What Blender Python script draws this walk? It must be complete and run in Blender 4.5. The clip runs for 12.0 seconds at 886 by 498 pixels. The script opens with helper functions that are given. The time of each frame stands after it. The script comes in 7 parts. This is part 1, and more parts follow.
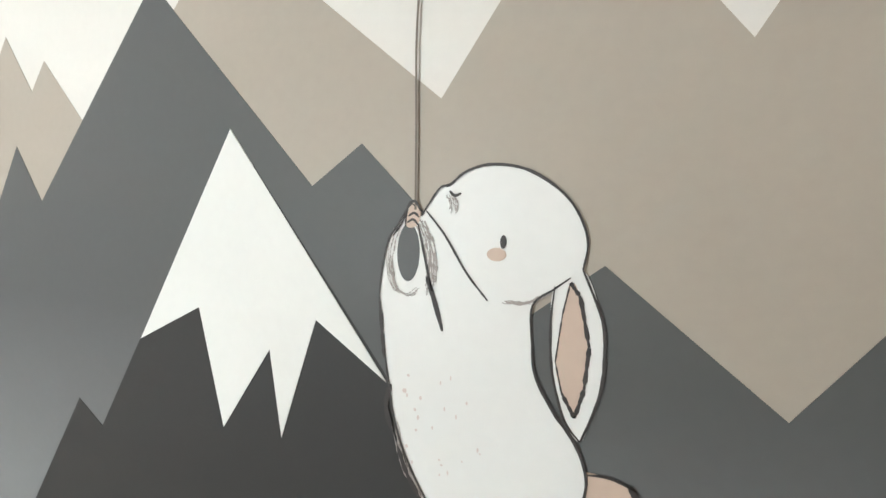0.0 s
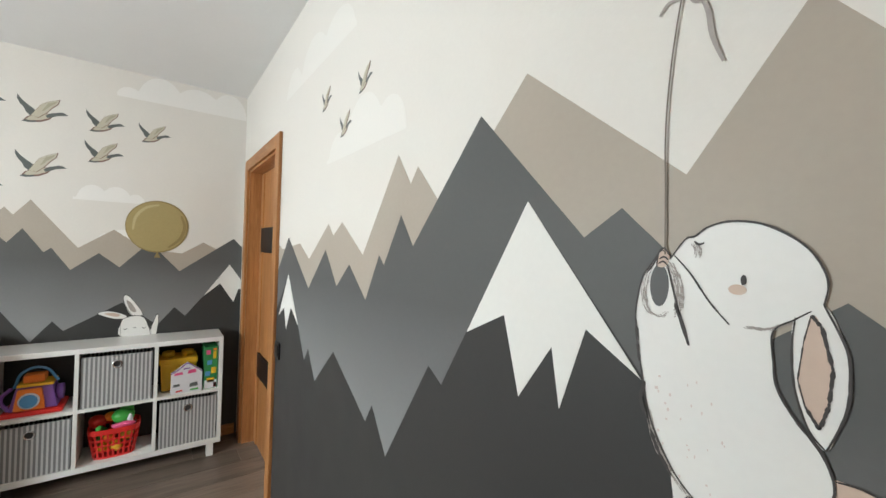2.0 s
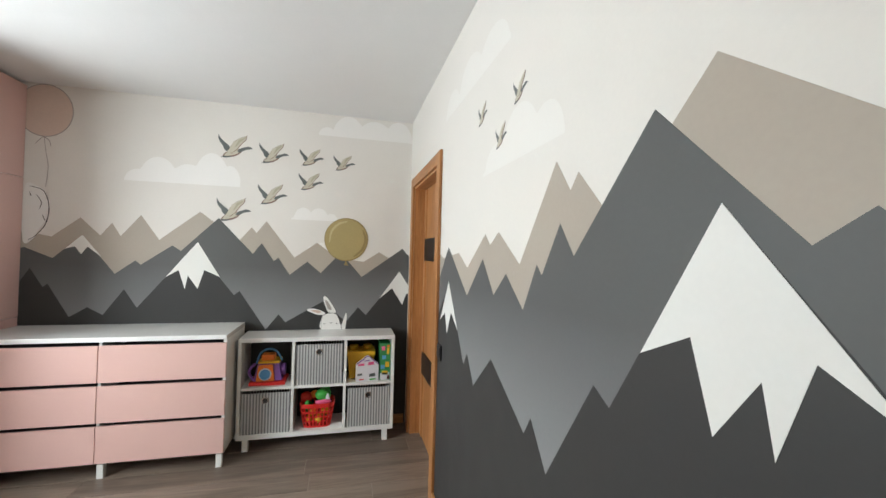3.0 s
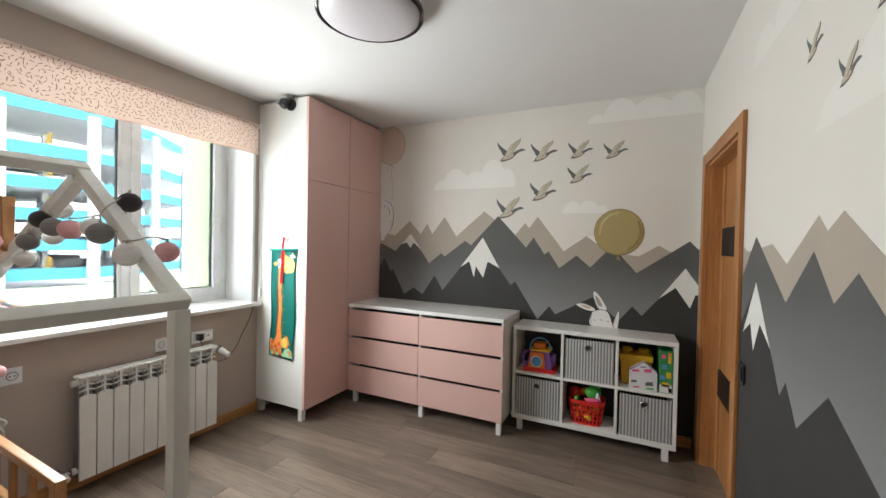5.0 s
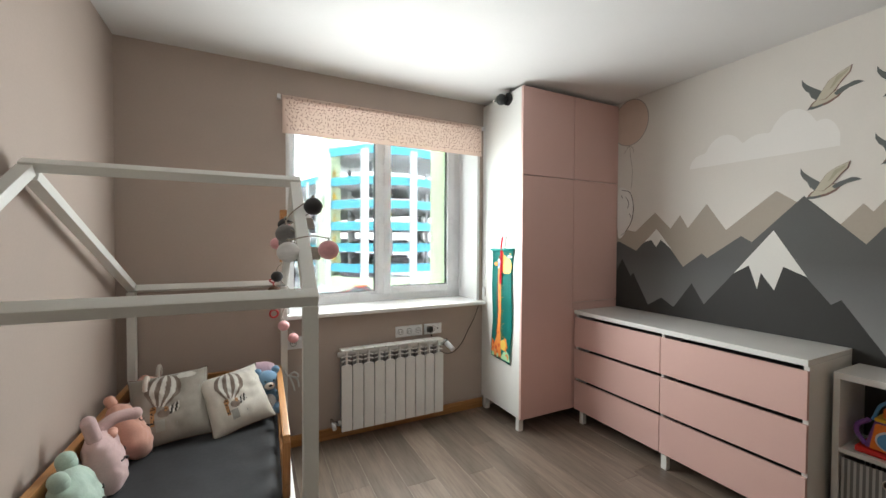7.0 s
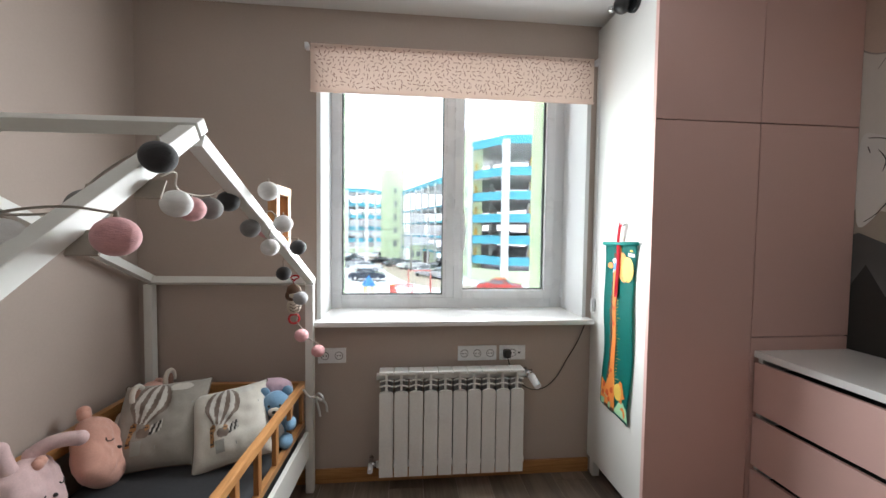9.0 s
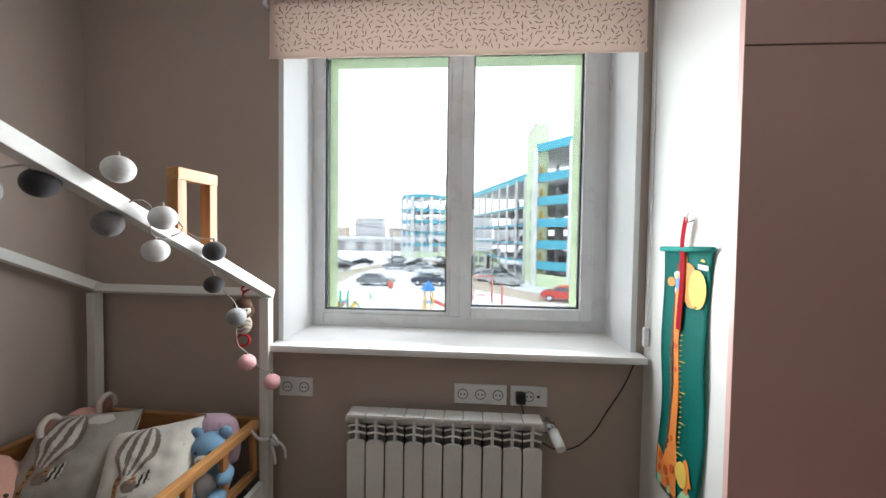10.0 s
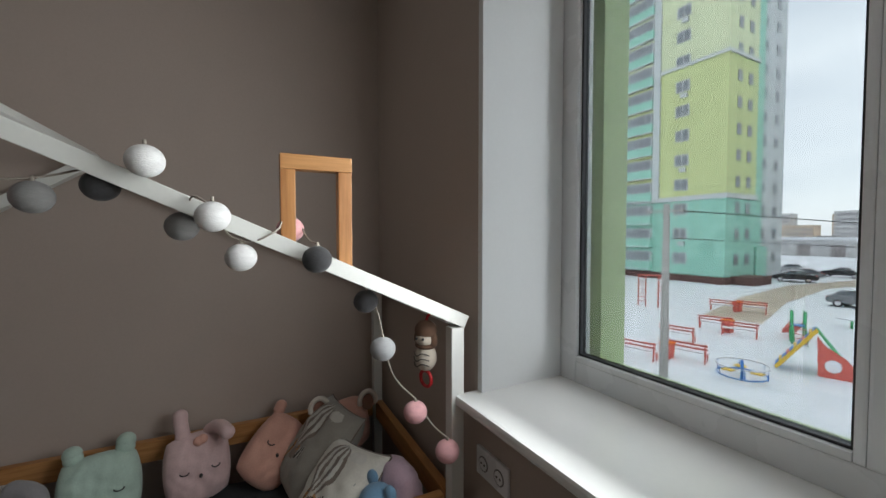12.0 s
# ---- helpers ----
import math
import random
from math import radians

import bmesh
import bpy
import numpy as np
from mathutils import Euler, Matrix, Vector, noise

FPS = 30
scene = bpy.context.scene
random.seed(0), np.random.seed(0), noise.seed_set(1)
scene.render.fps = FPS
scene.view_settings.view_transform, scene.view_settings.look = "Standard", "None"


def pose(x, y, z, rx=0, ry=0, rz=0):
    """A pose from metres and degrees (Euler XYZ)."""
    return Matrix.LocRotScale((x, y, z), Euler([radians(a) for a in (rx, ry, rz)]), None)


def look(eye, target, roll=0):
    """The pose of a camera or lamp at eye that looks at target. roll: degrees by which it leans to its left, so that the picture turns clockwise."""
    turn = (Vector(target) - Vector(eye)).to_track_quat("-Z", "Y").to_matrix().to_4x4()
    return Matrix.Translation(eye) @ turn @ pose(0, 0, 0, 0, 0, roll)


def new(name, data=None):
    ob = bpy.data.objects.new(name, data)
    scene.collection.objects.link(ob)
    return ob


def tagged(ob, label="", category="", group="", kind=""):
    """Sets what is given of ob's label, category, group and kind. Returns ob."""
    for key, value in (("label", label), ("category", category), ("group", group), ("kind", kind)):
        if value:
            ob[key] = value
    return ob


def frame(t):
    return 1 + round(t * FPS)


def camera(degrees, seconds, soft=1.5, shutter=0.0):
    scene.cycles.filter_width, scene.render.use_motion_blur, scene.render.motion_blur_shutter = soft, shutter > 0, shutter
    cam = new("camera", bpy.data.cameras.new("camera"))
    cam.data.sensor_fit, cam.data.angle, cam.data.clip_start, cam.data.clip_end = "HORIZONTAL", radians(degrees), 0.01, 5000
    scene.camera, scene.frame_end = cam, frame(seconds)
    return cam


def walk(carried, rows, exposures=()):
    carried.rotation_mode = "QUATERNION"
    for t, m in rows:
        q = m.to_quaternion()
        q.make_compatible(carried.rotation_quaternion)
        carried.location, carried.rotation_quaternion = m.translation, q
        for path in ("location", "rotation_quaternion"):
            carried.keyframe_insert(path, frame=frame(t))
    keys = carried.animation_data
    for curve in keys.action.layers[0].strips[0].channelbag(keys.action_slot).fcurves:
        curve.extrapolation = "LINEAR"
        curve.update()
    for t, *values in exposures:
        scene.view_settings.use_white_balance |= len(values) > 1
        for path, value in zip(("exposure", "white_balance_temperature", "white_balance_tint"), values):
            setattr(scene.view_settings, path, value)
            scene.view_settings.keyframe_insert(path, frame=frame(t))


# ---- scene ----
# The camera and its walk
cam = camera(97.5, 12.0)
PATH = [
    (0, (-0.418, -0.331, 1.436), (-1.129, 1.535, 1.333), 1.8),
    (0.5, (-0.395, -0.411, 1.442), (-1.303, 1.37, 1.369), 1.6),
    (1, (-0.376, -0.471, 1.444), (-1.507, 1.179, 1.413), 1.6),
    (1.5, (-0.353, -0.502, 1.446), (-1.734, 0.945, 1.437), 1.8),
    (2, (-0.338, -0.527, 1.448), (-1.952, 0.655, 1.46), 1.8),
    (2.5, (-0.335, -0.539, 1.454), (-2.143, 0.317, 1.471), 1.7),
    (3, (-0.35, -0.538, 1.454), (-2.29, -0.052, 1.482), 1.5),
    (3.5, (-0.373, -0.527, 1.452), (-2.37, -0.42, 1.476), 1.6),
    (5.3, (-0.422, -0.441, 1.435), (-2.138, -1.467, 1.401), 1.2),
    (5.5, (-0.448, -0.42, 1.431), (-2.092, -1.559, 1.395), 1.2),
    (6, (-0.559, -0.439, 1.425), (-1.997, -1.829, 1.384), 0.9),
    (6.5, (-0.7, -0.446, 1.43), (-1.889, -2.054, 1.394), 0.6),
    (7, (-0.901, -0.449, 1.426), (-1.796, -2.237, 1.385), 0.3),
    (7.5, (-1.085, -0.517, 1.418), (-1.667, -2.429, 1.341), 0.7),
    (7.7, (-1.096, -0.596, 1.397), (-1.622, -2.525, 1.323), 0.1),
    (9.5, (-1.834, -1.347, 1.41), (-1.878, -3.345, 1.325), 1.2),
    (10, (-1.972, -1.625, 1.393), (-1.831, -3.619, 1.329), 0.8),
    (10.5, (-2.095, -1.895, 1.378), (-1.643, -3.843, 1.33), 0.5),
    (11, (-2.142, -2.175, 1.388), (-1.274, -3.976, 1.323), 0.3),
    (11.5, (-2.129, -2.437, 1.385), (-0.808, -3.937, 1.332), 0.2),
    (12, (-2.106, -2.639, 1.392), (-0.344, -3.583, 1.324), -0.0),
]
walk(cam, [(t, look(eye, target, roll)) for t, eye, target, roll in PATH],
     [(0.0, 3.0, 6000, 4), (1.0, 2.85, 6000, 4), (2.0, 2.7, 6000, 4), (3.0, 2.7, 5950, 5), (3.7, 2.5, 5950, 5), (5.3, 2.2, 6250, 7), (6.5, 2.1, 6250, 7), (7.5, 2.0, 6250, 6), (9.5, 1.65, 6050, 10), (10.5, 1.1, 6150, 10), (11.0, 0.7, 6150, 8), (12.0, 0.25, 6150, 8)])

# World: an overcast winter sky
world = bpy.data.worlds.new("overcast_sky")
scene.world = world
world.use_nodes = True
wn = world.node_tree.nodes
wl = world.node_tree.links
wn.clear()
w_out = wn.new("ShaderNodeOutputWorld")
w_bg = wn.new("ShaderNodeBackground")
w_sky = wn.new("ShaderNodeTexSky")
w_sky.sky_type = "NISHITA"
w_sky.sun_disc = False
w_sky.sun_elevation, w_sky.sun_rotation = radians(38), radians(200)
w_mul = wn.new("ShaderNodeMixRGB")
w_mul.blend_type = "MULTIPLY"
w_mul.inputs[0].default_value = 1.0
w_mul.inputs[2].default_value = (0.10, 0.10, 0.10, 1)
w_noise = wn.new("ShaderNodeTexNoise")
w_noise.inputs["Scale"].default_value = 3.0
w_noise.inputs["Detail"].default_value = 6.0
w_map = wn.new("ShaderNodeMapping")
w_map.inputs["Scale"].default_value = (1.0, 1.0, 4.0)
w_geo = wn.new("ShaderNodeTexCoord")
w_ramp = wn.new("ShaderNodeValToRGB")
w_ramp.color_ramp.elements[0].position, w_ramp.color_ramp.elements[0].color = 0.30, (0.78, 0.80, 0.835, 1)
w_ramp.color_ramp.elements[1].position, w_ramp.color_ramp.elements[1].color = 0.66, (0.98, 0.98, 0.99, 1)
w_mix = wn.new("ShaderNodeMixRGB")
w_mix.inputs[0].default_value = 0.90
wl.new(w_geo.outputs["Generated"], w_map.inputs[0])
wl.new(w_map.outputs[0], w_noise.inputs["Vector"])
wl.new(w_noise.outputs["Fac"], w_ramp.inputs[0])
wl.new(w_sky.outputs[0], w_mul.inputs[1])
wl.new(w_mul.outputs[0], w_mix.inputs[1])
wl.new(w_ramp.outputs[0], w_mix.inputs[2])
wl.new(w_mix.outputs[0], w_bg.inputs[0])
wl.new(w_bg.outputs[0], w_out.inputs[0])
w_bg.inputs[1].default_value = 7.0

sun = new("sun", bpy.data.lights.new("sun", "SUN"))
sun.data.energy, sun.data.angle, sun.data.color = 1.2, radians(70), (1.0, 0.97, 0.93)
sun.matrix_world = look((0, -20, 40), (10, 0, 10))


# Sky and snow light that enters through the window's opening: on the reveals, and into the room
for at_y, mid_x, fall, mid_z, high, wide, power in ((-3.545, -1.88, 0.0, 1.68, 1.36, 1.42, 2.2), (-3.255, -1.80, -0.2, 1.47, 0.82, 1.10, 11.5)):
    window_light = new("window_light", bpy.data.lights.new("window_light", "AREA"))
    window_light.data.shape, window_light.data.size, window_light.data.size_y = "RECTANGLE", wide, high
    window_light.data.energy, window_light.data.color = power, (0.985, 0.985, 0.955)
    window_light.matrix_world = look((mid_x, at_y, mid_z), (mid_x, at_y + 3.0, mid_z + fall))


# Materials
def paint(name, colour, rough=0.6, metal=0.0, vary=0.06, scale=6.0, bump=0.0, bump_scale=60.0, spec=0.5, coat=0.0, stretch=(1, 1, 1), random_by=0.0, sheen=0.0):
    """A surface with two scales of tone variation and a fine relief, at real size."""
    mat = bpy.data.materials.new(name)
    mat.use_nodes = True
    nt = mat.node_tree
    n, ln = nt.nodes, nt.links
    bsdf = n["Principled BSDF"]
    bsdf.inputs["Roughness"].default_value = rough
    bsdf.inputs["Metallic"].default_value = metal
    bsdf.inputs["Specular IOR Level"].default_value = spec
    bsdf.inputs["Coat Weight"].default_value = coat
    bsdf.inputs["Sheen Weight"].default_value = sheen
    tc = n.new("ShaderNodeTexCoord")
    mp = n.new("ShaderNodeMapping")
    mp.inputs["Scale"].default_value = stretch
    ln.new(tc.outputs["Object"], mp.inputs[0])
    big = n.new("ShaderNodeTexNoise")
    big.inputs["Scale"].default_value, big.inputs["Detail"].default_value = scale, 3
    fine = n.new("ShaderNodeTexNoise")
    fine.inputs["Scale"].default_value, fine.inputs["Detail"].default_value = scale * 14, 4
    for q in (big, fine):
        ln.new(mp.outputs[0], q.inputs["Vector"])
    add = n.new("ShaderNodeMath")
    add.operation = "ADD"
    ln.new(big.outputs["Fac"], add.inputs[0])
    ln.new(fine.outputs["Fac"], add.inputs[1])
    val = n.new("ShaderNodeMapRange")
    val.inputs[1].default_value, val.inputs[2].default_value = 0.6, 1.4
    val.inputs[3].default_value, val.inputs[4].default_value = 1 - vary, 1 + vary
    ln.new(add.outputs[0], val.inputs[0])
    hsv = n.new("ShaderNodeHueSaturation")
    hsv.inputs["Color"].default_value = (*colour, 1)
    if random_by:
        info = n.new("ShaderNodeObjectInfo")
        rnd = n.new("ShaderNodeMapRange")
        rnd.inputs[3].default_value, rnd.inputs[4].default_value = 1 - random_by, 1 + random_by
        ln.new(info.outputs["Random"], rnd.inputs[0])
        mul = n.new("ShaderNodeMath")
        mul.operation = "MULTIPLY"
        ln.new(val.outputs[0], mul.inputs[0])
        ln.new(rnd.outputs[0], mul.inputs[1])
        ln.new(mul.outputs[0], hsv.inputs["Value"])
    else:
        ln.new(val.outputs[0], hsv.inputs["Value"])
    ln.new(hsv.outputs[0], bsdf.inputs["Base Color"])
    rv = n.new("ShaderNodeMapRange")
    rv.inputs[3].default_value, rv.inputs[4].default_value = max(0.03, rough - 0.06), min(1, rough + 0.06)
    ln.new(big.outputs["Fac"], rv.inputs[0])
    ln.new(rv.outputs[0], bsdf.inputs["Roughness"])
    if bump:
        bt = n.new("ShaderNodeTexNoise")
        bt.inputs["Scale"].default_value, bt.inputs["Detail"].default_value = bump_scale, 3
        ln.new(mp.outputs[0], bt.inputs["Vector"])
        bp = n.new("ShaderNodeBump")
        bp.inputs["Strength"].default_value, bp.inputs["Distance"].default_value = bump, 0.002
        ln.new(bt.outputs["Fac"], bp.inputs["Height"])
        ln.new(bp.outputs[0], bsdf.inputs["Normal"])
    return mat


def wood(name, dark, light, rough=0.45, axis=1, scale=5.0, vary=0.10, spec=0.4):
    """Wood with grain that runs along one axis (0 x, 1 y, 2 z), and a tone of its own on each piece."""
    mat = bpy.data.materials.new(name)
    mat.use_nodes = True
    nt = mat.node_tree
    n, ln = nt.nodes, nt.links
    bsdf = n["Principled BSDF"]
    bsdf.inputs["Roughness"].default_value = rough
    bsdf.inputs["Specular IOR Level"].default_value = spec
    tc = n.new("ShaderNodeTexCoord")
    info = n.new("ShaderNodeObjectInfo")
    off = n.new("ShaderNodeVectorMath")
    off.operation = "SCALE"
    off.inputs[0].default_value = (7.3, 5.1, 9.7)
    ln.new(info.outputs["Random"], off.inputs["Scale"])
    addv = n.new("ShaderNodeVectorMath")
    ln.new(tc.outputs["Object"], addv.inputs[0])
    ln.new(off.outputs[0], addv.inputs[1])
    mp = n.new("ShaderNodeMapping")
    st = [9.0, 9.0, 9.0]
    st[axis] = 0.7
    mp.inputs["Scale"].default_value = st
    ln.new(addv.outputs[0], mp.inputs[0])
    g1 = n.new("ShaderNodeTexNoise")
    g1.inputs["Scale"].default_value, g1.inputs["Detail"].default_value, g1.inputs["Distortion"].default_value = scale * 0.35, 5, 1.2
    g2 = n.new("ShaderNodeTexNoise")
    g2.inputs["Scale"].default_value, g2.inputs["Detail"].default_value = scale * 3.0, 6
    for q in (g1, g2):
        ln.new(mp.outputs[0], q.inputs["Vector"])
    mixf = n.new("ShaderNodeMath")
    mixf.operation = "MULTIPLY_ADD"
    mixf.inputs[1].default_value = 0.4
    ln.new(g2.outputs["Fac"], mixf.inputs[0])
    half = n.new("ShaderNodeMath")
    half.operation = "MULTIPLY"
    half.inputs[1].default_value = 0.6
    ln.new(g1.outputs["Fac"], half.inputs[0])
    ln.new(half.outputs[0], mixf.inputs[2])
    ramp = n.new("ShaderNodeValToRGB")
    ramp.color_ramp.elements[0].position, ramp.color_ramp.elements[0].color = 0.38, (*dark, 1)
    ramp.color_ramp.elements[1].position, ramp.color_ramp.elements[1].color = 0.62, (*light, 1)
    ln.new(mixf.outputs[0], ramp.inputs[0])
    hsv = n.new("ShaderNodeHueSaturation")
    rnd = n.new("ShaderNodeMapRange")
    rnd.inputs[3].default_value, rnd.inputs[4].default_value = 1 - vary, 1 + vary
    ln.new(info.outputs["Random"], rnd.inputs[0])
    ln.new(rnd.outputs[0], hsv.inputs["Value"])
    ln.new(ramp.outputs[0], hsv.inputs["Color"])
    ln.new(hsv.outputs[0], bsdf.inputs["Base Color"])
    bp = n.new("ShaderNodeBump")
    bp.inputs["Strength"].default_value, bp.inputs["Distance"].default_value = 0.25, 0.0012
    ln.new(mixf.outputs[0], bp.inputs["Height"])
    ln.new(bp.outputs[0], bsdf.inputs["Normal"])
    return mat


def glass_pane(name, tint=(1, 1, 1)):
    """Thin glass, see-through but dimmed by its tint, with a mirror gloss at grazing angles."""
    mat = bpy.data.materials.new(name)
    mat.use_nodes = True
    n, ln = mat.node_tree.nodes, mat.node_tree.links
    n.remove(n["Principled BSDF"])
    tr = n.new("ShaderNodeBsdfTransparent")
    tr.inputs[0].default_value = (*tint, 1)
    gl = n.new("ShaderNodeBsdfGlossy")
    gl.inputs["Roughness"].default_value = 0.01
    fr = n.new("ShaderNodeFresnel")
    fr.inputs["IOR"].default_value = 1.25
    mx = n.new("ShaderNodeMixShader")
    ln.new(fr.outputs[0], mx.inputs[0])
    ln.new(tr.outputs[0], mx.inputs[1])
    ln.new(gl.outputs[0], mx.inputs[2])
    ln.new(mx.outputs[0], n["Material Output"].inputs[0])
    return mat


MAT = dict(
    wall_taupe=paint("taupe_wall_paint", (0.46, 0.385, 0.335), 0.75, bump=0.25, bump_scale=220, vary=0.03, spec=0.25),
    wall_cream=paint("cream_wall_paint", (0.72, 0.69, 0.64), 0.45, bump=0.12, bump_scale=160, vary=0.02, spec=0.3),
    ceiling=paint("white_ceiling_paint", (0.75, 0.745, 0.735), 0.85, vary=0.015, spec=0.2),
    tan=paint("beige_mural_paint", (0.41, 0.36, 0.30), 0.5, vary=0.03, spec=0.25),
    grey=paint("grey_mural_paint", (0.11, 0.11, 0.11), 0.5, vary=0.03, spec=0.25),
    fog=paint("grey_mural_paint_fading_paler", (0.11, 0.11, 0.11), 0.5, vary=0.03, spec=0.25),
    dark=paint("charcoal_mural_paint", (0.044, 0.0435, 0.042), 0.5, vary=0.03, spec=0.25),
    snow_paint=paint("white_mural_paint", (0.76, 0.75, 0.71), 0.45, vary=0.02, spec=0.35),
    cloud=paint("cloud_mural_paint", (0.80, 0.78, 0.745), 0.5, vary=0.015, spec=0.3),
    cloud_faint=paint("faint_cloud_mural_paint", (0.757, 0.735, 0.69), 0.5, vary=0.015, spec=0.3),
    white=paint("white_laminate", (0.76, 0.76, 0.73), 0.32, vary=0.015, spec=0.45),
    white_top=paint("glossy_white_top", (0.80, 0.80, 0.78), 0.16, vary=0.015, spec=0.5),
    pink=paint("dusty_pink_laminate", (0.675, 0.445, 0.40), 0.38, vary=0.015, spec=0.4),
    bed_white=paint("white_bed_enamel", (0.74, 0.74, 0.70), 0.38, vary=0.03, bump=0.1, bump_scale=40),
    pvc=paint("white_pvc", (0.80, 0.81, 0.82), 0.28, vary=0.012),
    reveal=paint("white_reveal_panel", (0.80, 0.81, 0.81), 0.35, vary=0.015),
    black=paint("black_plastic", (0.012, 0.012, 0.013), 0.35),
    dark_inlay=paint("dark_glass_inlay", (0.008, 0.007, 0.007), 0.45, spec=0.25),
    # near-black that stands for the shade in gaps and holes
    gap=paint("gap_shade", (0.02, 0.018, 0.017), 0.8),
    steel=paint("chrome", (0.65, 0.65, 0.66), 0.18, metal=1.0),
    radiator=paint("white_radiator_enamel", (0.78, 0.78, 0.76), 0.30),
    # grey that puts the shade of gaps and recesses into the colour
    recess_shade=paint("grey_recess_shade", (0.22, 0.22, 0.22), 0.5),
    rubber=paint("dark_gasket", (0.03, 0.03, 0.032), 0.5),
    honey=wood("honey_oak", (0.32, 0.145, 0.048), (0.50, 0.255, 0.095), 0.38, axis=1),
    honey_v=wood("honey_oak_upright", (0.30, 0.13, 0.042), (0.47, 0.225, 0.08), 0.36, axis=2),
    honey_x=wood("honey_oak_across", (0.32, 0.145, 0.048), (0.50, 0.255, 0.095), 0.38, axis=0),
    # honey oak darkened slightly in colour for the shade on the door
    door_oak=wood("shade_dark_oak_upright", (0.29, 0.122, 0.038), (0.44, 0.205, 0.072), 0.40, axis=2),
    door_oak_x=wood("shade_dark_oak_across", (0.29, 0.122, 0.038), (0.44, 0.205, 0.072), 0.40, axis=0),
    plank=wood("grey_brown_oak_plank", (0.124, 0.094, 0.073), (0.222, 0.175, 0.138), 0.34, axis=1, scale=3.2, vary=0.26, spec=0.5),
    # joint colour made pale for the sheen on the planks' bevelled edges
    joint=paint("sheen_pale_floor_joint", (0.30, 0.26, 0.22), 0.7),
    # grey tint added to dim the bright yard seen through clear panes
    glass=glass_pane("dimming_window_glass", (0.33, 0.34, 0.34)),
)


# middle hills painted paler towards their foot, with some glare put into the colour
nt = MAT["fog"].node_tree
fog_tc, fog_xyz, fog_map, fog_mix = (nt.nodes.new(k) for k in ("ShaderNodeTexCoord", "ShaderNodeSeparateXYZ", "ShaderNodeMapRange", "ShaderNodeMixRGB"))
fog_map.inputs[1].default_value, fog_map.inputs[2].default_value = 1.32, 0.86
fog_mix.inputs[1].default_value, fog_mix.inputs[2].default_value = (0.108, 0.109, 0.107, 1), (0.24, 0.242, 0.244, 1)
nt.links.new(fog_tc.outputs["Object"], fog_xyz.inputs[0])
nt.links.new(fog_xyz.outputs["Z"], fog_map.inputs[0])
nt.links.new(fog_map.outputs[0], fog_mix.inputs[0])
nt.links.new(fog_mix.outputs[0], nt.nodes["Hue/Saturation/Value"].inputs["Color"])


# Mesh helpers
def add_box(bm, x0, x1, y0, y1, z0, z1, bevel=0.003, m=None):
    """A box between two corners with rounded edges."""
    tmp = bmesh.new()
    bmesh.ops.create_cube(tmp, size=1.0)
    sx, sy, sz = abs(x1 - x0), abs(y1 - y0), abs(z1 - z0)
    for v in tmp.verts:
        v.co = Vector((v.co.x * sx + (x0 + x1) / 2, v.co.y * sy + (y0 + y1) / 2, v.co.z * sz + (z0 + z1) / 2))
    if bevel:
        bmesh.ops.bevel(tmp, geom=tmp.edges[:], offset=min(bevel, 0.45 * min(sx, sy, sz)), segments=2, affect="EDGES", profile=0.7)
    if m is not None:
        bmesh.ops.transform(tmp, matrix=m, verts=tmp.verts)
    merge(bm, tmp)


def merge(bm, tmp):
    me = bpy.data.meshes.new("scratch")
    tmp.to_mesh(me)
    tmp.free()
    bm.from_mesh(me)
    bpy.data.meshes.remove(me)


def box(x0, x1, y0, y1, z0, z1, bevel=0.003, m=None):
    bm = bmesh.new()
    add_box(bm, x0, x1, y0, y1, z0, z1, bevel, m)
    return bm


def add_tube(bm, a, b, r0, r1=None, seg=16, caps=True):
    """A straight round bar from a to b."""
    a, b = Vector(a), Vector(b)
    tmp = bmesh.new()
    d = (b - a).length
    bmesh.ops.create_cone(tmp, cap_ends=caps, segments=seg, radius1=r0, radius2=r0 if r1 is None else r1, depth=d)
    m = Matrix.Translation((a + b) / 2) @ (b - a).to_track_quat("Z", "Y").to_matrix().to_4x4()
    bmesh.ops.transform(tmp, matrix=m, verts=tmp.verts)
    for f in tmp.faces:
        f.smooth = len(f.verts) == 4
    merge(bm, tmp)


def tube(a, b, r0, r1=None, seg=16):
    bm = bmesh.new()
    add_tube(bm, a, b, r0, r1, seg)
    return bm


def add_ball(bm, c, r, seg=20, rings=12):
    """An ellipsoid; r is one radius or three."""
    r = (r, r, r) if isinstance(r, (int, float)) else r
    tmp = bmesh.new()
    bmesh.ops.create_uvsphere(tmp, u_segments=seg, v_segments=rings, radius=1)
    for v in tmp.verts:
        v.co = Vector((v.co.x * r[0] + c[0], v.co.y * r[1] + c[1], v.co.z * r[2] + c[2]))
    for f in tmp.faces:
        f.smooth = True
    merge(bm, tmp)


def ball(c, r, seg=20, rings=12):
    bm = bmesh.new()
    add_ball(bm, c, r, seg, rings)
    return bm


def add_bar(bm, a, b, w, h, side=(1, 0, 0), bevel=0.003):
    """A square bar from a to b; w is its width along side, h across."""
    a, b = Vector(a), Vector(b)
    zax = (b - a).normalized()
    xax = (Vector(side) - zax * zax.dot(Vector(side))).normalized()
    yax = zax.cross(xax)
    rot = Matrix((xax, yax, zax)).transposed().to_4x4()
    m = Matrix.Translation((a + b) / 2) @ rot
    d = (b - a).length
    add_box(bm, -w / 2, w / 2, -h / 2, h / 2, -d / 2, d / 2, bevel, m)


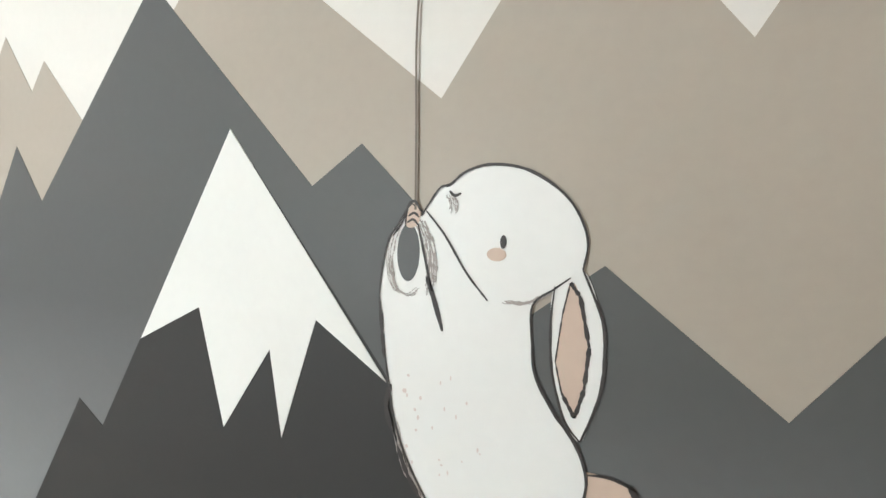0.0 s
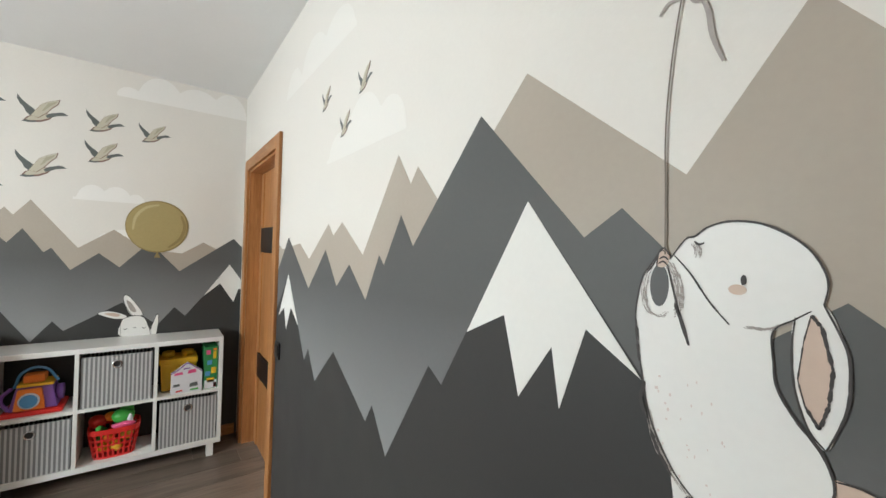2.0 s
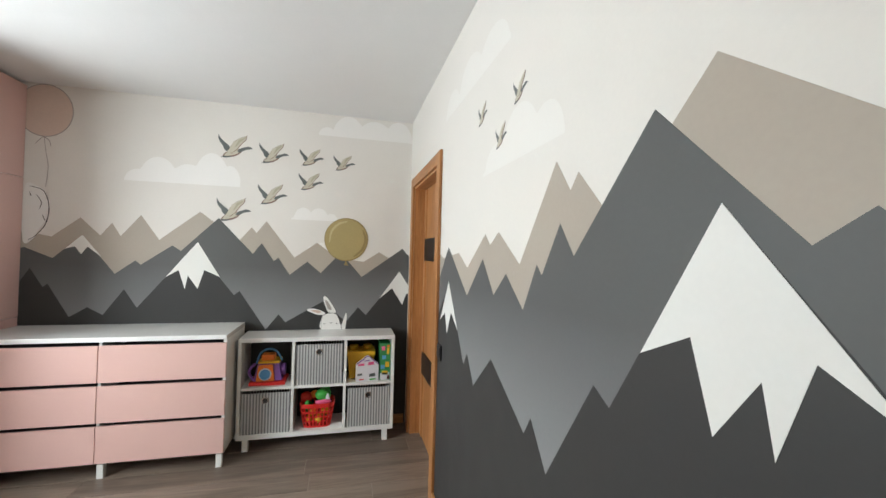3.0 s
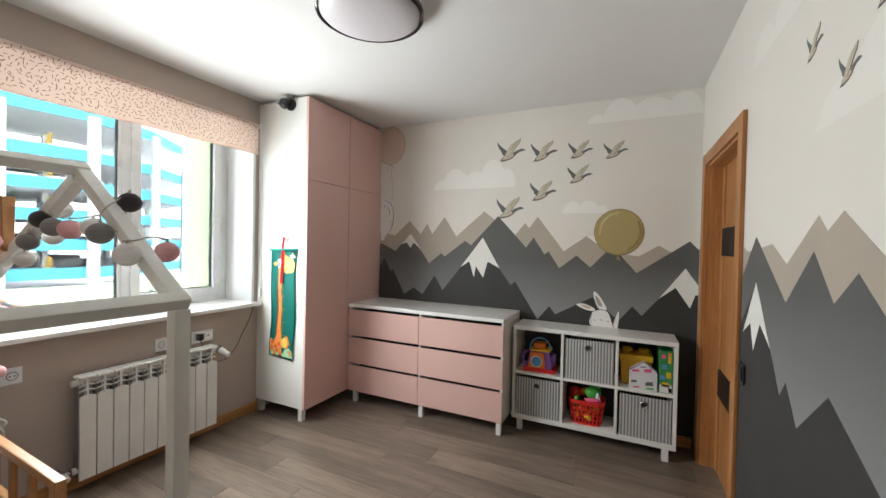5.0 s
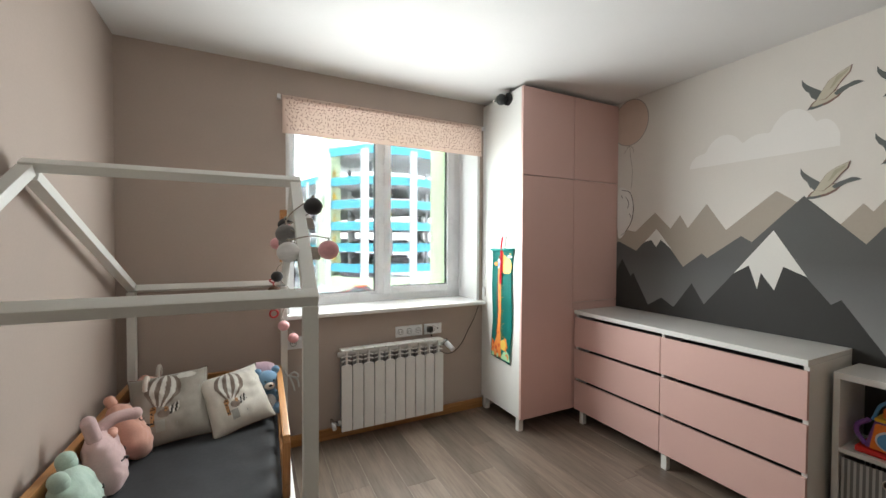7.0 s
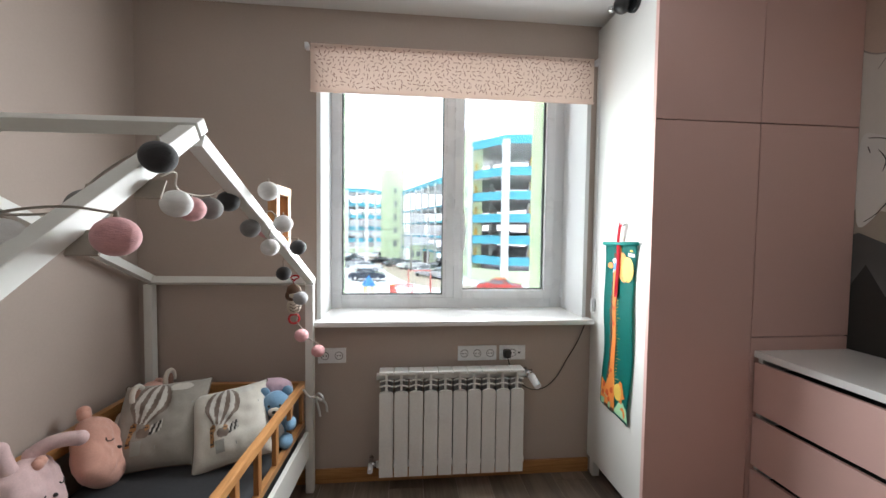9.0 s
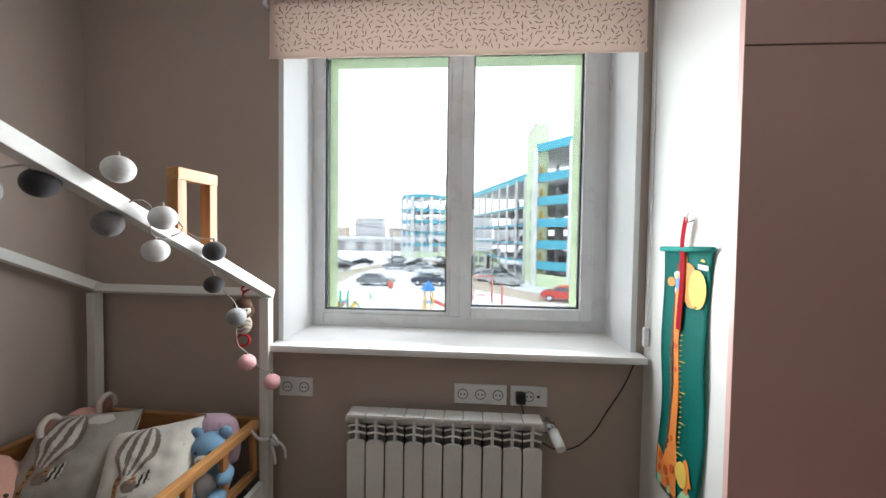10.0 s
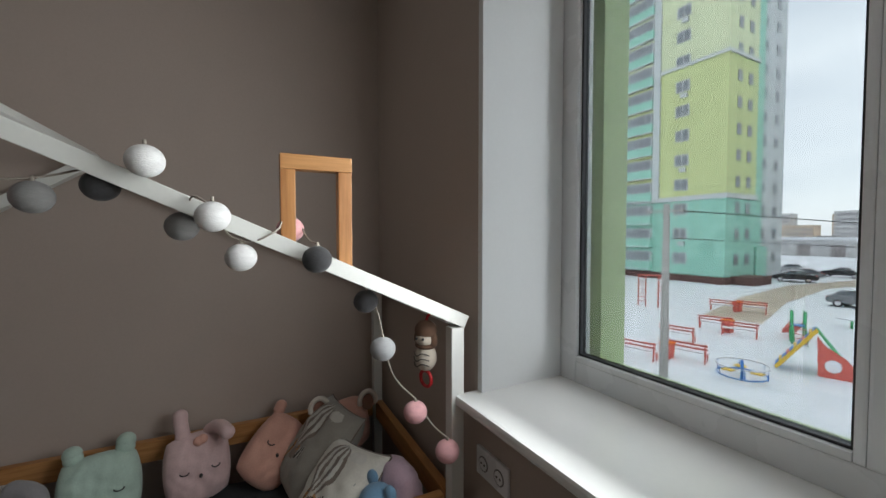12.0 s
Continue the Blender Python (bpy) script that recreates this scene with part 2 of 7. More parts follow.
def bar(a, b, w, h, side=(1, 0, 0), bevel=0.003):
    bm = bmesh.new()
    add_bar(bm, a, b, w, h, side, bevel)
    return bm


def add_sheet(bm, pts, to3, base, thick):
    """A flat shape with a small thickness. to3(u, v, d) gives the place at depth d."""
    front = [bm.verts.new(to3(u, v, base + thick)) for u, v in pts]
    back = [bm.verts.new(to3(u, v, base)) for u, v in pts]
    bm.faces.new(front)
    for i in range(len(pts)):
        j = (i + 1) % len(pts)
        bm.faces.new((front[i], back[i], back[j], front[j]))
    bmesh.ops.recalc_face_normals(bm, faces=bm.faces[:])


def sheet(pts, to3, base, thick):
    bm = bmesh.new()
    add_sheet(bm, pts, to3, base, thick)
    return bm


def cord(points, r, res=6):
    """A round cord along a smooth line."""
    cu = bpy.data.curves.new("cord", "CURVE")
    cu.dimensions, cu.bevel_depth, cu.bevel_resolution = "3D", r, 2
    sp = cu.splines.new("BEZIER")
    sp.bezier_points.add(len(points) - 1)
    for bp, p in zip(sp.bezier_points, points):
        bp.co = p
        bp.handle_left_type = bp.handle_right_type = "AUTO"
    sp.resolution_u = res
    tmp_ob = bpy.data.objects.new("cord", cu)
    me = tmp_ob.to_mesh()
    bm = bmesh.new()
    bm.from_mesh(me)
    tmp_ob.to_mesh_clear()
    bpy.data.objects.remove(tmp_ob)
    bpy.data.curves.remove(cu)
    for f in bm.faces:
        f.smooth = True
    return bm


def mesh_of(name, bm, material):
    me = bpy.data.meshes.new(name)
    bm.to_mesh(me)
    bm.free()
    me.materials.append(MAT[material] if isinstance(material, str) else material)
    return me


def thing(name, label, category, at=(0, 0, 0), group="", kind=""):
    """An Empty at the thing's base."""
    ob = new(name)
    ob.empty_display_size = 0.1
    ob.matrix_world = Matrix.Translation(at)
    return tagged(ob, label, category, group, kind)


def part(name, bm, material, parent, label=""):
    """One mesh, in world coordinates, under a thing or a part."""
    ob = new(name, mesh_of(name, bm, material))
    ob.parent = parent
    if parent.parent is None:
        ob.matrix_parent_inverse = parent.matrix_basis.inverted()
    return tagged(ob, label)


def solid(name, bm, material, label="", category="", group="", kind=""):
    """A thing or a piece of the setting that is one mesh."""
    return tagged(new(name, mesh_of(name, bm, material)), label, category, group, kind)


# The room: mural wall y = 0, drawer wall x = -3.7, window wall y = -3.285, bed wall x = -0.215
XW, XB, YW, HC = -3.70, -0.215, -3.285, 2.59
WX0, WX1, WZ0, WZ1 = -2.665, -1.128, 0.90, 2.388      # the window's opening
DX0, DX1, DZ = -3.50, -2.625, 2.01                    # the doorway

# the base shows in the joints, its pale colour imitating their sheen
floor = solid("floor", box(XW - 0.2, XB + 0.2, YW - 0.5, 0.3, -0.12, -0.0022, 0), "joint", "grey-brown oak laminate floor of long planks", "floor", kind="structure")
ceiling = solid("ceiling", box(XW - 0.2, XB + 0.2, YW - 0.55, 0.3, HC, HC + 0.15, 0), "ceiling", "smooth matt white plastered ceiling", "ceiling", kind="structure")

bm = bmesh.new()
add_box(bm, DX1, XB + 0.12, 0, 0.14, -0.1, HC, 0)
add_box(bm, XW - 0.12, DX0, 0, 0.14, -0.1, HC, 0)
add_box(bm, DX0, DX1, 0, 0.14, DZ, HC, 0)
wall_north = solid("wall_north", bm, "wall_cream", "cream wall with a painted grey and beige mountain mural", "wall", kind="structure")
wall_west = solid("wall_west", box(XW - 0.12, XW, YW - 0.5, 0, -0.1, HC, 0), "wall_cream", "cream wall with a painted mountain mural above low cabinets", "wall", kind="structure")
bm = bmesh.new()
YO = YW - 0.46
add_box(bm, XW, WX0, YO, YW, -0.1, HC, 0)
add_box(bm, WX1, XB, YO, YW, -0.1, HC, 0)
add_box(bm, WX0, WX1, YO, YW, -0.1, WZ0, 0)
add_box(bm, WX0, WX1, YO, YW, WZ1, HC, 0)
wall_south = solid("wall_south", bm, "wall_taupe", "plain taupe painted wall around the window", "wall", kind="structure")
wall_east = solid("wall_east", box(XB, XB + 0.12, YO, 0, -0.1, HC, 0), "wall_taupe", "plain taupe painted wall beside the bed", "wall", kind="structure")


def north(u, v, d):
    return Vector((u, -0.5 * d, v))


def west(u, v, d):
    return Vector((XW + 0.5 * d, u, v))


def layer(wall, to3, ridge, low, depth, material, name, label):
    """One painted range of hills: a ridge line closed along the bottom."""
    pts = list(ridge) + [(ridge[-1][0], low), (ridge[0][0], low)]
    return part(name, sheet(pts, to3, 0.0, depth), material, wall, label)


# Mural on the drawer wall
layer(wall_west, west, [(-3.2, 1.56), (-2.95, 1.66), (-2.75, 1.54), (-2.66, 1.53), (-2.565, 1.509), (-2.397, 1.653), (-2.273, 1.527), (-2.202, 1.623), (-2.146, 1.527), (-2.021, 1.689), (-1.898, 1.508), (-1.63, 1.734), (-1.351, 1.52), (-1.263, 1.63), (-1.227, 1.585), (-1.156, 1.683), (-0.939, 1.397), (-0.767, 1.523), (-0.6, 1.40), (-0.389, 1.374), (-0.259, 1.458), (-0.179, 1.412), (-0.002, 1.44)], 1.0, 0.0012, "tan", "painted_hills", "beige painted range of hills")
layer(wall_west, west, [(-3.2, 1.30), (-2.9, 1.5), (-2.743, 1.421), (-2.72, 1.43), (-2.554, 1.356), (-2.45, 1.46), (-2.381, 1.526), (-2.27, 1.375), (-2.175, 1.249), (-2.047, 1.35), (-2.012, 1.319), (-1.81, 1.468), (-1.751, 1.429), (-1.501, 1.691), (-1.249, 1.42), (-1.186, 1.507), (-1.093, 1.366), (-1.06, 1.394), (-0.971, 1.257), (-0.838, 1.366), (-0.732, 1.274), (-0.61, 1.41), (-0.518, 1.381), (-0.401, 1.246), (-0.061, 1.494), (-0.002, 1.427)], 0.7, 0.0024, "fog", "painted_hills", "grey painted range of hills")
layer(wall_west, west, [(-3.2, 1.0), (-2.738, 1.189), (-2.683, 1.284), (-2.604, 1.15), (-2.577, 1.174), (-2.444, 0.936), (-2.336, 1.006), (-2.24, 0.949), (-2.112, 1.136), (-2.027, 1.0), (-1.847, 1.229), (-1.639, 1.499), (-1.484, 1.234), (-1.376, 1.094), (-1.336, 1.125), (-1.138, 0.82), (-1.044, 0.939), (-0.993, 0.875), (-0.711, 1.039), (-0.518, 0.871), (-0.423, 0.991), (-0.358, 0.925), (-0.248, 1.064), (-0.083, 1.295), (-0.002, 1.176)], 0.0, 0.0036, "dark", "painted_hills", "charcoal painted range of hills")
for pts in ([(-1.639, 1.5), (-1.847, 1.229), (-1.763, 1.283), (-1.717, 1.141), (-1.699, 1.242), (-1.63, 1.142), (-1.588, 1.286), (-1.479, 1.234)],
            [(-2.381, 1.527), (-2.482, 1.426), (-2.424, 1.443), (-2.384, 1.389), (-2.347, 1.444), (-2.263, 1.375)],
            [(-0.083, 1.296), (-0.248, 1.064), (-0.143, 1.152), (-0.05, 1.009), (-0.018, 1.107), (-0.002, 1.105), (-0.002, 1.176)]):
    part("painted_snow_cap", sheet(pts, west, 0.0, 0.0048), "snow_paint", wall_west, "white painted snow cap")

# Mural on the long wall
TRIM = -2.555
layer(wall_north, north, [(TRIM, 1.455), (-2.481, 1.432), (-2.175, 1.464), (-2.033, 1.396), (-1.808, 1.54), (-1.754, 1.494), (-1.67, 1.541), (-1.489, 1.428), (-1.277, 1.71), (-1.208, 1.621), (-1.175, 1.662), (-1.06, 1.545), (-0.9, 1.688), (-0.817, 1.773), (-0.55, 1.553), (-0.435, 1.725), (-0.32, 1.574), (XB - 0.002, 1.755)], 0.9, 0.0012, "tan", "painted_hills", "beige painted range of hills")
layer(wall_north, north, [(TRIM, 1.32), (-2.368, 1.494), (-2.029, 1.27), (-1.83, 1.44), (-1.705, 1.308), (-1.595, 1.393), (-1.458, 1.288), (-1.374, 1.431), (-1.343, 1.402), (-1.252, 1.542), (-1.187, 1.458), (-0.938, 1.727), (-0.691, 1.476), (-0.632, 1.517), (-0.47, 1.36), (-0.407, 1.411), (-0.285, 1.31), (XB - 0.002, 1.41)], 0.7, 0.0024, "fog", "painted_hills", "grey painted range of hills")
layer(wall_north, north, [(TRIM, 1.11), (-2.346, 1.309), (-2.164, 1.09), (-2.057, 0.954), (-2.003, 1.016), (-1.91, 0.905), (-1.715, 1.069), (-1.432, 0.92), (-1.39, 0.983), (-1.298, 0.871), (-1.1, 1.175), (-1.047, 1.145), (-0.963, 1.282), (-0.805, 1.54), (-0.592, 1.283), (-0.45, 1.07), (-0.33, 1.16), (XB - 0.002, 1.08)], 0.0, 0.0036, "dark", "painted_hills", "charcoal painted range of hills")
for pts in ([(-0.805, 1.541), (-0.962, 1.281), (-0.855, 1.333), (-0.814, 1.194), (-0.745, 1.297), (-0.727, 1.201), (-0.683, 1.337), (-0.598, 1.285)],
            [(-2.346, 1.31), (-2.515, 1.08), (-2.408, 1.137), (-2.36, 1.033), (-2.284, 1.155), (-2.164, 1.09)]):
    part("painted_snow_cap", sheet(pts, north, 0.0, 0.0048), "snow_paint", wall_north, "white painted snow cap")


def cloud_outline(u0, u1, low, humps):
    """A flat-bottomed cloud; humps are centre, half width and height."""
    n = 56
    pts = []
    for i in range(n + 1):
        u = u0 + (u1 - u0) * i / n
        h = 0.015
        for c, r, top in humps:
            k = 1 - ((u - c) / r) ** 2
            if k > 0:
                h = max(h, top * math.sqrt(k))
        pts.append((u, low + h))
    return pts + [(u1, low), (u0, low)]


for u0, u1, low, humps in ((-2.138, -1.357, 1.942, ((-2.05, 0.09, 0.09), (-1.92, 0.13, 0.19), (-1.72, 0.13, 0.15), (-1.56, 0.13, 0.25), (-1.43, 0.08, 0.16))),
                           (-0.777, -0.002, 2.413, ((-0.71, 0.07, 0.07), (-0.54, 0.13, 0.175), (-0.32, 0.15, 0.155), (-0.12, 0.12, 0.17))),
                           (-0.971, -0.612, 1.706, ((-0.88, 0.075, 0.10), (-0.76, 0.08, 0.10), (-0.66, 0.05, 0.06))),
                           (-0.86, -0.67, 1.44, ((-0.80, 0.05, 0.06), (-0.73, 0.06, 0.085)))):
    part("painted_cloud", sheet(cloud_outline(u0, u1, low, humps), west, 0.0, 0.0006), "cloud", wall_west, "pale painted cloud")
for u0, u1, low, humps in ((-2.5, -1.6, 2.215, ((-2.36, 0.13, 0.12), (-2.06, 0.18, 0.16), (-1.78, 0.17, 0.14))),
                           (-1.85, -1.24, 1.775, ((-1.72, 0.11, 0.10), (-1.52, 0.15, 0.18), (-1.34, 0.1, 0.12)))):
    part("painted_cloud", sheet(cloud_outline(u0, u1, low, humps), north, 0.0, 0.0006), "cloud_faint", wall_north, "pale painted cloud")

# Baseboards
for name, b in (("baseboard_1", box(XW + 0.002, XW + 0.018, -0.14, -0.018, 0, 0.075)), ("baseboard_2", box(-2.555, XB - 0.002, -0.018, -0.004, 0, 0.075)),
                ("baseboard_3", box(-2.70, XB - 0.018, YW, YW + 0.016, 0, 0.078)), ("baseboard_4", box(XB - 0.016, XB, YW + 0.016, -0.018, 0, 0.075))):
    solid(name, b, "honey_x" if name[-1] in "23" else "honey", "honey-coloured wooden skirting board along the wall", "skirting board", kind="structure")

# Doorway with trim and a closed leaf
door_1 = thing("door_1", "closed honey oak door with dark glass squares and wide trim", "door", (-3.05, 0, 0), kind="structure")
for x0, x1 in ((-3.575, -3.49), (-2.64, -2.555)):
    part("door_trim", box(x0, x1, -0.018, 0.0, 0, 2.07, 0.005), "door_oak", door_1)
part("door_trim", box(-3.49, -2.64, -0.0175, 0.0, 1.995, 2.07, 0.005), "door_oak_x", door_1)
for x0, x1 in ((DX0, DX0 + 0.03), (DX1 - 0.03, DX1)):
    part("door_jamb", box(x0, x1, 0.0, 0.14, 0, DZ - 0.0, 0.002), "door_oak", door_1)
part("door_jamb", box(DX0 + 0.03, DX1 - 0.03, 0.0, 0.14, DZ - 0.03, DZ, 0.002), "door_oak_x", door_1)
leaf = part("door_leaf", box(DX0 + 0.033, DX1 - 0.033, 0.085, 0.125, 0.008, DZ - 0.034, 0.004), "door_oak", door_1)
for x0, x1 in ((DX0 + 0.04, DX0 + 0.12), (DX1 - 0.12, DX1 - 0.04)):
    part("door_stile", box(x0, x1, 0.078, 0.085, 0.01, DZ - 0.04, 0.003), "door_oak", leaf)
for z0, z1 in ((1.40, 1.575), (0.505, 0.675)):
    part("door_glass", box(-3.41, -2.70, 0.074, 0.0865, z0, z1, 0.004), "dark_inlay", leaf, "dark square inlay")

# Light switch beside the door
sw = thing("light_switch", "black square light switch on the grey mural wall", "light switch", (-2.49, 0, 0.9))
part("plate", box(-2.53, -2.45, -0.0125, -0.0036, 0.86, 0.945, 0.004), "black", sw)
part("rocker", box(-2.518, -2.462, -0.0165, -0.0125, 0.875, 0.93, 0.003), "black", sw)

# Window
window_1 = thing("window_1", "white plastic double casement window with deep white reveals", "window", (-1.88, -3.62, WZ0), kind="structure")
YG = -3.635                                   # plane of the glass
FX0, FX1, FZ0, FZ1 = -2.63, -1.148, 0.925, 2.42
for n_, b in (("reveal", box(WX1 - 0.022, WX1 + 0.001, -3.60, YW + 0.002, WZ0, WZ1, 0.002)), ("reveal", box(WX0 - 0.001, WX0 + 0.022, -3.60, YW + 0.002, WZ0, WZ1, 0.002)),
              ("reveal", box(WX0 + 0.022, WX1 - 0.022, -3.60, YW + 0.002, WZ1 - 0.03, WZ1 + 0.001, 0.002))):
    part(n_, b, "reveal", window_1)
wf = part("window_frame", box(FX0 - 0.022, FX0 + 0.06, -3.675, -3.605, FZ0 - 0.02, FZ1, 0.006), "pvc", window_1)
part("window_frame", box(FX1 - 0.06, FX1 + 0.018, -3.675, -3.605, FZ0 - 0.02, FZ1, 0.006), "pvc", window_1)
part("window_frame", box(FX0 + 0.06, FX1 - 0.06, -3.675, -3.607, FZ0 - 0.02, FZ0 + 0.06, 0.006), "pvc", window_1)
part("window_frame", box(FX0 + 0.06, FX1 - 0.06, -3.675, -3.605, FZ1 - 0.06, FZ1, 0.006), "pvc", window_1)
part("mullion", box(-1.945, -1.868, -3.674, -3.604, FZ0 + 0.06, FZ1 - 0.06, 0.006), "pvc", window_1)


def sash(x0, x1, z0, z1, y0, y1, w):
    s_ = part("sash", box(x0, x0 + w, y0, y1, z0, z1, 0.006), "pvc", window_1)
    part("sash", box(x1 - w, x1, y0, y1, z0, z1, 0.006), "pvc", window_1)
    part("sash", box(x0 + w, x1 - w, y0, y1, z0, z0 + w, 0.006), "pvc", window_1)
    part("sash", box(x0 + w, x1 - w, y0, y1, z1 - w, z1, 0.006), "pvc", window_1)
    bmg = bmesh.new()
    gx0, gx1, gz0, gz1 = x0 + w, x1 - w, z0 + w, z1 - w
    add_box(bmg, gx0, gx0 + 0.006, YG - 0.012, YG + 0.014, gz0, gz1, 0)
    add_box(bmg, gx1 - 0.006, gx1, YG - 0.012, YG + 0.014, gz0, gz1, 0)
    add_box(bmg, gx0 + 0.006, gx1 - 0.006, YG - 0.012, YG + 0.014, gz0, gz0 + 0.006, 0)
    add_box(bmg, gx0 + 0.006, gx1 - 0.006, YG - 0.012, YG + 0.014, gz1 - 0.006, gz1, 0)
    part("gasket", bmg, "rubber", window_1)
    p = part("pane", box(gx0 + 0.001, gx1 - 0.001, YG - 0.003, YG + 0.003, gz0 + 0.001, gz1 - 0.001, 0), "glass", window_1)
    p.visible_shadow = False
    return s_


sash(-1.868, -1.192, 0.985, 2.353, -3.66, -3.607, 0.018)
sash(-2.578, -1.92, 0.978, 2.393, -3.655, -3.588, 0.058)
handle = part("handle_base", box(-1.985, -1.962, -3.588, -3.575, 1.46, 1.53, 0.004), "pvc", window_1)
part("handle", box(-1.984, -1.963, -3.575, -3.555, 1.30, 1.50, 0.008), "pvc", handle)
part("hinge", box(-2.655, -2.635, -3.60, -3.575, 0.99, 1.09, 0.004), "pvc", window_1)
part("hinge", box(-2.655, -2.635, -3.60, -3.575, 2.12, 2.22, 0.004), "pvc", window_1)
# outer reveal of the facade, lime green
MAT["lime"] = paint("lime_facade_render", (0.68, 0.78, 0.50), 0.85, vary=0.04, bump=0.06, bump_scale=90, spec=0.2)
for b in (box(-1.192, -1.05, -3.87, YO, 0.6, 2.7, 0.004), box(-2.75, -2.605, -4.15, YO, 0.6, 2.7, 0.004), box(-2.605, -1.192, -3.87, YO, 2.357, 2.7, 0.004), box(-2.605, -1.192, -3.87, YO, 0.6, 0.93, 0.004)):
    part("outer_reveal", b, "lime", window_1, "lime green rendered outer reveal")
window_sill = solid("window_sill", box(-2.683, -1.118, -3.606, -3.205, 0.892, 0.922, 0.010), "white_top", "glossy white plastic window sill with rounded front edge", "window sill", kind="structure")

# Floor planks run along y
W_PL, L_PL = 0.188, 1.29
plank_long = mesh_of("plank", box(0.0014, W_PL - 0.0014, 0.001, L_PL - 0.001, -0.012, 0.0, 0.0028), "plank")
x = XB - W_PL
rng = random.Random(5)
while x > XW - W_PL:
    y = -0.02 - rng.random() * L_PL
    starts = [y]
    while y - 0 > YW - 0.0:
        y -= L_PL
        starts.append(y)
    starts.append(starts[0] + L_PL)
    for yy in starts:
        lo, hi = max(yy, YW - 0.03), min(yy + L_PL, 0.14)
        if hi - lo < 0.03:
            continue
        if hi - lo > L_PL - 0.001:
            ob = new("plank", plank_long)
            ob.location = (x, yy, 0)
        else:
            ob = new("plank", mesh_of("plank", box(0.0014, W_PL - 0.0014, 0.001, hi - lo - 0.001, -0.012, 0.0, 0.0028), "plank"))
            ob.location = (x, lo, 0)
        ob.parent = floor
    x -= W_PL

# Roller blind
MAT["blind"] = paint("peach_blind_cloth", (0.80, 0.71, 0.65), 0.8, vary=0.03, bump=0.2, bump_scale=400)
nt = MAT["blind"].node_tree
trans, mixs = nt.nodes.new("ShaderNodeBsdfTranslucent"), nt.nodes.new("ShaderNodeMixShader")
trans.inputs[0].default_value = (0.90, 0.77, 0.69, 1)
mixs.inputs[0].default_value = 0.6
nt.links.new(nt.nodes["Principled BSDF"].outputs[0], mixs.inputs[1])
nt.links.new(trans.outputs[0], mixs.inputs[2])
nt.links.new(mixs.outputs[0], nt.nodes["Material Output"].inputs[0])
MAT["leaf_print"] = paint("brown_leaf_print", (0.36, 0.215, 0.17), 0.8)
blind = thing("roller_blind", "peach roller blind with a brown leaf print, half rolled up", "roller blind", (-1.88, -3.25, 2.4))
part("cloth", box(-2.66, -1.105, -3.2515, -3.2485, 2.15, 2.392, 0.0005), "blind", blind)
part("roll", tube((-2.66, -3.266, 2.378), (-1.105, -3.266, 2.378), 0.016), "blind", blind)
part("bottom_bar", box(-2.662, -1.103, -3.256, -3.244, 2.140, 2.152, 0.004), "blind", blind)
for x in (-2.685, -1.085):
    part("bracket", box(x - 0.010, x + 0.010, YW, -3.245, 2.365, 2.395, 0.004), "pvc", blind)
bm = bmesh.new()
rng = random.Random(3)
for i in range(62):
    for j in range(10):
        u = -2.648 + (i + rng.random() * 0.7 + (0.5 if j % 2 else 0)) * 1.53 / 62.6
        v = 2.166 + (j + 0.2 + rng.random() * 0.6) * 0.0218
        a = rng.random() * 6.2832
        l_, w_ = rng.uniform(0.009, 0.0145), rng.uniform(0.0018, 0.0027)
        ca, sa, bend = math.cos(a), math.sin(a), rng.uniform(-0.003, 0.003)
        v6 = [bm.verts.new((min(-1.107, max(-2.658, u + p * ca - q * sa)), -3.2478, v + p * sa + q * ca)) for p, q in ((-l_, bend), (-l_ * 0.3, -w_), (l_ * 0.5, -w_ * 0.8), (l_, bend), (l_ * 0.4, w_), (-l_ * 0.4, w_ * 0.9))]
        bm.faces.new(v6)
tagged(part("leaf_print", bm, "leaf_print", blind), kind="stuff")
part("chain", cord([(-2.69, -3.245, 2.40), (-2.694, -3.24, 1.9), (-2.69, -3.236, 1.4), (-2.682, -3.234, 1.05)], 0.0028), "pvc", blind)
part("chain_weight", box(-2.692, -2.672, -3.244, -3.224, 0.96, 1.04, 0.008), "pvc", blind)

# Wardrobe
wardrobe = thing("wardrobe", "tall built-in wardrobe with white side and dusty pink doors", "wardrobe", (-3.2, -3.0, 0))
part("body", box(-3.695, -2.697, YW + 0.003, -2.757, 0.10, 2.566, 0.002), "white", wardrobe)
for x0, x1, z0, z1 in ((-3.197, -2.697, 0.10, 1.914), (-3.197, -2.697, 1.919, 2.563), (-3.695, -3.201, 0.945, 1.914), (-3.695, -3.201, 1.919, 2.563)):
    part("door", box(x0, x1, -2.757, -2.737, z0, z1, 0.0015), "pink", wardrobe, "dusty pink flat door")
part("filler_panel", box(-3.695, -3.201, -2.757, -2.738, 0.10, 0.940, 0.0015), "pink", wardrobe)
part("front_edge", box(-2.6972, -2.6945, -2.757, -2.736, 0.10, 2.563, 0.0004), "pink", wardrobe)
for x, y in ((-2.725, -2.79), (-2.725, -3.24), (-3.66, -3.24)):
    part("leg", box(x - 0.02, x + 0.02, y - 0.02, y + 0.02, 0, 0.10, 0.003), "white", wardrobe)

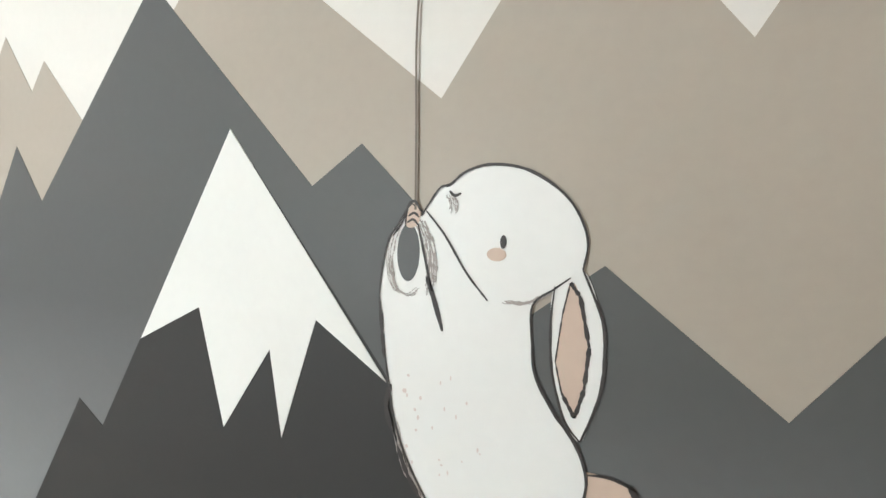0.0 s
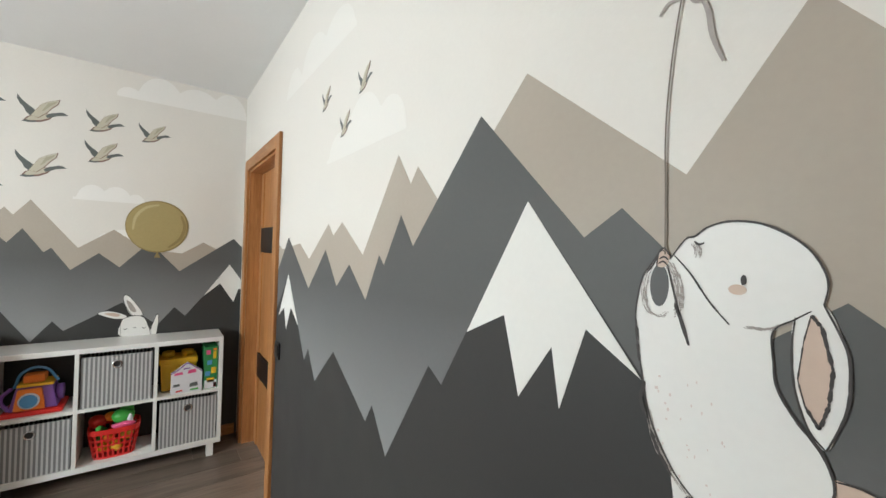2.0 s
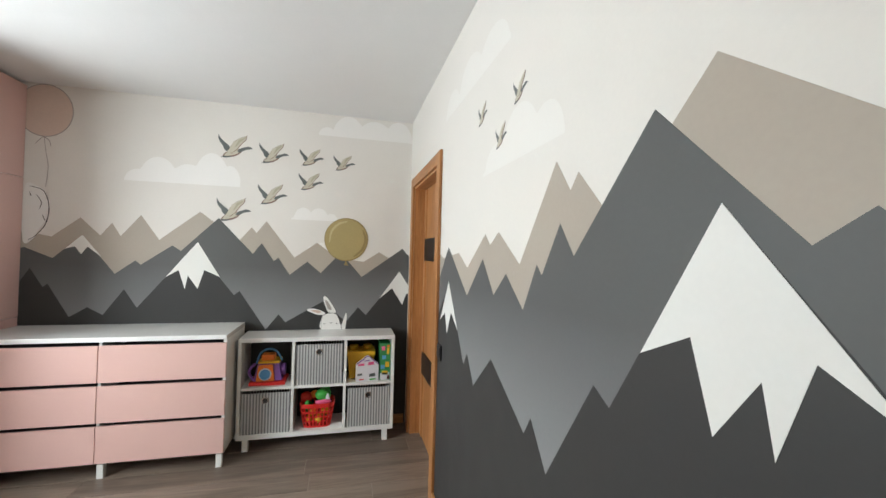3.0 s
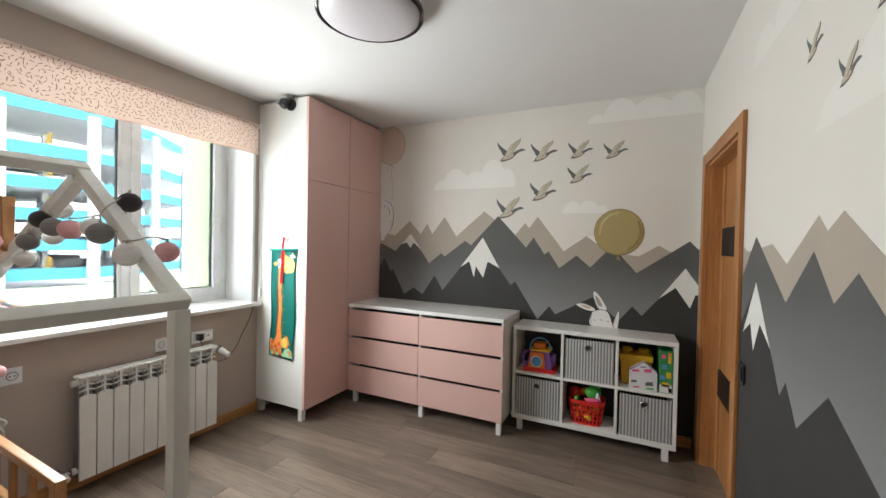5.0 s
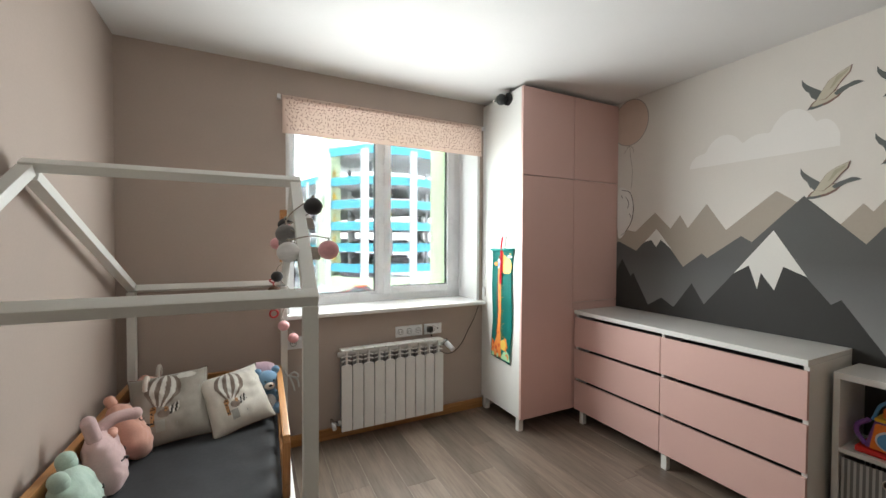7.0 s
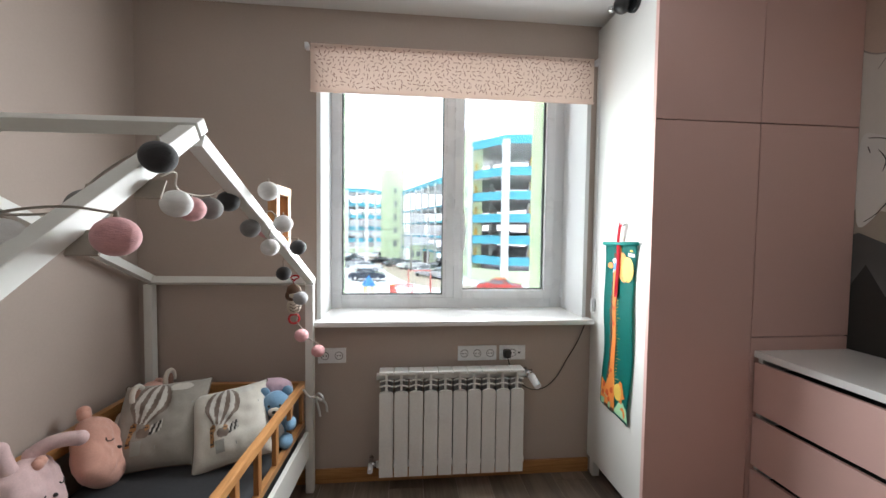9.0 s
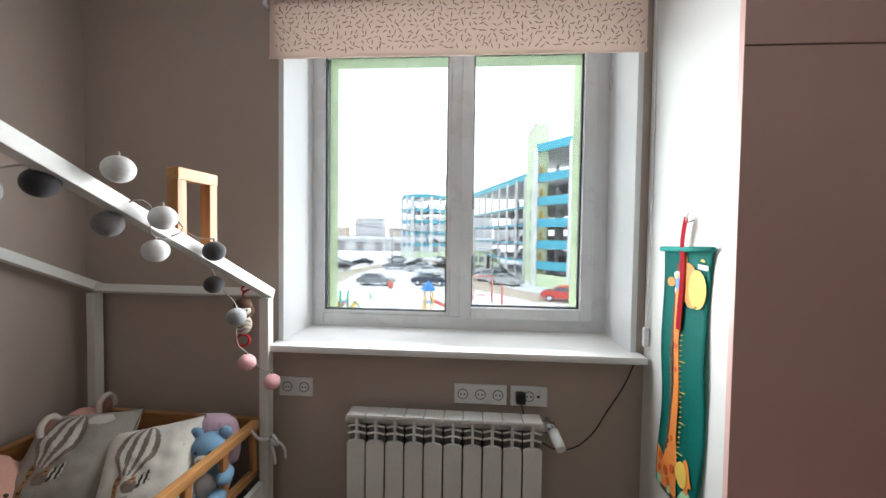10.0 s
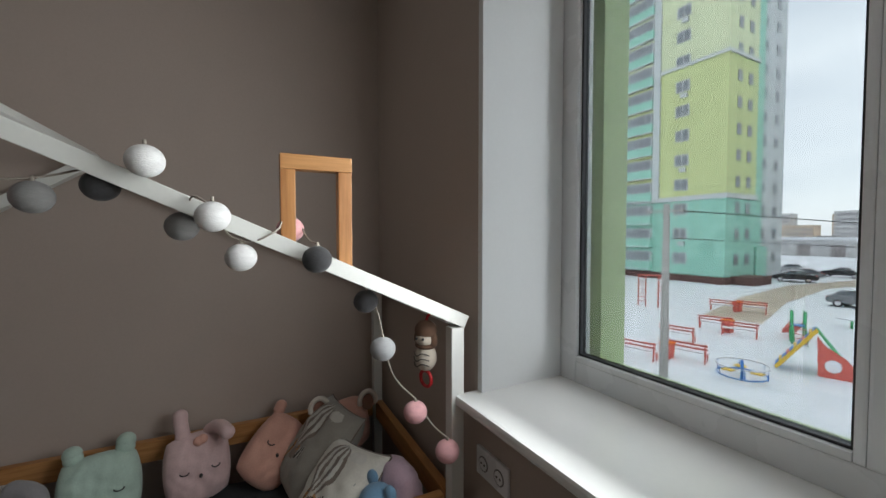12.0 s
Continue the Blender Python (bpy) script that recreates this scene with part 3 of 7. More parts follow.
# Chest of drawers
dresser = thing("chest_of_drawers", "white chest with six dusty pink handleless drawers on short legs", "chest of drawers", (-3.45, -2.0, 0))
part("top", box(-3.695, -3.214, -2.733, -1.288, 0.852, 0.882, 0.003), "white_top", dresser)
part("side_panel", box(-3.695, -3.236, -1.312, -1.289, 0.09, 0.852, 0.002), "white", dresser)
part("side_panel", box(-3.695, -3.236, -2.732, -2.709, 0.09, 0.852, 0.002), "white", dresser)
part("divider", box(-3.695, -3.245, -2.021, -2.003, 0.11, 0.852, 0.002), "white", dresser)
part("bottom", box(-3.695, -3.245, -2.709, -1.312, 0.09, 0.108, 0.002), "white", dresser)
part("back_panel", box(-3.695, -3.69, -2.709, -1.312, 0.11, 0.85, 0), "white", dresser)
for y0, y1 in ((-2.731, -2.0145), (-2.0095, -1.29)):
    for z0, z1 in ((0.098, 0.325), (0.348, 0.575), (0.598, 0.828)):
        d_ = part("drawer_front", box(-3.236, -3.217, y0, y1, z0, z1, 0.0018), "pink", dresser, "dusty pink drawer front")
        # box coloured near black so the gaps between fronts look shaded
        part("drawer_box", box(-3.66, -3.238, y0 + 0.035, y1 - 0.035, z0 + 0.012, z1 - 0.03, 0.001), "gap", d_)
for x, y in ((-3.245, -2.66), (-3.245, -1.984), (-3.245, -1.317), (-3.65, -2.66), (-3.65, -1.317)):
    part("leg", box(x - 0.018, x + 0.018, y - 0.018, y + 0.018, 0, 0.09, 0.003), "white", dresser)

# Cube shelf
shelf = thing("cube_shelf", "white six-cube shelf unit on square legs with toys and boxes", "shelf unit", (-3.55, -0.7, 0))
SY = (-1.262, -0.143)
part("top", box(-3.695, -3.401, SY[0], SY[1], 0.782, 0.812, 0.002), "white_top", shelf)
part("bottom", box(-3.695, -3.401, SY[0], SY[1], 0.085, 0.118, 0.002), "white", shelf)
for y in SY:
    part("side_panel", box(-3.695, -3.401, min(y, y + (0.024 if y < -1 else -0.024)), max(y, y + (0.024 if y < -1 else -0.024)), 0.118, 0.782, 0.002), "white", shelf)
YD = (-0.889, -0.516)
for y in YD:
    part("divider", box(-3.69, -3.403, y - 0.010, y + 0.010, 0.118, 0.782, 0.0015), "white", shelf)
for y0, y1 in ((SY[0] + 0.024, YD[0] - 0.010), (YD[0] + 0.010, YD[1] - 0.010), (YD[1] + 0.010, SY[1] - 0.024)):
    part("middle_shelf", box(-3.69, -3.404, y0, y1, 0.436, 0.456, 0.0015), "white", shelf)
for x, y in ((-3.425, -1.20), (-3.425, -0.205), (-3.66, -1.20), (-3.66, -0.205)):
    part("leg", box(x - 0.02, x + 0.02, y - 0.02, y + 0.02, 0, 0.085, 0.003), "white", shelf)

# House bed
bed = thing("house_bed", "white house-frame child's bed with honey wood guard rail", "bed", (-0.7, -2.4, 0))
BX0, BX1, BY0, BY1, RY, BT = -1.109, -0.298, -3.213, -1.574, -2.165, 0.041
for y, ez in ((BY0, 1.122), (BY1, 1.245)):
    for x in (BX0, BX1):
        part("post", box(x - BT / 2, x + BT / 2, y - BT / 2, y + BT / 2, 0, ez, 0.004), "bed_white", bed)
for x in (BX0, BX1):
    part("rafter", bar((x, BY0 - 0.030, 1.136), (x, RY - 0.004, 1.636), BT, 0.038), "bed_white", bed)
    part("rafter", bar((x, BY1 + 0.002, 1.262), (x, RY + 0.022, 1.648), BT - 0.001, 0.038), "bed_white", bed)
# the beams lie at the pitch of the short roof side
PITCH = (0, math.cos(radians(33.5)), -math.sin(radians(33.5)))
for y, z in ((BY1, 1.268), (RY, 1.667)):
    part("roof_beam", bar((BX0 - BT / 2 - 0.001, y, z), (BX1 + BT / 2 + 0.001, y, z), 0.038, 0.036, PITCH, 0.004), "bed_white", bed)
part("roof_beam", bar((BX0 + BT / 2 + 0.001, BY0 + 0.002, 1.142), (BX1 - BT / 2 - 0.001, BY0 + 0.002, 1.142), 0.038, 0.036, (0, 1, 0.45), 0.004), "bed_white", bed)
part("side_board", box(BX0 - 0.000, BX0 + 0.022, BY0 + 0.023, BY1 - 0.023, 0.20, 0.34, 0.004), "bed_white", bed)
part("end_board", box(BX0 + 0.046, BX1 - 0.023, BY1 - 0.012, BY1 + 0.012, 0.20, 0.40, 0.004), "bed_white", bed)
part("slatted_base", box(BX0 + 0.023, BX1 - 0.023, BY0 + 0.024, BY1 - 0.013, 0.22, 0.25, 0.004), "honey", bed)
GX = -1.075
part("guard_rail", box(GX - 0.016, GX + 0.016, -3.188, -2.19, 0.572, 0.606, 0.006), "honey", bed, "honey wood guard rail")
part("guard_rail", box(GX - 0.013, GX + 0.013, -3.188, -2.19, 0.372, 0.402, 0.005), "honey", bed)
for i in range(6):
    y = -3.17 + i * 0.185
    part("baluster", box(GX - 0.010, GX + 0.010, y - 0.016, y + 0.016, 0.402, 0.572, 0.004), "honey_v", bed)
part("end_post", box(GX - 0.016, GX + 0.016, -2.222, -2.19, 0.25, 0.572, 0.004), "honey_v", bed)
part("wall_rail", box(BX1 - 0.012, BX1 + 0.02, BY0 + 0.024, -1.66, 0.52, 0.60, 0.006), "honey", bed, "honey wood back rail")
part("wall_rail", box(BX0 + 0.03, BX1 - 0.03, BY0 - 0.016, BY0 + 0.016, 0.52, 0.60, 0.006), "honey_x", bed)
for y in (-2.9, -2.4, -1.9):
    part("rail_post", box(BX1 - 0.008, BX1 + 0.014, y - 0.02, y + 0.02, 0.25, 0.52, 0.004), "honey_v", bed)
# chimney frame of honey wood on the far rafter
CY0, CY1 = -2.91, -2.737
ch = part("chimney", box(BX0 - 0.002, BX0 + 0.038, CY0, CY1, 1.555, 1.592, 0.003), "honey", bed, "honey wood chimney frame")
part("chimney_leg", box(BX0 + 0.0, BX0 + 0.036, CY0, CY0 + 0.035, 1.30, 1.555, 0.003), "honey_v", ch)
part("chimney_leg", box(BX0 + 0.0, BX0 + 0.036, CY1 - 0.035, CY1, 1.37, 1.555, 0.003), "honey_v", ch)

# the bed stands slightly askew to the wall
SKEW = Matrix.Translation((BX0, BY0, 0)) @ Matrix.Rotation(radians(-1.95), 4, "Z") @ Matrix.Translation((-BX0, -BY0, 0))
bed.matrix_world = SKEW @ bed.matrix_world

# Mattress with a dark sheet
MAT["sheet"] = paint("dark_grey_bed_sheet", (0.024, 0.026, 0.030), 0.75, vary=0.25, bump=0.4, bump_scale=30, sheen=0.05)
bm = bmesh.new()
nx, ny = 26, 46
grid = [[None] * (ny + 1) for _ in range(nx + 1)]
for i in range(nx + 1):
    for j in range(ny + 1):
        u, v = i / nx, j / ny
        xx, yy = -1.062 + u * 0.745, -3.18 + v * 1.53
        edge = min(u, 1 - u) * 0.745
        edge2 = min(v, 1 - v) * 1.53
        z = 0.388 - 0.06 * math.exp(-edge / 0.02) - 0.06 * math.exp(-edge2 / 0.02)
        z += 0.010 * noise.noise((xx * 4, yy * 3, 0.3)) + 0.006 * noise.noise((xx * 13 + yy * 6, yy * 9, 1.3))
        grid[i][j] = bm.verts.new((xx, yy, z))
for i in range(nx):
    for j in range(ny):
        f = bm.faces.new((grid[i][j], grid[i + 1][j], grid[i + 1][j + 1], grid[i][j + 1]))
        f.smooth = True
rim = [grid[i][0] for i in range(nx + 1)] + [grid[nx][j] for j in range(1, ny + 1)] + [grid[i][ny] for i in range(nx - 1, -1, -1)] + [grid[0][j] for j in range(ny - 1, 0, -1)]
low = [bm.verts.new((v.co.x, v.co.y, 0.25)) for v in rim]
for i in range(len(rim)):
    j = (i + 1) % len(rim)
    bm.faces.new((rim[i], low[i], low[j], rim[j]))
bmesh.ops.recalc_face_normals(bm, faces=bm.faces[:])
mattress = thing("mattress", "mattress under a rumpled dark grey sheet on the bed", "mattress", (-0.69, -2.4, 0.25))
part("sheet", bm, "sheet", mattress, "rumpled dark grey sheet")
part("core", box(-1.05, -0.33, -3.17, -1.66, 0.252, 0.32, 0.02), "white_top", mattress)
mattress.matrix_world = SKEW @ mattress.matrix_world

# Radiator
rad = thing("radiator", "white ten-section aluminium radiator under the window sill", "radiator", (-1.88, -3.2, 0.08))
for i in range(10):
    x0 = -2.272 + i * 0.0797
    panel = [(x0 + 0.0032, 0.085), (x0 + 0.0765, 0.085)] + [(x0 + 0.0399 + 0.0366 * math.cos(a), 0.540 + 0.014 * math.sin(a)) for a in (0.0, 0.4, 0.8, 1.2, 1.57, 1.94, 2.34, 2.74, 3.1416)]
    s_ = part("section", sheet(panel, lambda u, v, d: Vector((u, -3.178 + d, v)), 0.0, 0.013), "radiator", rad)
    part("top_cap", box(x0 + 0.001, x0 + 0.0787, -3.245, -3.162, 0.644, 0.660, 0.007), "radiator", s_)
    part("core", box(x0 + 0.034, x0 + 0.046, -3.24, -3.172, 0.085, 0.645, 0.003), "radiator", s_)
    # white fins coloured dark for the shade between the sections
    part("fin", box(x0 + 0.006, x0 + 0.074, -3.245, -3.200, 0.09, 0.60, 0.006), "recess_shade", s_)
    for z, k in ((0.578, 0.003), (0.606, 0.006)):
        part("cross_vent", cord([(x0 + 0.004, -3.178 - k, z - 0.004), (x0 + 0.04, -3.172 - k, z + 0.006), (x0 + 0.0757, -3.178 - k, z - 0.004)], 0.0045, 4), "radiator", s_)
for z in (0.62, 0.13):
    part("header", tube((-2.285, -3.215, z), (-1.46, -3.215, z), 0.018), "radiator", rad)
v_ = part("valve", tube((-2.285, -3.215, 0.62), (-2.325, -3.215, 0.62), 0.022), "steel", rad)
part("valve_head", tube((-2.318, -3.20, 0.61), (-2.335, -3.13, 0.575), 0.022, 0.019), "pvc", v_)
part("valve_pipe", tube((-2.31, -3.215, 0.62), (-2.31, YW, 0.62), 0.012), "steel", v_)
v_ = part("valve", tube((-1.46, -3.215, 0.13), (-1.425, -3.215, 0.13), 0.018), "steel", rad)
part("valve_pipe", tube((-1.43, -3.215, 0.13), (-1.43, YW, 0.13), 0.012), "steel", v_)
part("valve_cap", tube((-1.43, -3.215, 0.13), (-1.43, -3.17, 0.115), 0.014), "pvc", v_)

# Ceiling lamp
MAT["lamp_glass"] = paint("frosted_lamp_glass", (0.66, 0.63, 0.66), 0.35, vary=0.02)
MAT["lamp_ring"] = paint("dark_lamp_ring", (0.10, 0.09, 0.10), 0.35, metal=0.6)
lamp = thing("ceiling_lamp", "round frosted ceiling lamp with dark rim, switched off", "ceiling lamp", (-1.95, -1.62, HC))
bm = bmesh.new()
add_ball(bm, (-1.95, -1.62, 2.545), (0.245, 0.245, 0.06), 48, 16)
part("diffuser", bm, "lamp_glass", lamp, "frosted white diffuser")
bm = bmesh.new()
add_tube(bm, (-1.95, -1.62, 2.53), (-1.95, -1.62, 2.555), 0.256, None, 64, False)
add_tube(bm, (-1.95, -1.62, 2.525), (-1.95, -1.62, 2.555), 0.246, None, 64, False)
part("rim", bm, "lamp_ring", lamp)
part("base", tube((-1.95, -1.62, 2.555), (-1.95, -1.62, HC - 0.001), 0.25, None, 48), "pvc", lamp)


# Painted decals
def smooth_line(pts, k=6):
    """A smooth line through the points."""
    out = []
    n = len(pts)
    for i in range(n - 1):
        p0, p1, p2, p3 = pts[max(i - 1, 0)], pts[i], pts[i + 1], pts[min(i + 2, n - 1)]
        for j in range(k):
            t = j / k
            out.append(tuple(0.5 * (2 * b + (c - a) * t + (2 * a - 5 * b + 4 * c - d) * t * t + (3 * b - a - 3 * c + d) * t ** 3) for a, b, c, d in zip(p0, p1, p2, p3)))
    return out + [tuple(pts[-1])]


def closed_line(pts, k=5):
    """A smooth closed outline."""
    n = len(pts)
    out = []
    for i in range(n):
        p0, p1, p2, p3 = (pts[(i + d) % n] for d in (-1, 0, 1, 2))
        for j in range(k):
            t = j / k
            out.append(tuple(0.5 * (2 * b + (c - a) * t + (2 * a - 5 * b + 4 * c - d) * t * t + (3 * b - a - 3 * c + d) * t ** 3) for a, b, c, d in zip(p0, p1, p2, p3)))
    return out


def stroke(pts, to3, depth, w, taper=True, ragged=0.0):
    """A brush stroke along a line."""
    line = smooth_line(pts)
    bm = bmesh.new()
    rows = []
    n = len(line)
    rr = random.Random(11)
    for i, p in enumerate(line):
        a, b = line[max(i - 1, 0)], line[min(i + 1, n - 1)]
        t = Vector((b[0] - a[0], b[1] - a[1]))
        t = t.normalized() if t.length else Vector((1, 0))
        k = w * (0.35 + 0.65 * math.sin(math.pi * (0.08 + 0.84 * i / (n - 1))) if taper else 1) * (1 + ragged * (rr.random() - 0.5)) / 2
        rows.append((bm.verts.new(to3(p[0] - t.y * k, p[1] + t.x * k, depth)), bm.verts.new(to3(p[0] + t.y * k, p[1] - t.x * k, depth))))
    for (a, b), (c, d) in zip(rows, rows[1:]):
        bm.faces.new((a, b, d, c))
    return bm


def oval(c, r, n=40, wob=0.0):
    return [(c[0] + r[0] * math.cos(6.2832 * i / n) * (1 + wob * math.sin(3 * 6.2832 * i / n)), c[1] + r[1] * math.sin(6.2832 * i / n)) for i in range(n)]


MAT["decal_white"] = paint("white_decal_paint", (0.77, 0.76, 0.73), 0.5, vary=0.02)
MAT["decal_ink"] = paint("dark_brown_ink", (0.045, 0.038, 0.036), 0.6, vary=0.2, scale=60)
MAT["decal_grey"] = paint("grey_brown_wash", (0.36, 0.32, 0.295), 0.6, vary=0.15, scale=90)
MAT["decal_peach"] = paint("peach_decal_paint", (0.58, 0.445, 0.355), 0.55, vary=0.05)
MAT["decal_speck"] = paint("pale_pink_speckle", (0.66, 0.56, 0.52), 0.6)
MAT["mustard"] = paint("mustard_decal_paint", (0.38, 0.30, 0.125), 0.5, vary=0.06)
MAT["mustard_dark"] = paint("dark_mustard_paint", (0.27, 0.20, 0.075), 0.5, vary=0.06)
MAT["mustard_light"] = paint("light_mustard_paint", (0.50, 0.42, 0.22), 0.5, vary=0.06)
MAT["goose_cream"] = paint("goose_cream_paint", (0.52, 0.48, 0.37), 0.55, vary=0.06)
MAT["goose_dark"] = paint("goose_slate_paint", (0.11, 0.12, 0.115), 0.55, vary=0.1)
MAT["goose_wash"] = paint("goose_olive_wash", (0.40, 0.37, 0.27), 0.55, vary=0.1)
MAT["goose_brown"] = paint("goose_brown_paint", (0.20, 0.12, 0.10), 0.55)

MAT["balloon_peach"] = paint("pale_peach_balloon_paint", (0.63, 0.49, 0.41), 0.55, vary=0.05)
MAT["string_brown"] = paint("brown_string_paint", (0.15, 0.12, 0.095), 0.6)
rabbit = thing("rabbit_decal", "large white rabbit painted on the mural holding a string", "wall decal", (-0.5, -0.005, 1.14))
body = [(-.565, 1.447), (-.558, 1.458), (-.547, 1.473), (-.537, 1.476), (-.523, 1.487), (-.499, 1.4925), (-.467, 1.486), (-.436, 1.463), (-.421, 1.433), (-.423, 1.407), (-.432, 1.400), (-.444, 1.390), (-.4615, 1.374), (-.4605, 1.34), (-.457, 1.316), (-.442, 1.289), (-.423, 1.265), (-.413, 1.238), (-.416, 1.215), (-.430, 1.195), (-.456, 1.173), (-.49, 1.152), (-.511, 1.148), (-.552, 1.181), (-.583, 1.237), (-.595, 1.288), (-.602, 1.33), (-.607, 1.371), (-.600, 1.419), (-.588, 1.44), (-.577, 1.457), (-.572, 1.457)]
ear = [(-.444, 1.392), (-.423, 1.407), (-.407, 1.368), (-.404, 1.34), (-.405, 1.314), (-.411, 1.29), (-.419, 1.267), (-.432, 1.283), (-.443, 1.32), (-.446, 1.36)]
inner = [(-.432, 1.396), (-.424, 1.385), (-.4155, 1.345), (-.418, 1.31), (-.424, 1.286), (-.435, 1.305), (-.441, 1.33), (-.437, 1.37)]
part("tail", sheet(closed_line([(-.418, 1.238), (-.398, 1.241), (-.380, 1.236), (-.377, 1.215), (-.381, 1.188), (-.40, 1.178), (-.425, 1.195)]), north, 0.0, 0.0052), "decal_peach", rabbit)
part("tail_shadow", stroke([(-.381, 1.240), (-.374, 1.225), (-.376, 1.20), (-.384, 1.182)], north, 0.0064, 0.007, ragged=0.5), "decal_ink", rabbit)
part("tail_outline", stroke([(-.412, 1.241), (-.395, 1.2425), (-.376, 1.237)], north, 0.0064, 0.0022), "decal_ink", rabbit)
part("foot", sheet(closed_line([(-.556, 1.185), (-.554, 1.15), (-.549, 1.115), (-.525, 1.11), (-.50, 1.13), (-.498, 1.155), (-.53, 1.17)]), north, 0.0, 0.0052), "decal_white", rabbit)
part("foot_shadow", sheet(closed_line([(-.541, 1.158), (-.533, 1.162), (-.524, 1.152), (-.527, 1.135), (-.543, 1.135)]), north, 0.0, 0.0058), "decal_ink", rabbit)
part("body", sheet(closed_line(body, 4), north, 0.0, 0.0060), "decal_white", rabbit)
part("ear", sheet(closed_line(ear), north, 0.0, 0.0066), "decal_white", rabbit)
part("inner_ear", sheet(closed_line(inner), north, 0.0, 0.0071), "decal_peach", rabbit)
part("arm_gap", sheet(oval((-.5775, 1.413), (.0115, .027)), north, 0.0, 0.0068), "grey", rabbit)
for pts, w in ((body[0:10], 0.0026), (body[10:14], 0.0018), (body[13:20], 0.0028), (body[19:23], 0.0022), (body[22:27], 0.0024), (body[26:32], 0.0022), (ear[1:7], 0.0028), (ear[6:10] + [ear[0]], 0.0022),
               ([(-.56, 1.452), (-.541, 1.43), (-.52, 1.398), (-.500, 1.375)], 0.0022), ([(-.568, 1.44), (-.560, 1.408), (-.552, 1.378)], 0.0026), ([(-.558, 1.392), (-.551, 1.374), (-.541, 1.343)], 0.0050), ([(-.578, 1.457), (-.585, 1.44), (-.594, 1.428)], 0.002)):
    part("outline", stroke(pts, north, 0.0076, w, ragged=0.35), "decal_ink", rabbit)
for i in range(len(inner)):
    a, b = inner[i], inner[(i + 1) % len(inner)]
    part("outline", stroke([a, ((a[0] + b[0]) / 2, (a[1] + b[1]) / 2), b], north, 0.0078, 0.0030 if i < 5 else 0.0012, False, 1.1), "decal_ink", rabbit)
for pts, w in (([(-.590, 1.437), (-.597, 1.41), (-.592, 1.382), (-.578, 1.374), (-.566, 1.382)], 0.006), ([(-.567, 1.445), (-.556, 1.42), (-.553, 1.39), (-.556, 1.376)], 0.009), ([(-.484, 1.376), (-.465, 1.377), (-.446, 1.387)], 0.006),
               ([(-.588, 1.25), (-.575, 1.21), (-.553, 1.18), (-.53, 1.155)], 0.007), ([(-.419, 1.212), (-.434, 1.193), (-.455, 1.176)], 0.006), ([(-.537, 1.468), (-.534, 1.460), (-.534, 1.451)], 0.007)):
    for k in range(5):
        off, cut = (k - 2) * w * 0.27, random.uniform(0.0, 0.3)
        line = [(u + off + random.uniform(-0.0006, 0.0006), v - abs(off) * 0.4 + random.uniform(-0.001, 0.001)) for u, v in smooth_line(pts, 4)]
        line = line[int(len(line) * cut):] if k % 2 else line[:max(4, int(len(line) * (1 - cut)))]
        part("shading", stroke(line, north, 0.0069 + 0.00012 * k, w * random.uniform(0.12, 0.24), True, 1.4), "decal_grey", rabbit)
part("eye", sheet(oval((-.488, 1.4265), (.0027, .0058), 20), north, 0.0, 0.0078), "decal_ink", rabbit)
part("nose", stroke([(-.538, 1.470), (-.533, 1.466), (-.527, 1.468)], north, 0.0078, 0.0028), "decal_ink", rabbit)
part("cheek", sheet(oval((-.4935, 1.4155), (.0085, .0058), 24), north, 0.0, 0.0076), "decal_peach", rabbit)
part("paw", sheet(closed_line([(-.580, 1.438), (-.577, 1.456), (-.571, 1.459), (-.566, 1.449), (-.570, 1.438)]), north, 0.0, 0.0074), "decal_peach", rabbit)
for pts in ([(-.581, 1.437), (-.579, 1.455), (-.572, 1.461), (-.566, 1.452)], [(-.578, 1.447), (-.572, 1.450), (-.567, 1.446)], [(-.579, 1.441), (-.573, 1.444), (-.568, 1.439)]):
    part("paw_outline", stroke(pts, north, 0.0080, 0.0024, True, 0.4), "decal_ink", rabbit)
for pts, w in (([(-.600, 1.31), (-.603, 1.335), (-.606, 1.365)], 0.004), ([(-.592, 1.285), (-.597, 1.262), (-.588, 1.235)], 0.005), ([(-.583, 1.225), (-.572, 1.20), (-.556, 1.178)], 0.005)):
    part("outline", stroke(pts, north, 0.0079, w, True, 1.2), "decal_ink", rabbit)
part("string", stroke([(-.571, 1.453), (-.5725, 1.53), (-.5745, 1.615), (-.5695, 1.70), (-.560, 1.775), (-.55, 1.83)], north, 0.0078, 0.0023, False), "string_brown", rabbit)
for pts, w in (([(-.562, 1.775), (-.576, 1.778), (-.587, 1.766)], 0.004), ([(-.556, 1.79), (-.547, 1.767), (-.535, 1.765), (-.530, 1.78)], 0.0035), ([(-.546, 1.785), (-.531, 1.75), (-.525, 1.715), (-.513, 1.680)], 0.006)):
    part("bow", stroke(pts, north, 0.0060, w), "decal_grey", rabbit)
for i in range(26):
    u, v = random.uniform(-.585, -.50), random.uniform(1.17, 1.315)
    if u > -.60 + (1.315 - v) * 0.25:
        part("speckle", sheet(oval((u, v), (random.uniform(.0006, .0018), random.uniform(.001, .0026)), 6), north, 0.0, 0.0064), "decal_speck", rabbit)


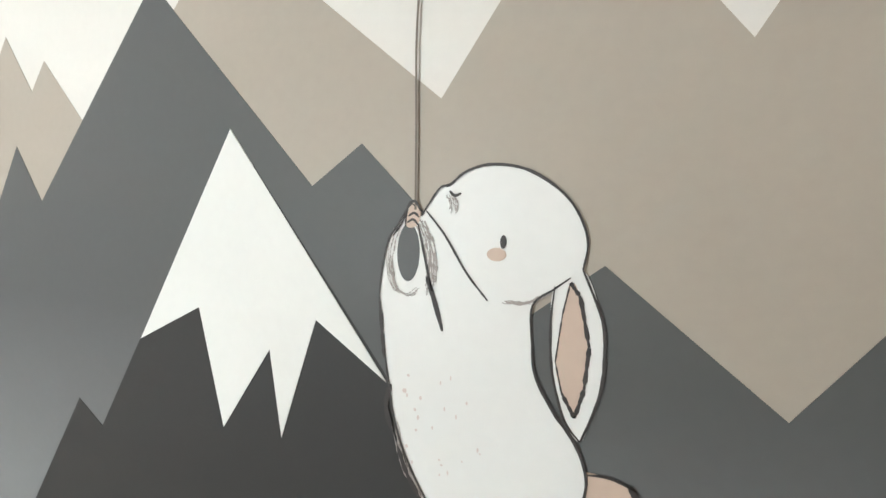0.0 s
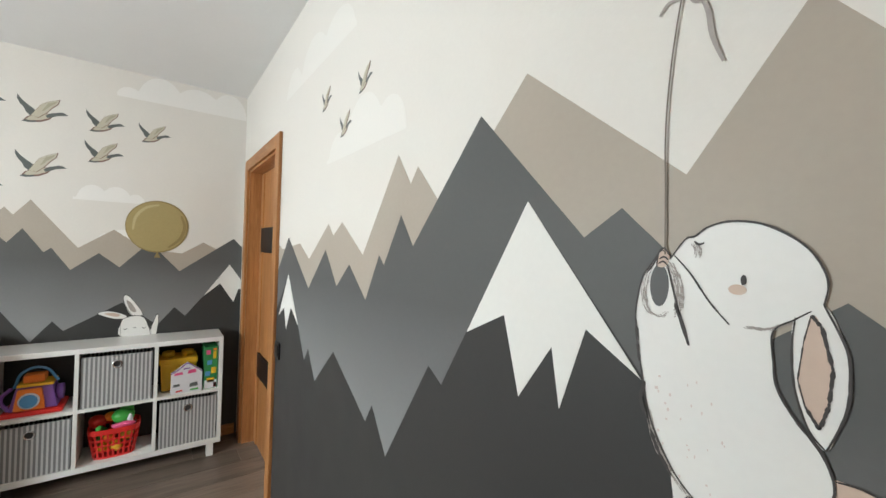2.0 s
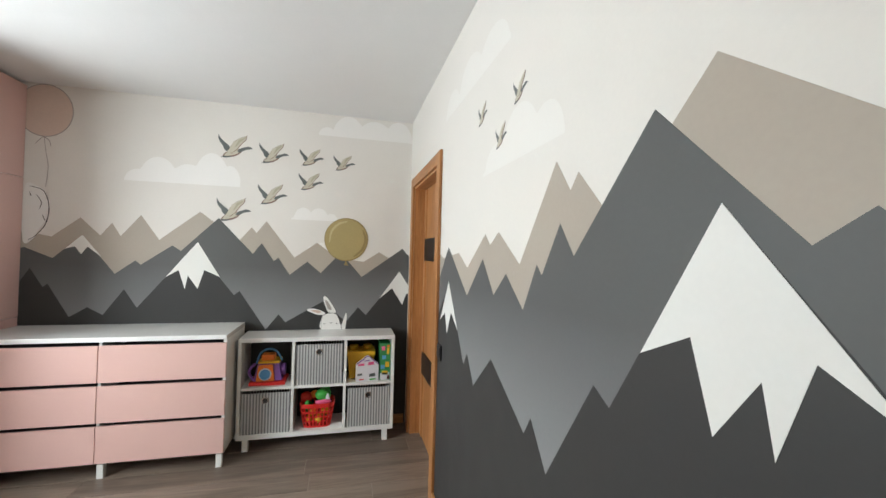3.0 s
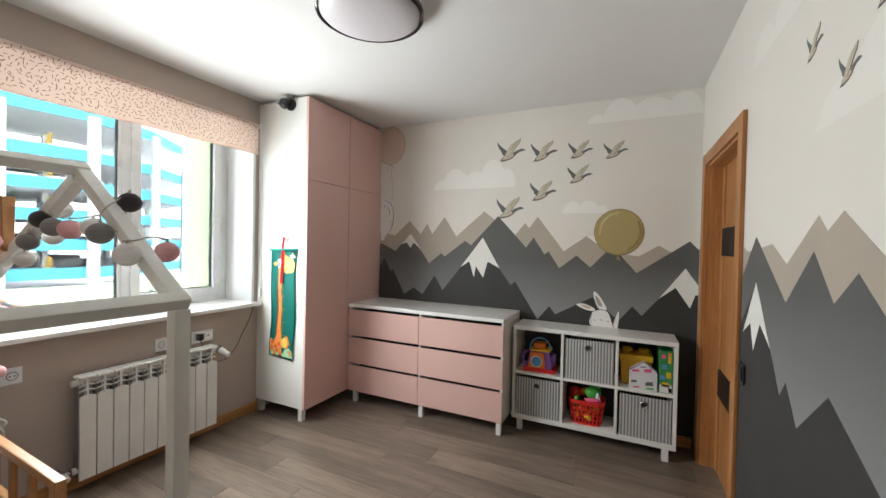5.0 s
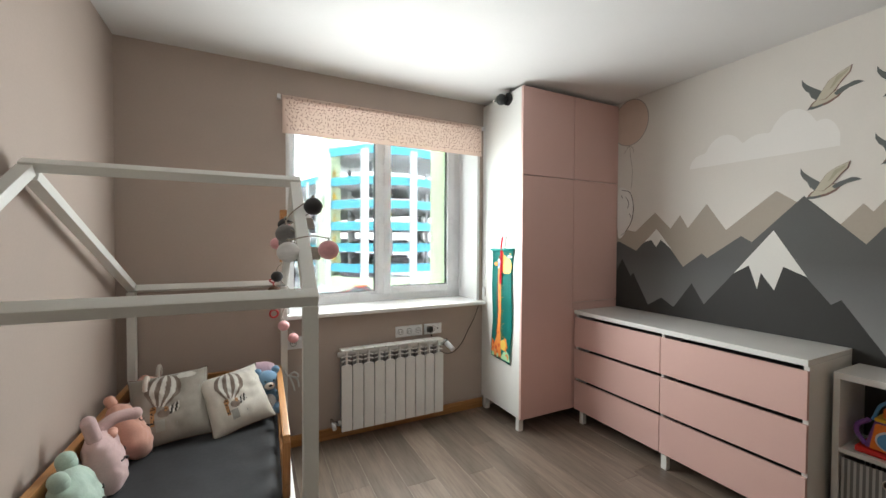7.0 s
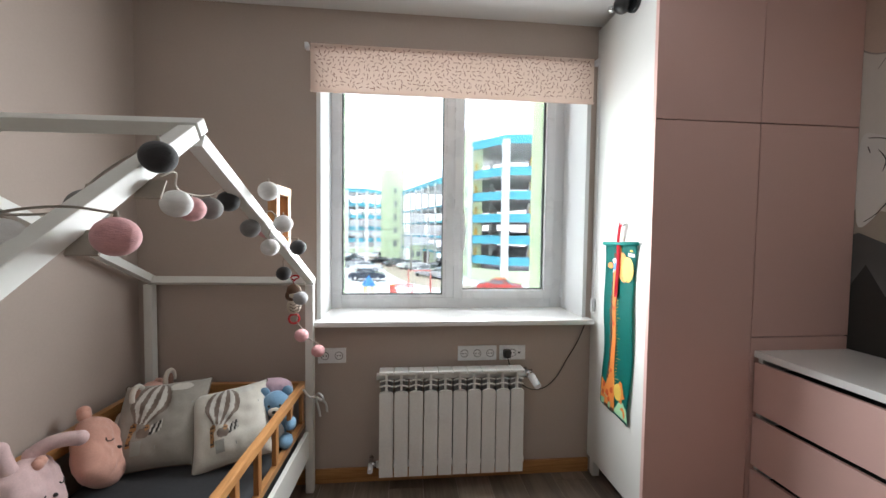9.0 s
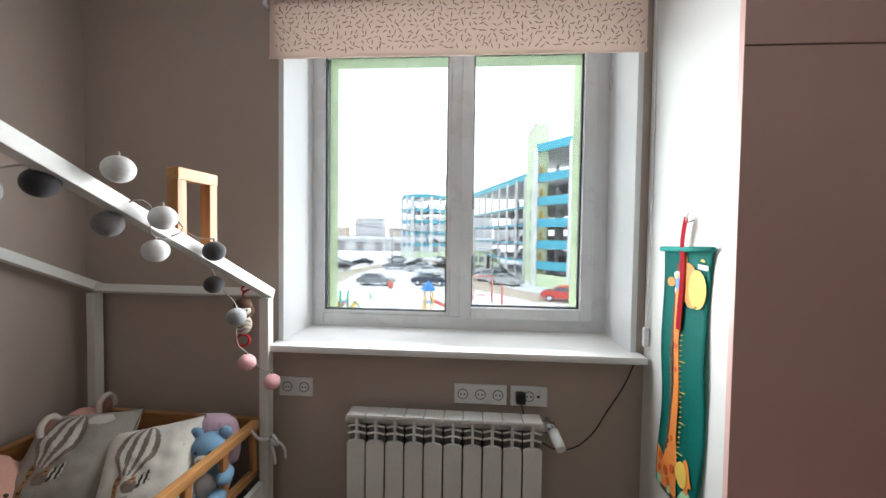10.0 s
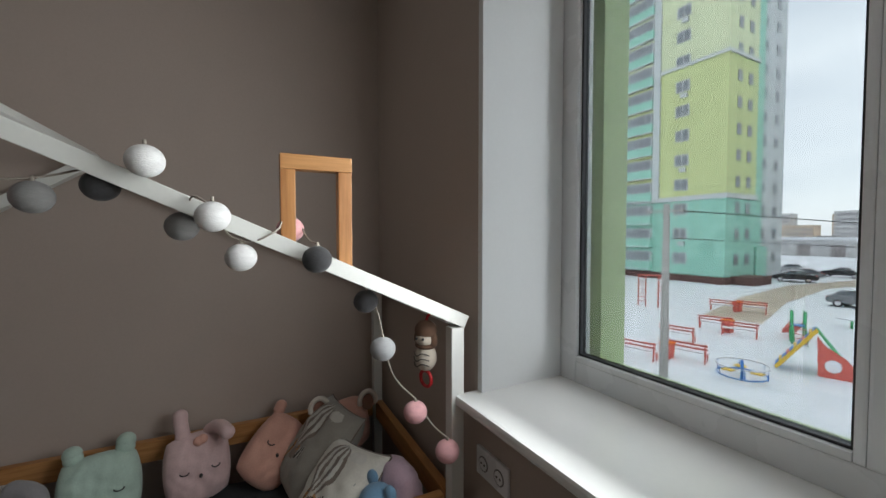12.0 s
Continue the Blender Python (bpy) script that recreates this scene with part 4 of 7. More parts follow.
def goose(to3, u, v, w, base, label):
    """A flying goose: u, v is the upper left corner, w its width."""
    s = w / 53.0
    g = thing("goose_decal", label, "wall decal", to3(u + w / 2, v - w * 0.7, base), group="painted geese")

    def q(pts):
        return [(u + p[0] * s, v - p[1] * s * 0.96) for p in pts]
    part("far_wing", sheet(q([(0, 2), (0, 9), (3, 16), (7, 21), (9, 27), (15, 33), (22, 33), (22, 28), (17, 21), (10, 15), (5, 10), (2, 6)]), to3, 0.0, base), "goose_dark", g)
    part("underside", sheet(q([(6, 41), (10, 34), (16, 30), (26, 26), (37, 24), (37, 28.5), (33, 34), (25, 39), (15, 41.5)]), to3, 0.0, base + 0.0004), "goose_brown", g)
    part("body", sheet(q([(9, 39), (12, 34), (17, 30), (26, 27), (36, 25), (32, 32), (24, 36.5), (15, 38.6)]), to3, 0.0, base + 0.0008), "goose_cream", g)
    part("neck", sheet(q([(29, 28.5), (35, 23.5), (41, 21.5), (45, 19.8), (49, 20.4), (53.5, 23.2), (48, 24.6), (42, 26), (36, 29.5), (31, 31.5)]), to3, 0.0, base + 0.0012), "goose_dark", g)
    part("wing_edge", sheet(q([(14, 31.5), (18.8, 21.8), (23.8, 12.6), (32, 6.3), (44.2, 0.4), (42.4, 8.6), (36.4, 15.6), (30.4, 25), (22, 33.6)]), to3, 0.0, base + 0.0016), "goose_brown", g)
    part("near_wing", sheet(q([(14, 31.5), (19, 22), (24, 12.8), (32, 6.6), (43, 1.4), (41.5, 8), (35.5, 15), (29.5, 24.5), (21.5, 33)]), to3, 0.0, base + 0.0020), "goose_cream", g)
    part("wing_feathers", sheet(q([(31, 9.5), (41, 4.0), (39.5, 7.5), (33, 14), (28, 21), (25, 23)]), to3, 0.0, base + 0.0024), "goose_wash", g)
    part("tail", sheet(q([(5, 41.5), (9, 38.5), (14, 39.2), (20, 38), (19, 40.5), (12, 42)]), to3, 0.0, base + 0.0020), "goose_dark", g)
    return g


for u, v, w in ((-1.523, 2.355, .249), (-1.228, 2.315, .222), (-.924, 2.295, .192), (-.658, 2.265, .178), (-.926, 2.097, .194), (-1.228, 1.985, .222), (-1.519, 1.857, .246)):
    goose(west, u, v, w, 0.0052 if v < 1.9 else 0.0012, "cream and slate goose painted flying on the wall")
for u, v in ((-1.57, 2.048), (-1.93, 2.085), (-1.725, 1.935)):
    goose(north, u, v, .11, 0.0012, "small cream and slate goose painted flying above hills")

bal = thing("balloon_decal", "mustard yellow balloon painted on the mural wall", "wall decal", (XW, -0.533, 1.38))
part("outline", sheet(oval((-.533, 1.557), (.178, .180), 48, 0.008), west, 0.0, 0.0052), "mustard_dark", bal)
part("balloon", sheet(oval((-.536, 1.558), (.170, .172), 48, 0.008), west, 0.0, 0.0058), "mustard", bal)
part("shade", stroke([(-.40, 1.64), (-.378, 1.56), (-.405, 1.475), (-.47, 1.415)], west, 0.0064, 0.022), "mustard_dark", bal)
part("highlight", stroke([(-.67, 1.53), (-.655, 1.62), (-.60, 1.685), (-.53, 1.708)], west, 0.0064, 0.018), "mustard_light", bal)
part("knot", sheet([(-.533, 1.385), (-.513, 1.34), (-.55, 1.343)], west, 0.0, 0.0058), "mustard_dark", bal)

bal = thing("balloon_decal", "peach balloon painted half behind the pink wardrobe", "wall decal", (XW, -2.62, 2.2))
part("outline", sheet(oval((-2.63, 2.402), (.168, .188), 48), west, 0.0, 0.0012), "decal_grey", bal)
part("balloon", sheet(oval((-2.63, 2.402), (.162, .182), 48), west, 0.0, 0.0018), "balloon_peach", bal)
part("string", stroke([(-2.63, 2.215), (-2.615, 2.1), (-2.60, 2.0), (-2.61, 1.86)], west, 0.0022, 0.004, False), "decal_grey", bal)
part("bow", stroke([(-2.68, 2.16), (-2.65, 2.20), (-2.63, 2.21), (-2.60, 2.19), (-2.59, 2.15)], west, 0.0022, 0.006), "decal_grey", bal)
rb = thing("rabbit_decal", "white painted rabbit hanging beside the wardrobe edge", "wall decal", (XW, -2.66, 1.48))
part("body", sheet(closed_line([(-2.73, 1.85), (-2.66, 1.865), (-2.61, 1.82), (-2.59, 1.72), (-2.60, 1.62), (-2.64, 1.55), (-2.67, 1.49), (-2.73, 1.48)]), west, 0.0, 0.0052), "decal_white", rb)
part("outline", stroke([(-2.70, 1.86), (-2.62, 1.83), (-2.585, 1.72), (-2.60, 1.60), (-2.65, 1.52), (-2.70, 1.48)], west, 0.0058, 0.006, True, 0.6), "decal_ink", rb)
for p in ([(-2.66, 1.80), (-2.63, 1.75), (-2.64, 1.70)], [(-2.70, 1.82), (-2.69, 1.79)], [(-2.62, 1.66), (-2.605, 1.62)]):
    part("outline", stroke(p, west, 0.0058, 0.005), "decal_ink", rb)

rb = thing("rabbit_decal", "white rabbit head with long ears peeking over the shelf", "wall decal", (XW, -0.63, 0.81))
for nm, pts, mt, dp in (("ear", [(-.70, .928), (-.76, .935), (-.825, .965), (-.83, .978), (-.78, .985), (-.72, .968), (-.685, .945)], "decal_white", .0052), ("ear", [(-.66, .95), (-.695, 1.02), (-.705, 1.075), (-.685, 1.085), (-.64, 1.03), (-.60, .95)], "decal_white", .0054),
                        ("head", [(-.715, .813), (-.715, .90), (-.69, .935), (-.63, .945), (-.59, .925), (-.565, .86), (-.553, .813)], "decal_white", .0060), ("paw", [(-.552, .813), (-.55, .86), (-.525, .94), (-.515, .945), (-.512, .90), (-.522, .813)], "decal_white", .0052)):
    part(nm, sheet(closed_line(pts, 4), west, 0.0, dp), mt, rb)
    part("outline", stroke(pts + [pts[0]] if nm == "ear" else pts, west, dp + 0.0008, 0.0035, True, 0.5), "decal_ink", rb)
part("inner_ear", sheet(closed_line([(-.74, .945), (-.80, .968), (-.76, .972), (-.72, .958)], 4), west, 0.0, .0062), "decal_peach", rb)
part("inner_ear", sheet(closed_line([(-.665, .98), (-.69, 1.05), (-.665, 1.035), (-.635, .975)], 4), west, 0.0, .0062), "decal_grey", rb)
for p in ([(-.70, .862), (-.69, .856), (-.68, .862)], [(-.60, .862), (-.59, .856), (-.58, .862)], [(-.65, .868), (-.64, .862), (-.63, .868)]):
    part("face", stroke(p, west, .0070, .004), "decal_ink", rb)

# Sockets, plug and cable under the sill
def socket_plate(x0, x1, n, label):
    p = thing("wall_socket", label, "wall socket", ((x0 + x1) / 2, YW, 0.68), group="sockets under the window")
    part("plate", box(x0, x1, YW, YW + 0.011, 0.678, 0.762, 0.004), "pvc", p)
    for i in range(n):
        x = x0 + (i + 0.5) * (x1 - x0) / n
        # grey ring draws the shade round the sunken well
        r_ = part("insert", tube((x, YW + 0.0105, 0.72), (x, YW + 0.0125, 0.72), 0.0225, None, 28), "recess_shade", p)
        part("well", tube((x, YW + 0.012, 0.72), (x, YW + 0.0135, 0.72), 0.0185, None, 28), "pvc", r_)
        for dx in (-0.008, 0.008):
            part("pin_hole", tube((x + dx, YW + 0.013, 0.72), (x + dx, YW + 0.0142, 0.72), 0.0036, None, 10), "black", r_)
    return p


socket_plate(-1.287, -1.135, 2, "white double wall socket beside the bed post")
socket_plate(-2.136, -1.912, 3, "white triple wall socket under the window sill")
sp = socket_plate(-2.306, -2.153, 1, "white socket plate with a black plug and data port")
part("data_port", box(-2.285, -2.25, YW + 0.0105, YW + 0.0135, 0.705, 0.74, 0.002), "pvc", sp)
part("port_hole", box(-2.274, -2.262, YW + 0.013, YW + 0.0145, 0.716, 0.726, 0.001), "black", sp)
plug = thing("power_cable", "black plug with thin cable leading up behind the sill", "power cable", (-2.19, -3.25, 0.7))
part("plug", box(-2.212, -2.172, YW + 0.0145, YW + 0.055, 0.70, 0.745, 0.010), "black", plug)
part("cable", cord([(-2.192, -3.245, 0.705), (-2.22, -3.235, 0.62), (-2.30, -3.245, 0.53), (-2.40, -3.268, 0.506), (-2.48, -3.275, 0.555), (-2.56, -3.277, 0.68), (-2.62, -3.278, 0.78), (-2.665, -3.278, 0.89)], 0.0028), "black", plug)

# Growth chart on the wardrobe side
MAT["teal_cloth"] = paint("teal_chart_cloth", (0.0, 0.225, 0.19), 0.7, vary=0.12, bump=0.3, bump_scale=60)
MAT["orange"] = paint("orange_print", (0.78, 0.26, 0.05), 0.6)
MAT["yellow"] = paint("yellow_print", (0.78, 0.55, 0.10), 0.6)
MAT["brown_print"] = paint("brown_print", (0.10, 0.055, 0.03), 0.7)
MAT["red_velvet"] = paint("dark_red_ribbon", (0.30, 0.004, 0.012), 0.8, spec=0.15)
MAT["white_badge"] = paint("white_badge_print", (0.7, 0.72, 0.75), 0.6)
MAT["red_spot"] = paint("red_orange_print", (0.62, 0.10, 0.02), 0.6)
MAT["blue_print"] = paint("blue_print", (0.12, 0.30, 0.62), 0.6)
MAT["green_print"] = paint("green_print", (0.10, 0.35, 0.12), 0.6)
CX = -2.6935


def chart_side(u, v, d):
    return Vector((CX + d + 0.004 * math.sin(u * 22) * (1.36 - v) + 0.004 * math.sin(v * 14), u, v))


chart = thing("growth_chart", "teal fabric growth chart with an orange giraffe, hung on hook", "growth chart", (CX, -2.99, 0.45))
bm = bmesh.new()
rows = []
for i in range(41):
    z = 1.36 - i * 0.865 / 40
    off = 0.006 * math.sin(z * 9)
    rows.append([bm.verts.new(chart_side(-3.110 + off + j * (0.285 - 0.035 * (1.36 - z) / 0.87 - 0.008 * math.sin(z * 7)) / 12, z - (0.02 * j / 12 if i == 40 else 0), 0.006)) for j in range(13)])
for a, b in zip(rows, rows[1:]):
    for j in range(12):
        f = bm.faces.new((a[j], b[j], b[j + 1], a[j + 1]))
        f.smooth = True
bmesh.ops.solidify(bm, geom=bm.faces[:], thickness=-0.003)
part("cloth", bm, "teal_cloth", chart)
part("top_rod", tube((CX + 0.012, -3.122, 1.359), (CX + 0.012, -2.818, 1.365), 0.009), "teal_cloth", chart)
part("hook", cord([(CX + 0.0, -2.946, 1.458), (CX + 0.016, -2.946, 1.452), (CX + 0.020, -2.946, 1.47), (CX + 0.014, -2.946, 1.482)], 0.003), "pvc", chart)
part("ribbon", stroke([(-2.948, 1.468), (-2.962, 1.42), (-2.972, 1.37), (-2.978, 1.25), (-2.984, 1.17), (-2.981, 1.09)], lambda u, v, d: chart_side(u, v, d + 0.013), 0.004, 0.028, False), "red_velvet", chart)
part("ribbon", stroke([(-2.945, 1.465), (-2.93, 1.40), (-2.925, 1.36)], chart_side, 0.014, 0.006), "goose_cream", chart)


def printed(pts, mt, d=0.0112, nm="print"):
    part(nm, sheet(pts, chart_side, d - 0.001, 0.001), mt, chart)


MAT["mint_print"] = paint("mint_print", (0.36, 0.66, 0.40), 0.65)
printed([(-3.020, 1.27), (-2.960, 1.27), (-2.985, 1.06), (-2.982, .87), (-2.992, .72), (-2.975, .62), (-2.975, .535), (-3.100, .535), (-3.098, .64), (-3.050, .615), (-3.030, .72), (-3.012, .87), (-3.014, 1.06)], "orange", nm="giraffe_neck")
printed(closed_line([(-2.985, 1.30), (-2.95, 1.318), (-2.915, 1.30), (-2.895, 1.235), (-2.915, 1.178), (-2.95, 1.178), (-2.985, 1.22)]), "orange", nm="giraffe_head")
printed(oval((-2.897, 1.236), (.048, .062)), "yellow", 0.0124, nm="giraffe_muzzle")
printed(closed_line([(-2.908, 1.186), (-2.900, 1.180), (-2.890, 1.186), (-2.893, 1.181), (-2.900, 1.176), (-2.906, 1.181)]), "brown_print", 0.0136, nm="smile")
printed(oval((-2.968, 1.325), (.014, .03)), "orange", nm="giraffe_horn")
printed(oval((-3.010, 1.30), (.011, .014)), "brown_print", nm="giraffe_horn")
printed(oval((-3.055, 1.245), (.026, .016)), "orange", nm="giraffe_ear")
printed(closed_line([(-3.035, 1.275), (-3.005, 1.285), (-2.995, 1.25), (-3.002, 1.21), (-3.028, 1.215), (-3.02, 1.245)]), "white_badge", 0.0124, nm="butterfly")
printed(closed_line([(-3.022, 1.265), (-3.007, 1.272), (-3.000, 1.25), (-3.006, 1.222), (-3.02, 1.228)]), "blue_print", 0.0136, nm="butterfly")
printed(oval((-3.014, 1.268), (.008, .008), 10), "yellow", 0.0146, nm="butterfly")
for i in range(24):
    z = 1.20 - i * 0.0235
    u = -3.024 - max(0.0, 0.9 - z) * 0.07
    printed(oval((u + 0.003 * math.sin(i * 2.1), z), (.010, .013), 8), "brown_print", nm="giraffe_mane")
for u, z, k in ((-3.0, 1.13, 1), (-2.998, 1.03, 1), (-2.998, .95, 1), (-3.0, .86, 1), (-3.01, .77, 1), (-3.015, .70, 1), (-3.07, .61, 1.6), (-3.035, .575, 1.7), (-3.075, .565, 1.3), (-3.0, .60, 1.5), (-3.02, .545, 1.3)):
    printed(oval((u, z), (.008 * k, .011 * k), 9), "red_spot", 0.0124, nm="giraffe_spot")
for u in (-3.045, -2.99):
    printed([(u - .018, .545), (u + .018, .545), (u + .016, .505), (u - .016, .505)], "orange", nm="giraffe_leg")
    printed([(u - .018, .512), (u + .018, .512), (u + .018, .496), (u - .018, .496)], "brown_print", 0.0124, nm="hoof")
for i in range(26):
    z = 1.07 - i * 0.0175
    u = -2.975 - (1.07 - z) * 0.02
    l_ = 0.034 if i % 6 == 5 else 0.013
    printed([(u, z), (u + l_, z + 0.005), (u + l_, z + 0.008), (u, z + 0.003)], "yellow", nm="scale_mark")
printed([(-2.895, 1.318), (-2.842, 1.315), (-2.842, 1.300), (-2.895, 1.303)], "decal_white", nm="label_bar")
printed([(-2.882, 1.327), (-2.856, 1.325), (-2.862, 1.333), (-2.872, 1.335)], "yellow", nm="label_bar")
printed(oval((-2.945, .612), (.032, .042)), "yellow", 0.0124, nm="small_giraffe")
printed(closed_line([(-2.94, .66), (-2.915, .665), (-2.895, .62), (-2.885, .60), (-2.905, .59), (-2.905, .52), (-2.92, .52), (-2.93, .57)]), "orange", nm="small_giraffe")
printed(oval((-2.896, .525), (.022, .028)), "orange", 0.0124, nm="small_giraffe")
printed([(-3.095, .502), (-2.99, .502), (-2.855, .495), (-2.862, .55), (-2.90, .575), (-2.94, .56), (-2.97, .515), (-3.05, .56), (-3.095, .57)], "mint_print", 0.0106, nm="grass")

# Camera on the wardrobe side
dome = thing("security_camera", "small black dome camera mounted high on the wardrobe side", "security camera", (-2.69, -2.94, 2.51))
part("base", tube((-2.6945, -2.915, 2.515), (-2.675, -2.915, 2.515), 0.045, None, 28), "black", dome)
part("head", ball((-2.642, -2.94, 2.515), 0.042), "black", dome)
part("lens", tube((-2.61, -2.97, 2.51), (-2.595, -2.983, 2.508), 0.016, 0.015), "steel", dome)
part("cable", cord([(-2.685, -2.90, 2.55), (-2.69, -2.895, 2.57), (-2.692, -2.89, 2.588)], 0.003), "black", dome)

# Garland of yarn balls on the bed's roof
for nm, c in (("white", (0.72, 0.71, 0.70)), ("pink", (0.70, 0.37, 0.38)), ("grey", (0.20, 0.195, 0.19)), ("dark", (0.035, 0.034, 0.036)), ("pale", (0.31, 0.31, 0.315))):
    MAT["yarn_" + nm] = paint(nm + "_yarn", c, 0.9, vary=0.15, scale=40, bump=0.45, bump_scale=150, stretch=(1, 1, 3), sheen=0.2)
MAT["cord"] = paint("beige_cord", (0.35, 0.31, 0.26), 0.8)
garland = thing("ball_garland", "string of white, pink, grey and black yarn balls", "garland", (-1.1, -2.4, 0.75))
BALLS = [(-1.115, -1.948, 1.551, "dark"), (-1.142, -1.790, 1.394, "pink"), (-1.012, -1.745, 1.389, "white"), (-1.017, -1.902, 1.448, "grey"), (-1.075, -2.080, 1.467, "white"), (-1.055, -2.183, 1.460, "pink"), (-1.050, -2.290, 1.468, "grey"), (-1.055, -2.395, 1.496, "dark"),
         (-1.146, -2.485, 1.540, "white"), (-1.067, -2.536, 1.413, "grey"), (-1.160, -2.599, 1.432, "white"), (-1.094, -2.651, 1.342, "white"), (-1.156, -2.810, 1.336, "dark"), (-1.052, -2.959, 1.209, "dark"), (-1.120, -2.984, 1.089, "pale"), (-1.097, -3.089, 0.885, "pink"), (-1.162, -3.159, 0.784, "pink"), (-1.040, -2.765, 1.408, "pink")]
for x, y, z, c in BALLS:
    r = 0.034
    part("yarn_ball", ball((x, y, z), (r, r, r * 0.94), 28, 18), "yarn_" + c, garland)
    # the little socket that joins a ball to the cord
    part("socket", tube((x, y, z + 0.028), (x, y, z + 0.042), 0.004, 0.003, 8), "cord", garland)


def tops(*k):
    return [(BALLS[i][0], BALLS[i][1], BALLS[i][2] + 0.038) for i in k]


part("cord", cord(tops(0, 3) + [(-1.06, -1.83, 1.44)] + tops(2) + [(-1.085, -1.76, 1.44)] + tops(1), 0.0022), "cord", garland)
part("cord", cord([(-1.112, -1.96, 1.515), (-1.115, -2.0, 1.53)] + tops(4, 5, 6, 7) + [(-1.10, -2.45, 1.525)] + tops(9) + [(-1.13, -2.57, 1.475)] + tops(11) + [(-1.12, -2.72, 1.40)] + tops(17) + [(-1.09, -2.80, 1.385)] + tops(12), 0.0022), "cord", garland)
part("cord", cord(tops(12) + [(-1.075, -2.90, 1.29)] + tops(13) + [(-1.075, -2.985, 1.18)] + tops(14) + [(-1.10, -3.015, 1.02), (-1.085, -3.05, 0.965)] + tops(15) + [(-1.13, -3.13, 0.85)] + tops(16), 0.0022), "cord", garland)
for y, z in ((-1.955, 1.488), (-1.80, 1.383)):
    part("wrap", bar((-1.118 - 0.0345 * (-y - 1.95), y - 0.004, z - 0.0), (-1.072 - 0.0345 * (-y - 1.95), y + 0.004, z + 0.0), 0.006, 0.050, (0, 1, 0.75), 0.002), "cord", garland)

# Hanging toy and ribbon bow on the bed
hang = thing("hanging_toy", "small brown-capped plush toy hanging from a red ribbon", "toy", (-1.05, -3.15, 0.95))
MAT["brown_plush"] = paint("brown_plush", (0.12, 0.065, 0.04), 0.95, bump=0.6, bump_scale=200)
MAT["cream_felt"] = paint("cream_felt", (0.60, 0.53, 0.44), 0.95, bump=0.4, bump_scale=240)
MAT["toy_ring_red"] = paint("red_ring_plastic", (0.50, 0.015, 0.02), 0.4)
HX, HY = -1.045, -3.148
part("cap", ball((HX, HY, 1.104), (0.036, 0.034, 0.032)), "brown_plush", hang)
part("head", ball((HX - 0.006, HY + 0.004, 1.080), (0.030, 0.031, 0.022)), "cream_felt", hang)
part("collar", ball((HX, HY, 1.060), (0.035, 0.033, 0.013)), "brown_plush", hang)
for s_ in (-1, 1):
    part("ear_flap", ball((HX + s_ * 0.028, HY + 0.012 * s_, 1.078), (0.012, 0.014, 0.022)), "brown_plush", hang)
    part("eye", ball((HX - 0.022 + s_ * 0.010, HY + 0.031 + s_ * 0.006, 1.086), 0.004, 10, 8), "black", hang)
part("body", ball((HX, HY, 1.022), (0.036, 0.033, 0.042)), "cream_felt", hang)
for z in (1.036, 1.020, 1.004):
    part("pattern", cord([(HX - 0.036, HY + 0.006, z), (HX - 0.026, HY + 0.026, z + 0.006), (HX - 0.008, HY + 0.035, z - 0.004), (HX + 0.012, HY + 0.034, z + 0.005)], 0.0016), "decal_ink", hang)
part("ring", cord([(HX + 0.024 * math.sin(a), HY + 0.006 * math.sin(a), 0.956 + 0.024 * math.cos(a)) for a in (0, 0.8, 1.6, 2.4, 3.2, 4.0, 4.8, 5.6, 6.2832)], 0.0055), "toy_ring_red", hang, "red plastic ring")
part("ribbon", cord([(HX, HY, 1.13), (HX + 0.004, HY - 0.012, 1.15), (HX - 0.016, HY - 0.030, 1.168), (HX + 0.022, HY - 0.034, 1.168), (HX, HY - 0.012, 1.15)], 0.004), "red_velvet", hang)
bow = thing("ribbon_bow", "sheer white ribbon bow tied to the bed post", "ribbon", (-1.13, -3.2, 0.5))
MAT["ribbon"] = paint("sheer_white_ribbon", (0.62, 0.62, 0.60), 0.5)
for pts in ([(-1.14, -3.19, .53), (-1.17, -3.16, .555), (-1.19, -3.15, .53), (-1.14, -3.19, .525)], [(-1.14, -3.19, .53), (-1.19, -3.2, .49), (-1.20, -3.2, .44)], [(-1.14, -3.19, .525), (-1.16, -3.18, .47), (-1.17, -3.17, .43)], [(-1.14, -3.18, .53), (-1.12, -3.14, .55), (-1.10, -3.11, .60)]):
    part("loop", cord(pts, 0.006), "ribbon", bow)


# Cushions and plush toys on the bed
def cushion_at(c, w, h, d, tilt, turn, roll=0):
    """The pose of a cushion whose face looks along +y before it is turned."""
    return pose(*c, 0, 0, turn) @ pose(0, 0, 0, tilt, 0, 0) @ pose(0, 0, 0, 0, roll, 0)


def cushion_point(u, v, side, w, h, d, rounder=0.0):
    """u, v in -1..1 across the face."""
    e = max(0.0, (1 - abs(u) ** 3.2)) * max(0.0, (1 - abs(v) ** 3.2))
    pinch = 1 - 0.07 * (1 - abs(u) ** 2) * abs(v) ** 6
    pinch2 = 1 - 0.07 * (1 - abs(v) ** 2) * abs(u) ** 6
    t = d * (e ** 0.55) * (0.5 + 0.05 * noise.noise((u * 3, v * 3, w * 9)))
    wr = 0.006 * noise.noise((u * 5 + 3, v * 5, d * 40)) * (e ** 0.3)
    if rounder:
        u, v = u * math.sqrt(1 - rounder * v * v / 2), v * math.sqrt(1 - rounder * u * u / 2)
    return Vector((u * w / 2 * pinch2, side * t + wr, v * h / 2 * pinch))


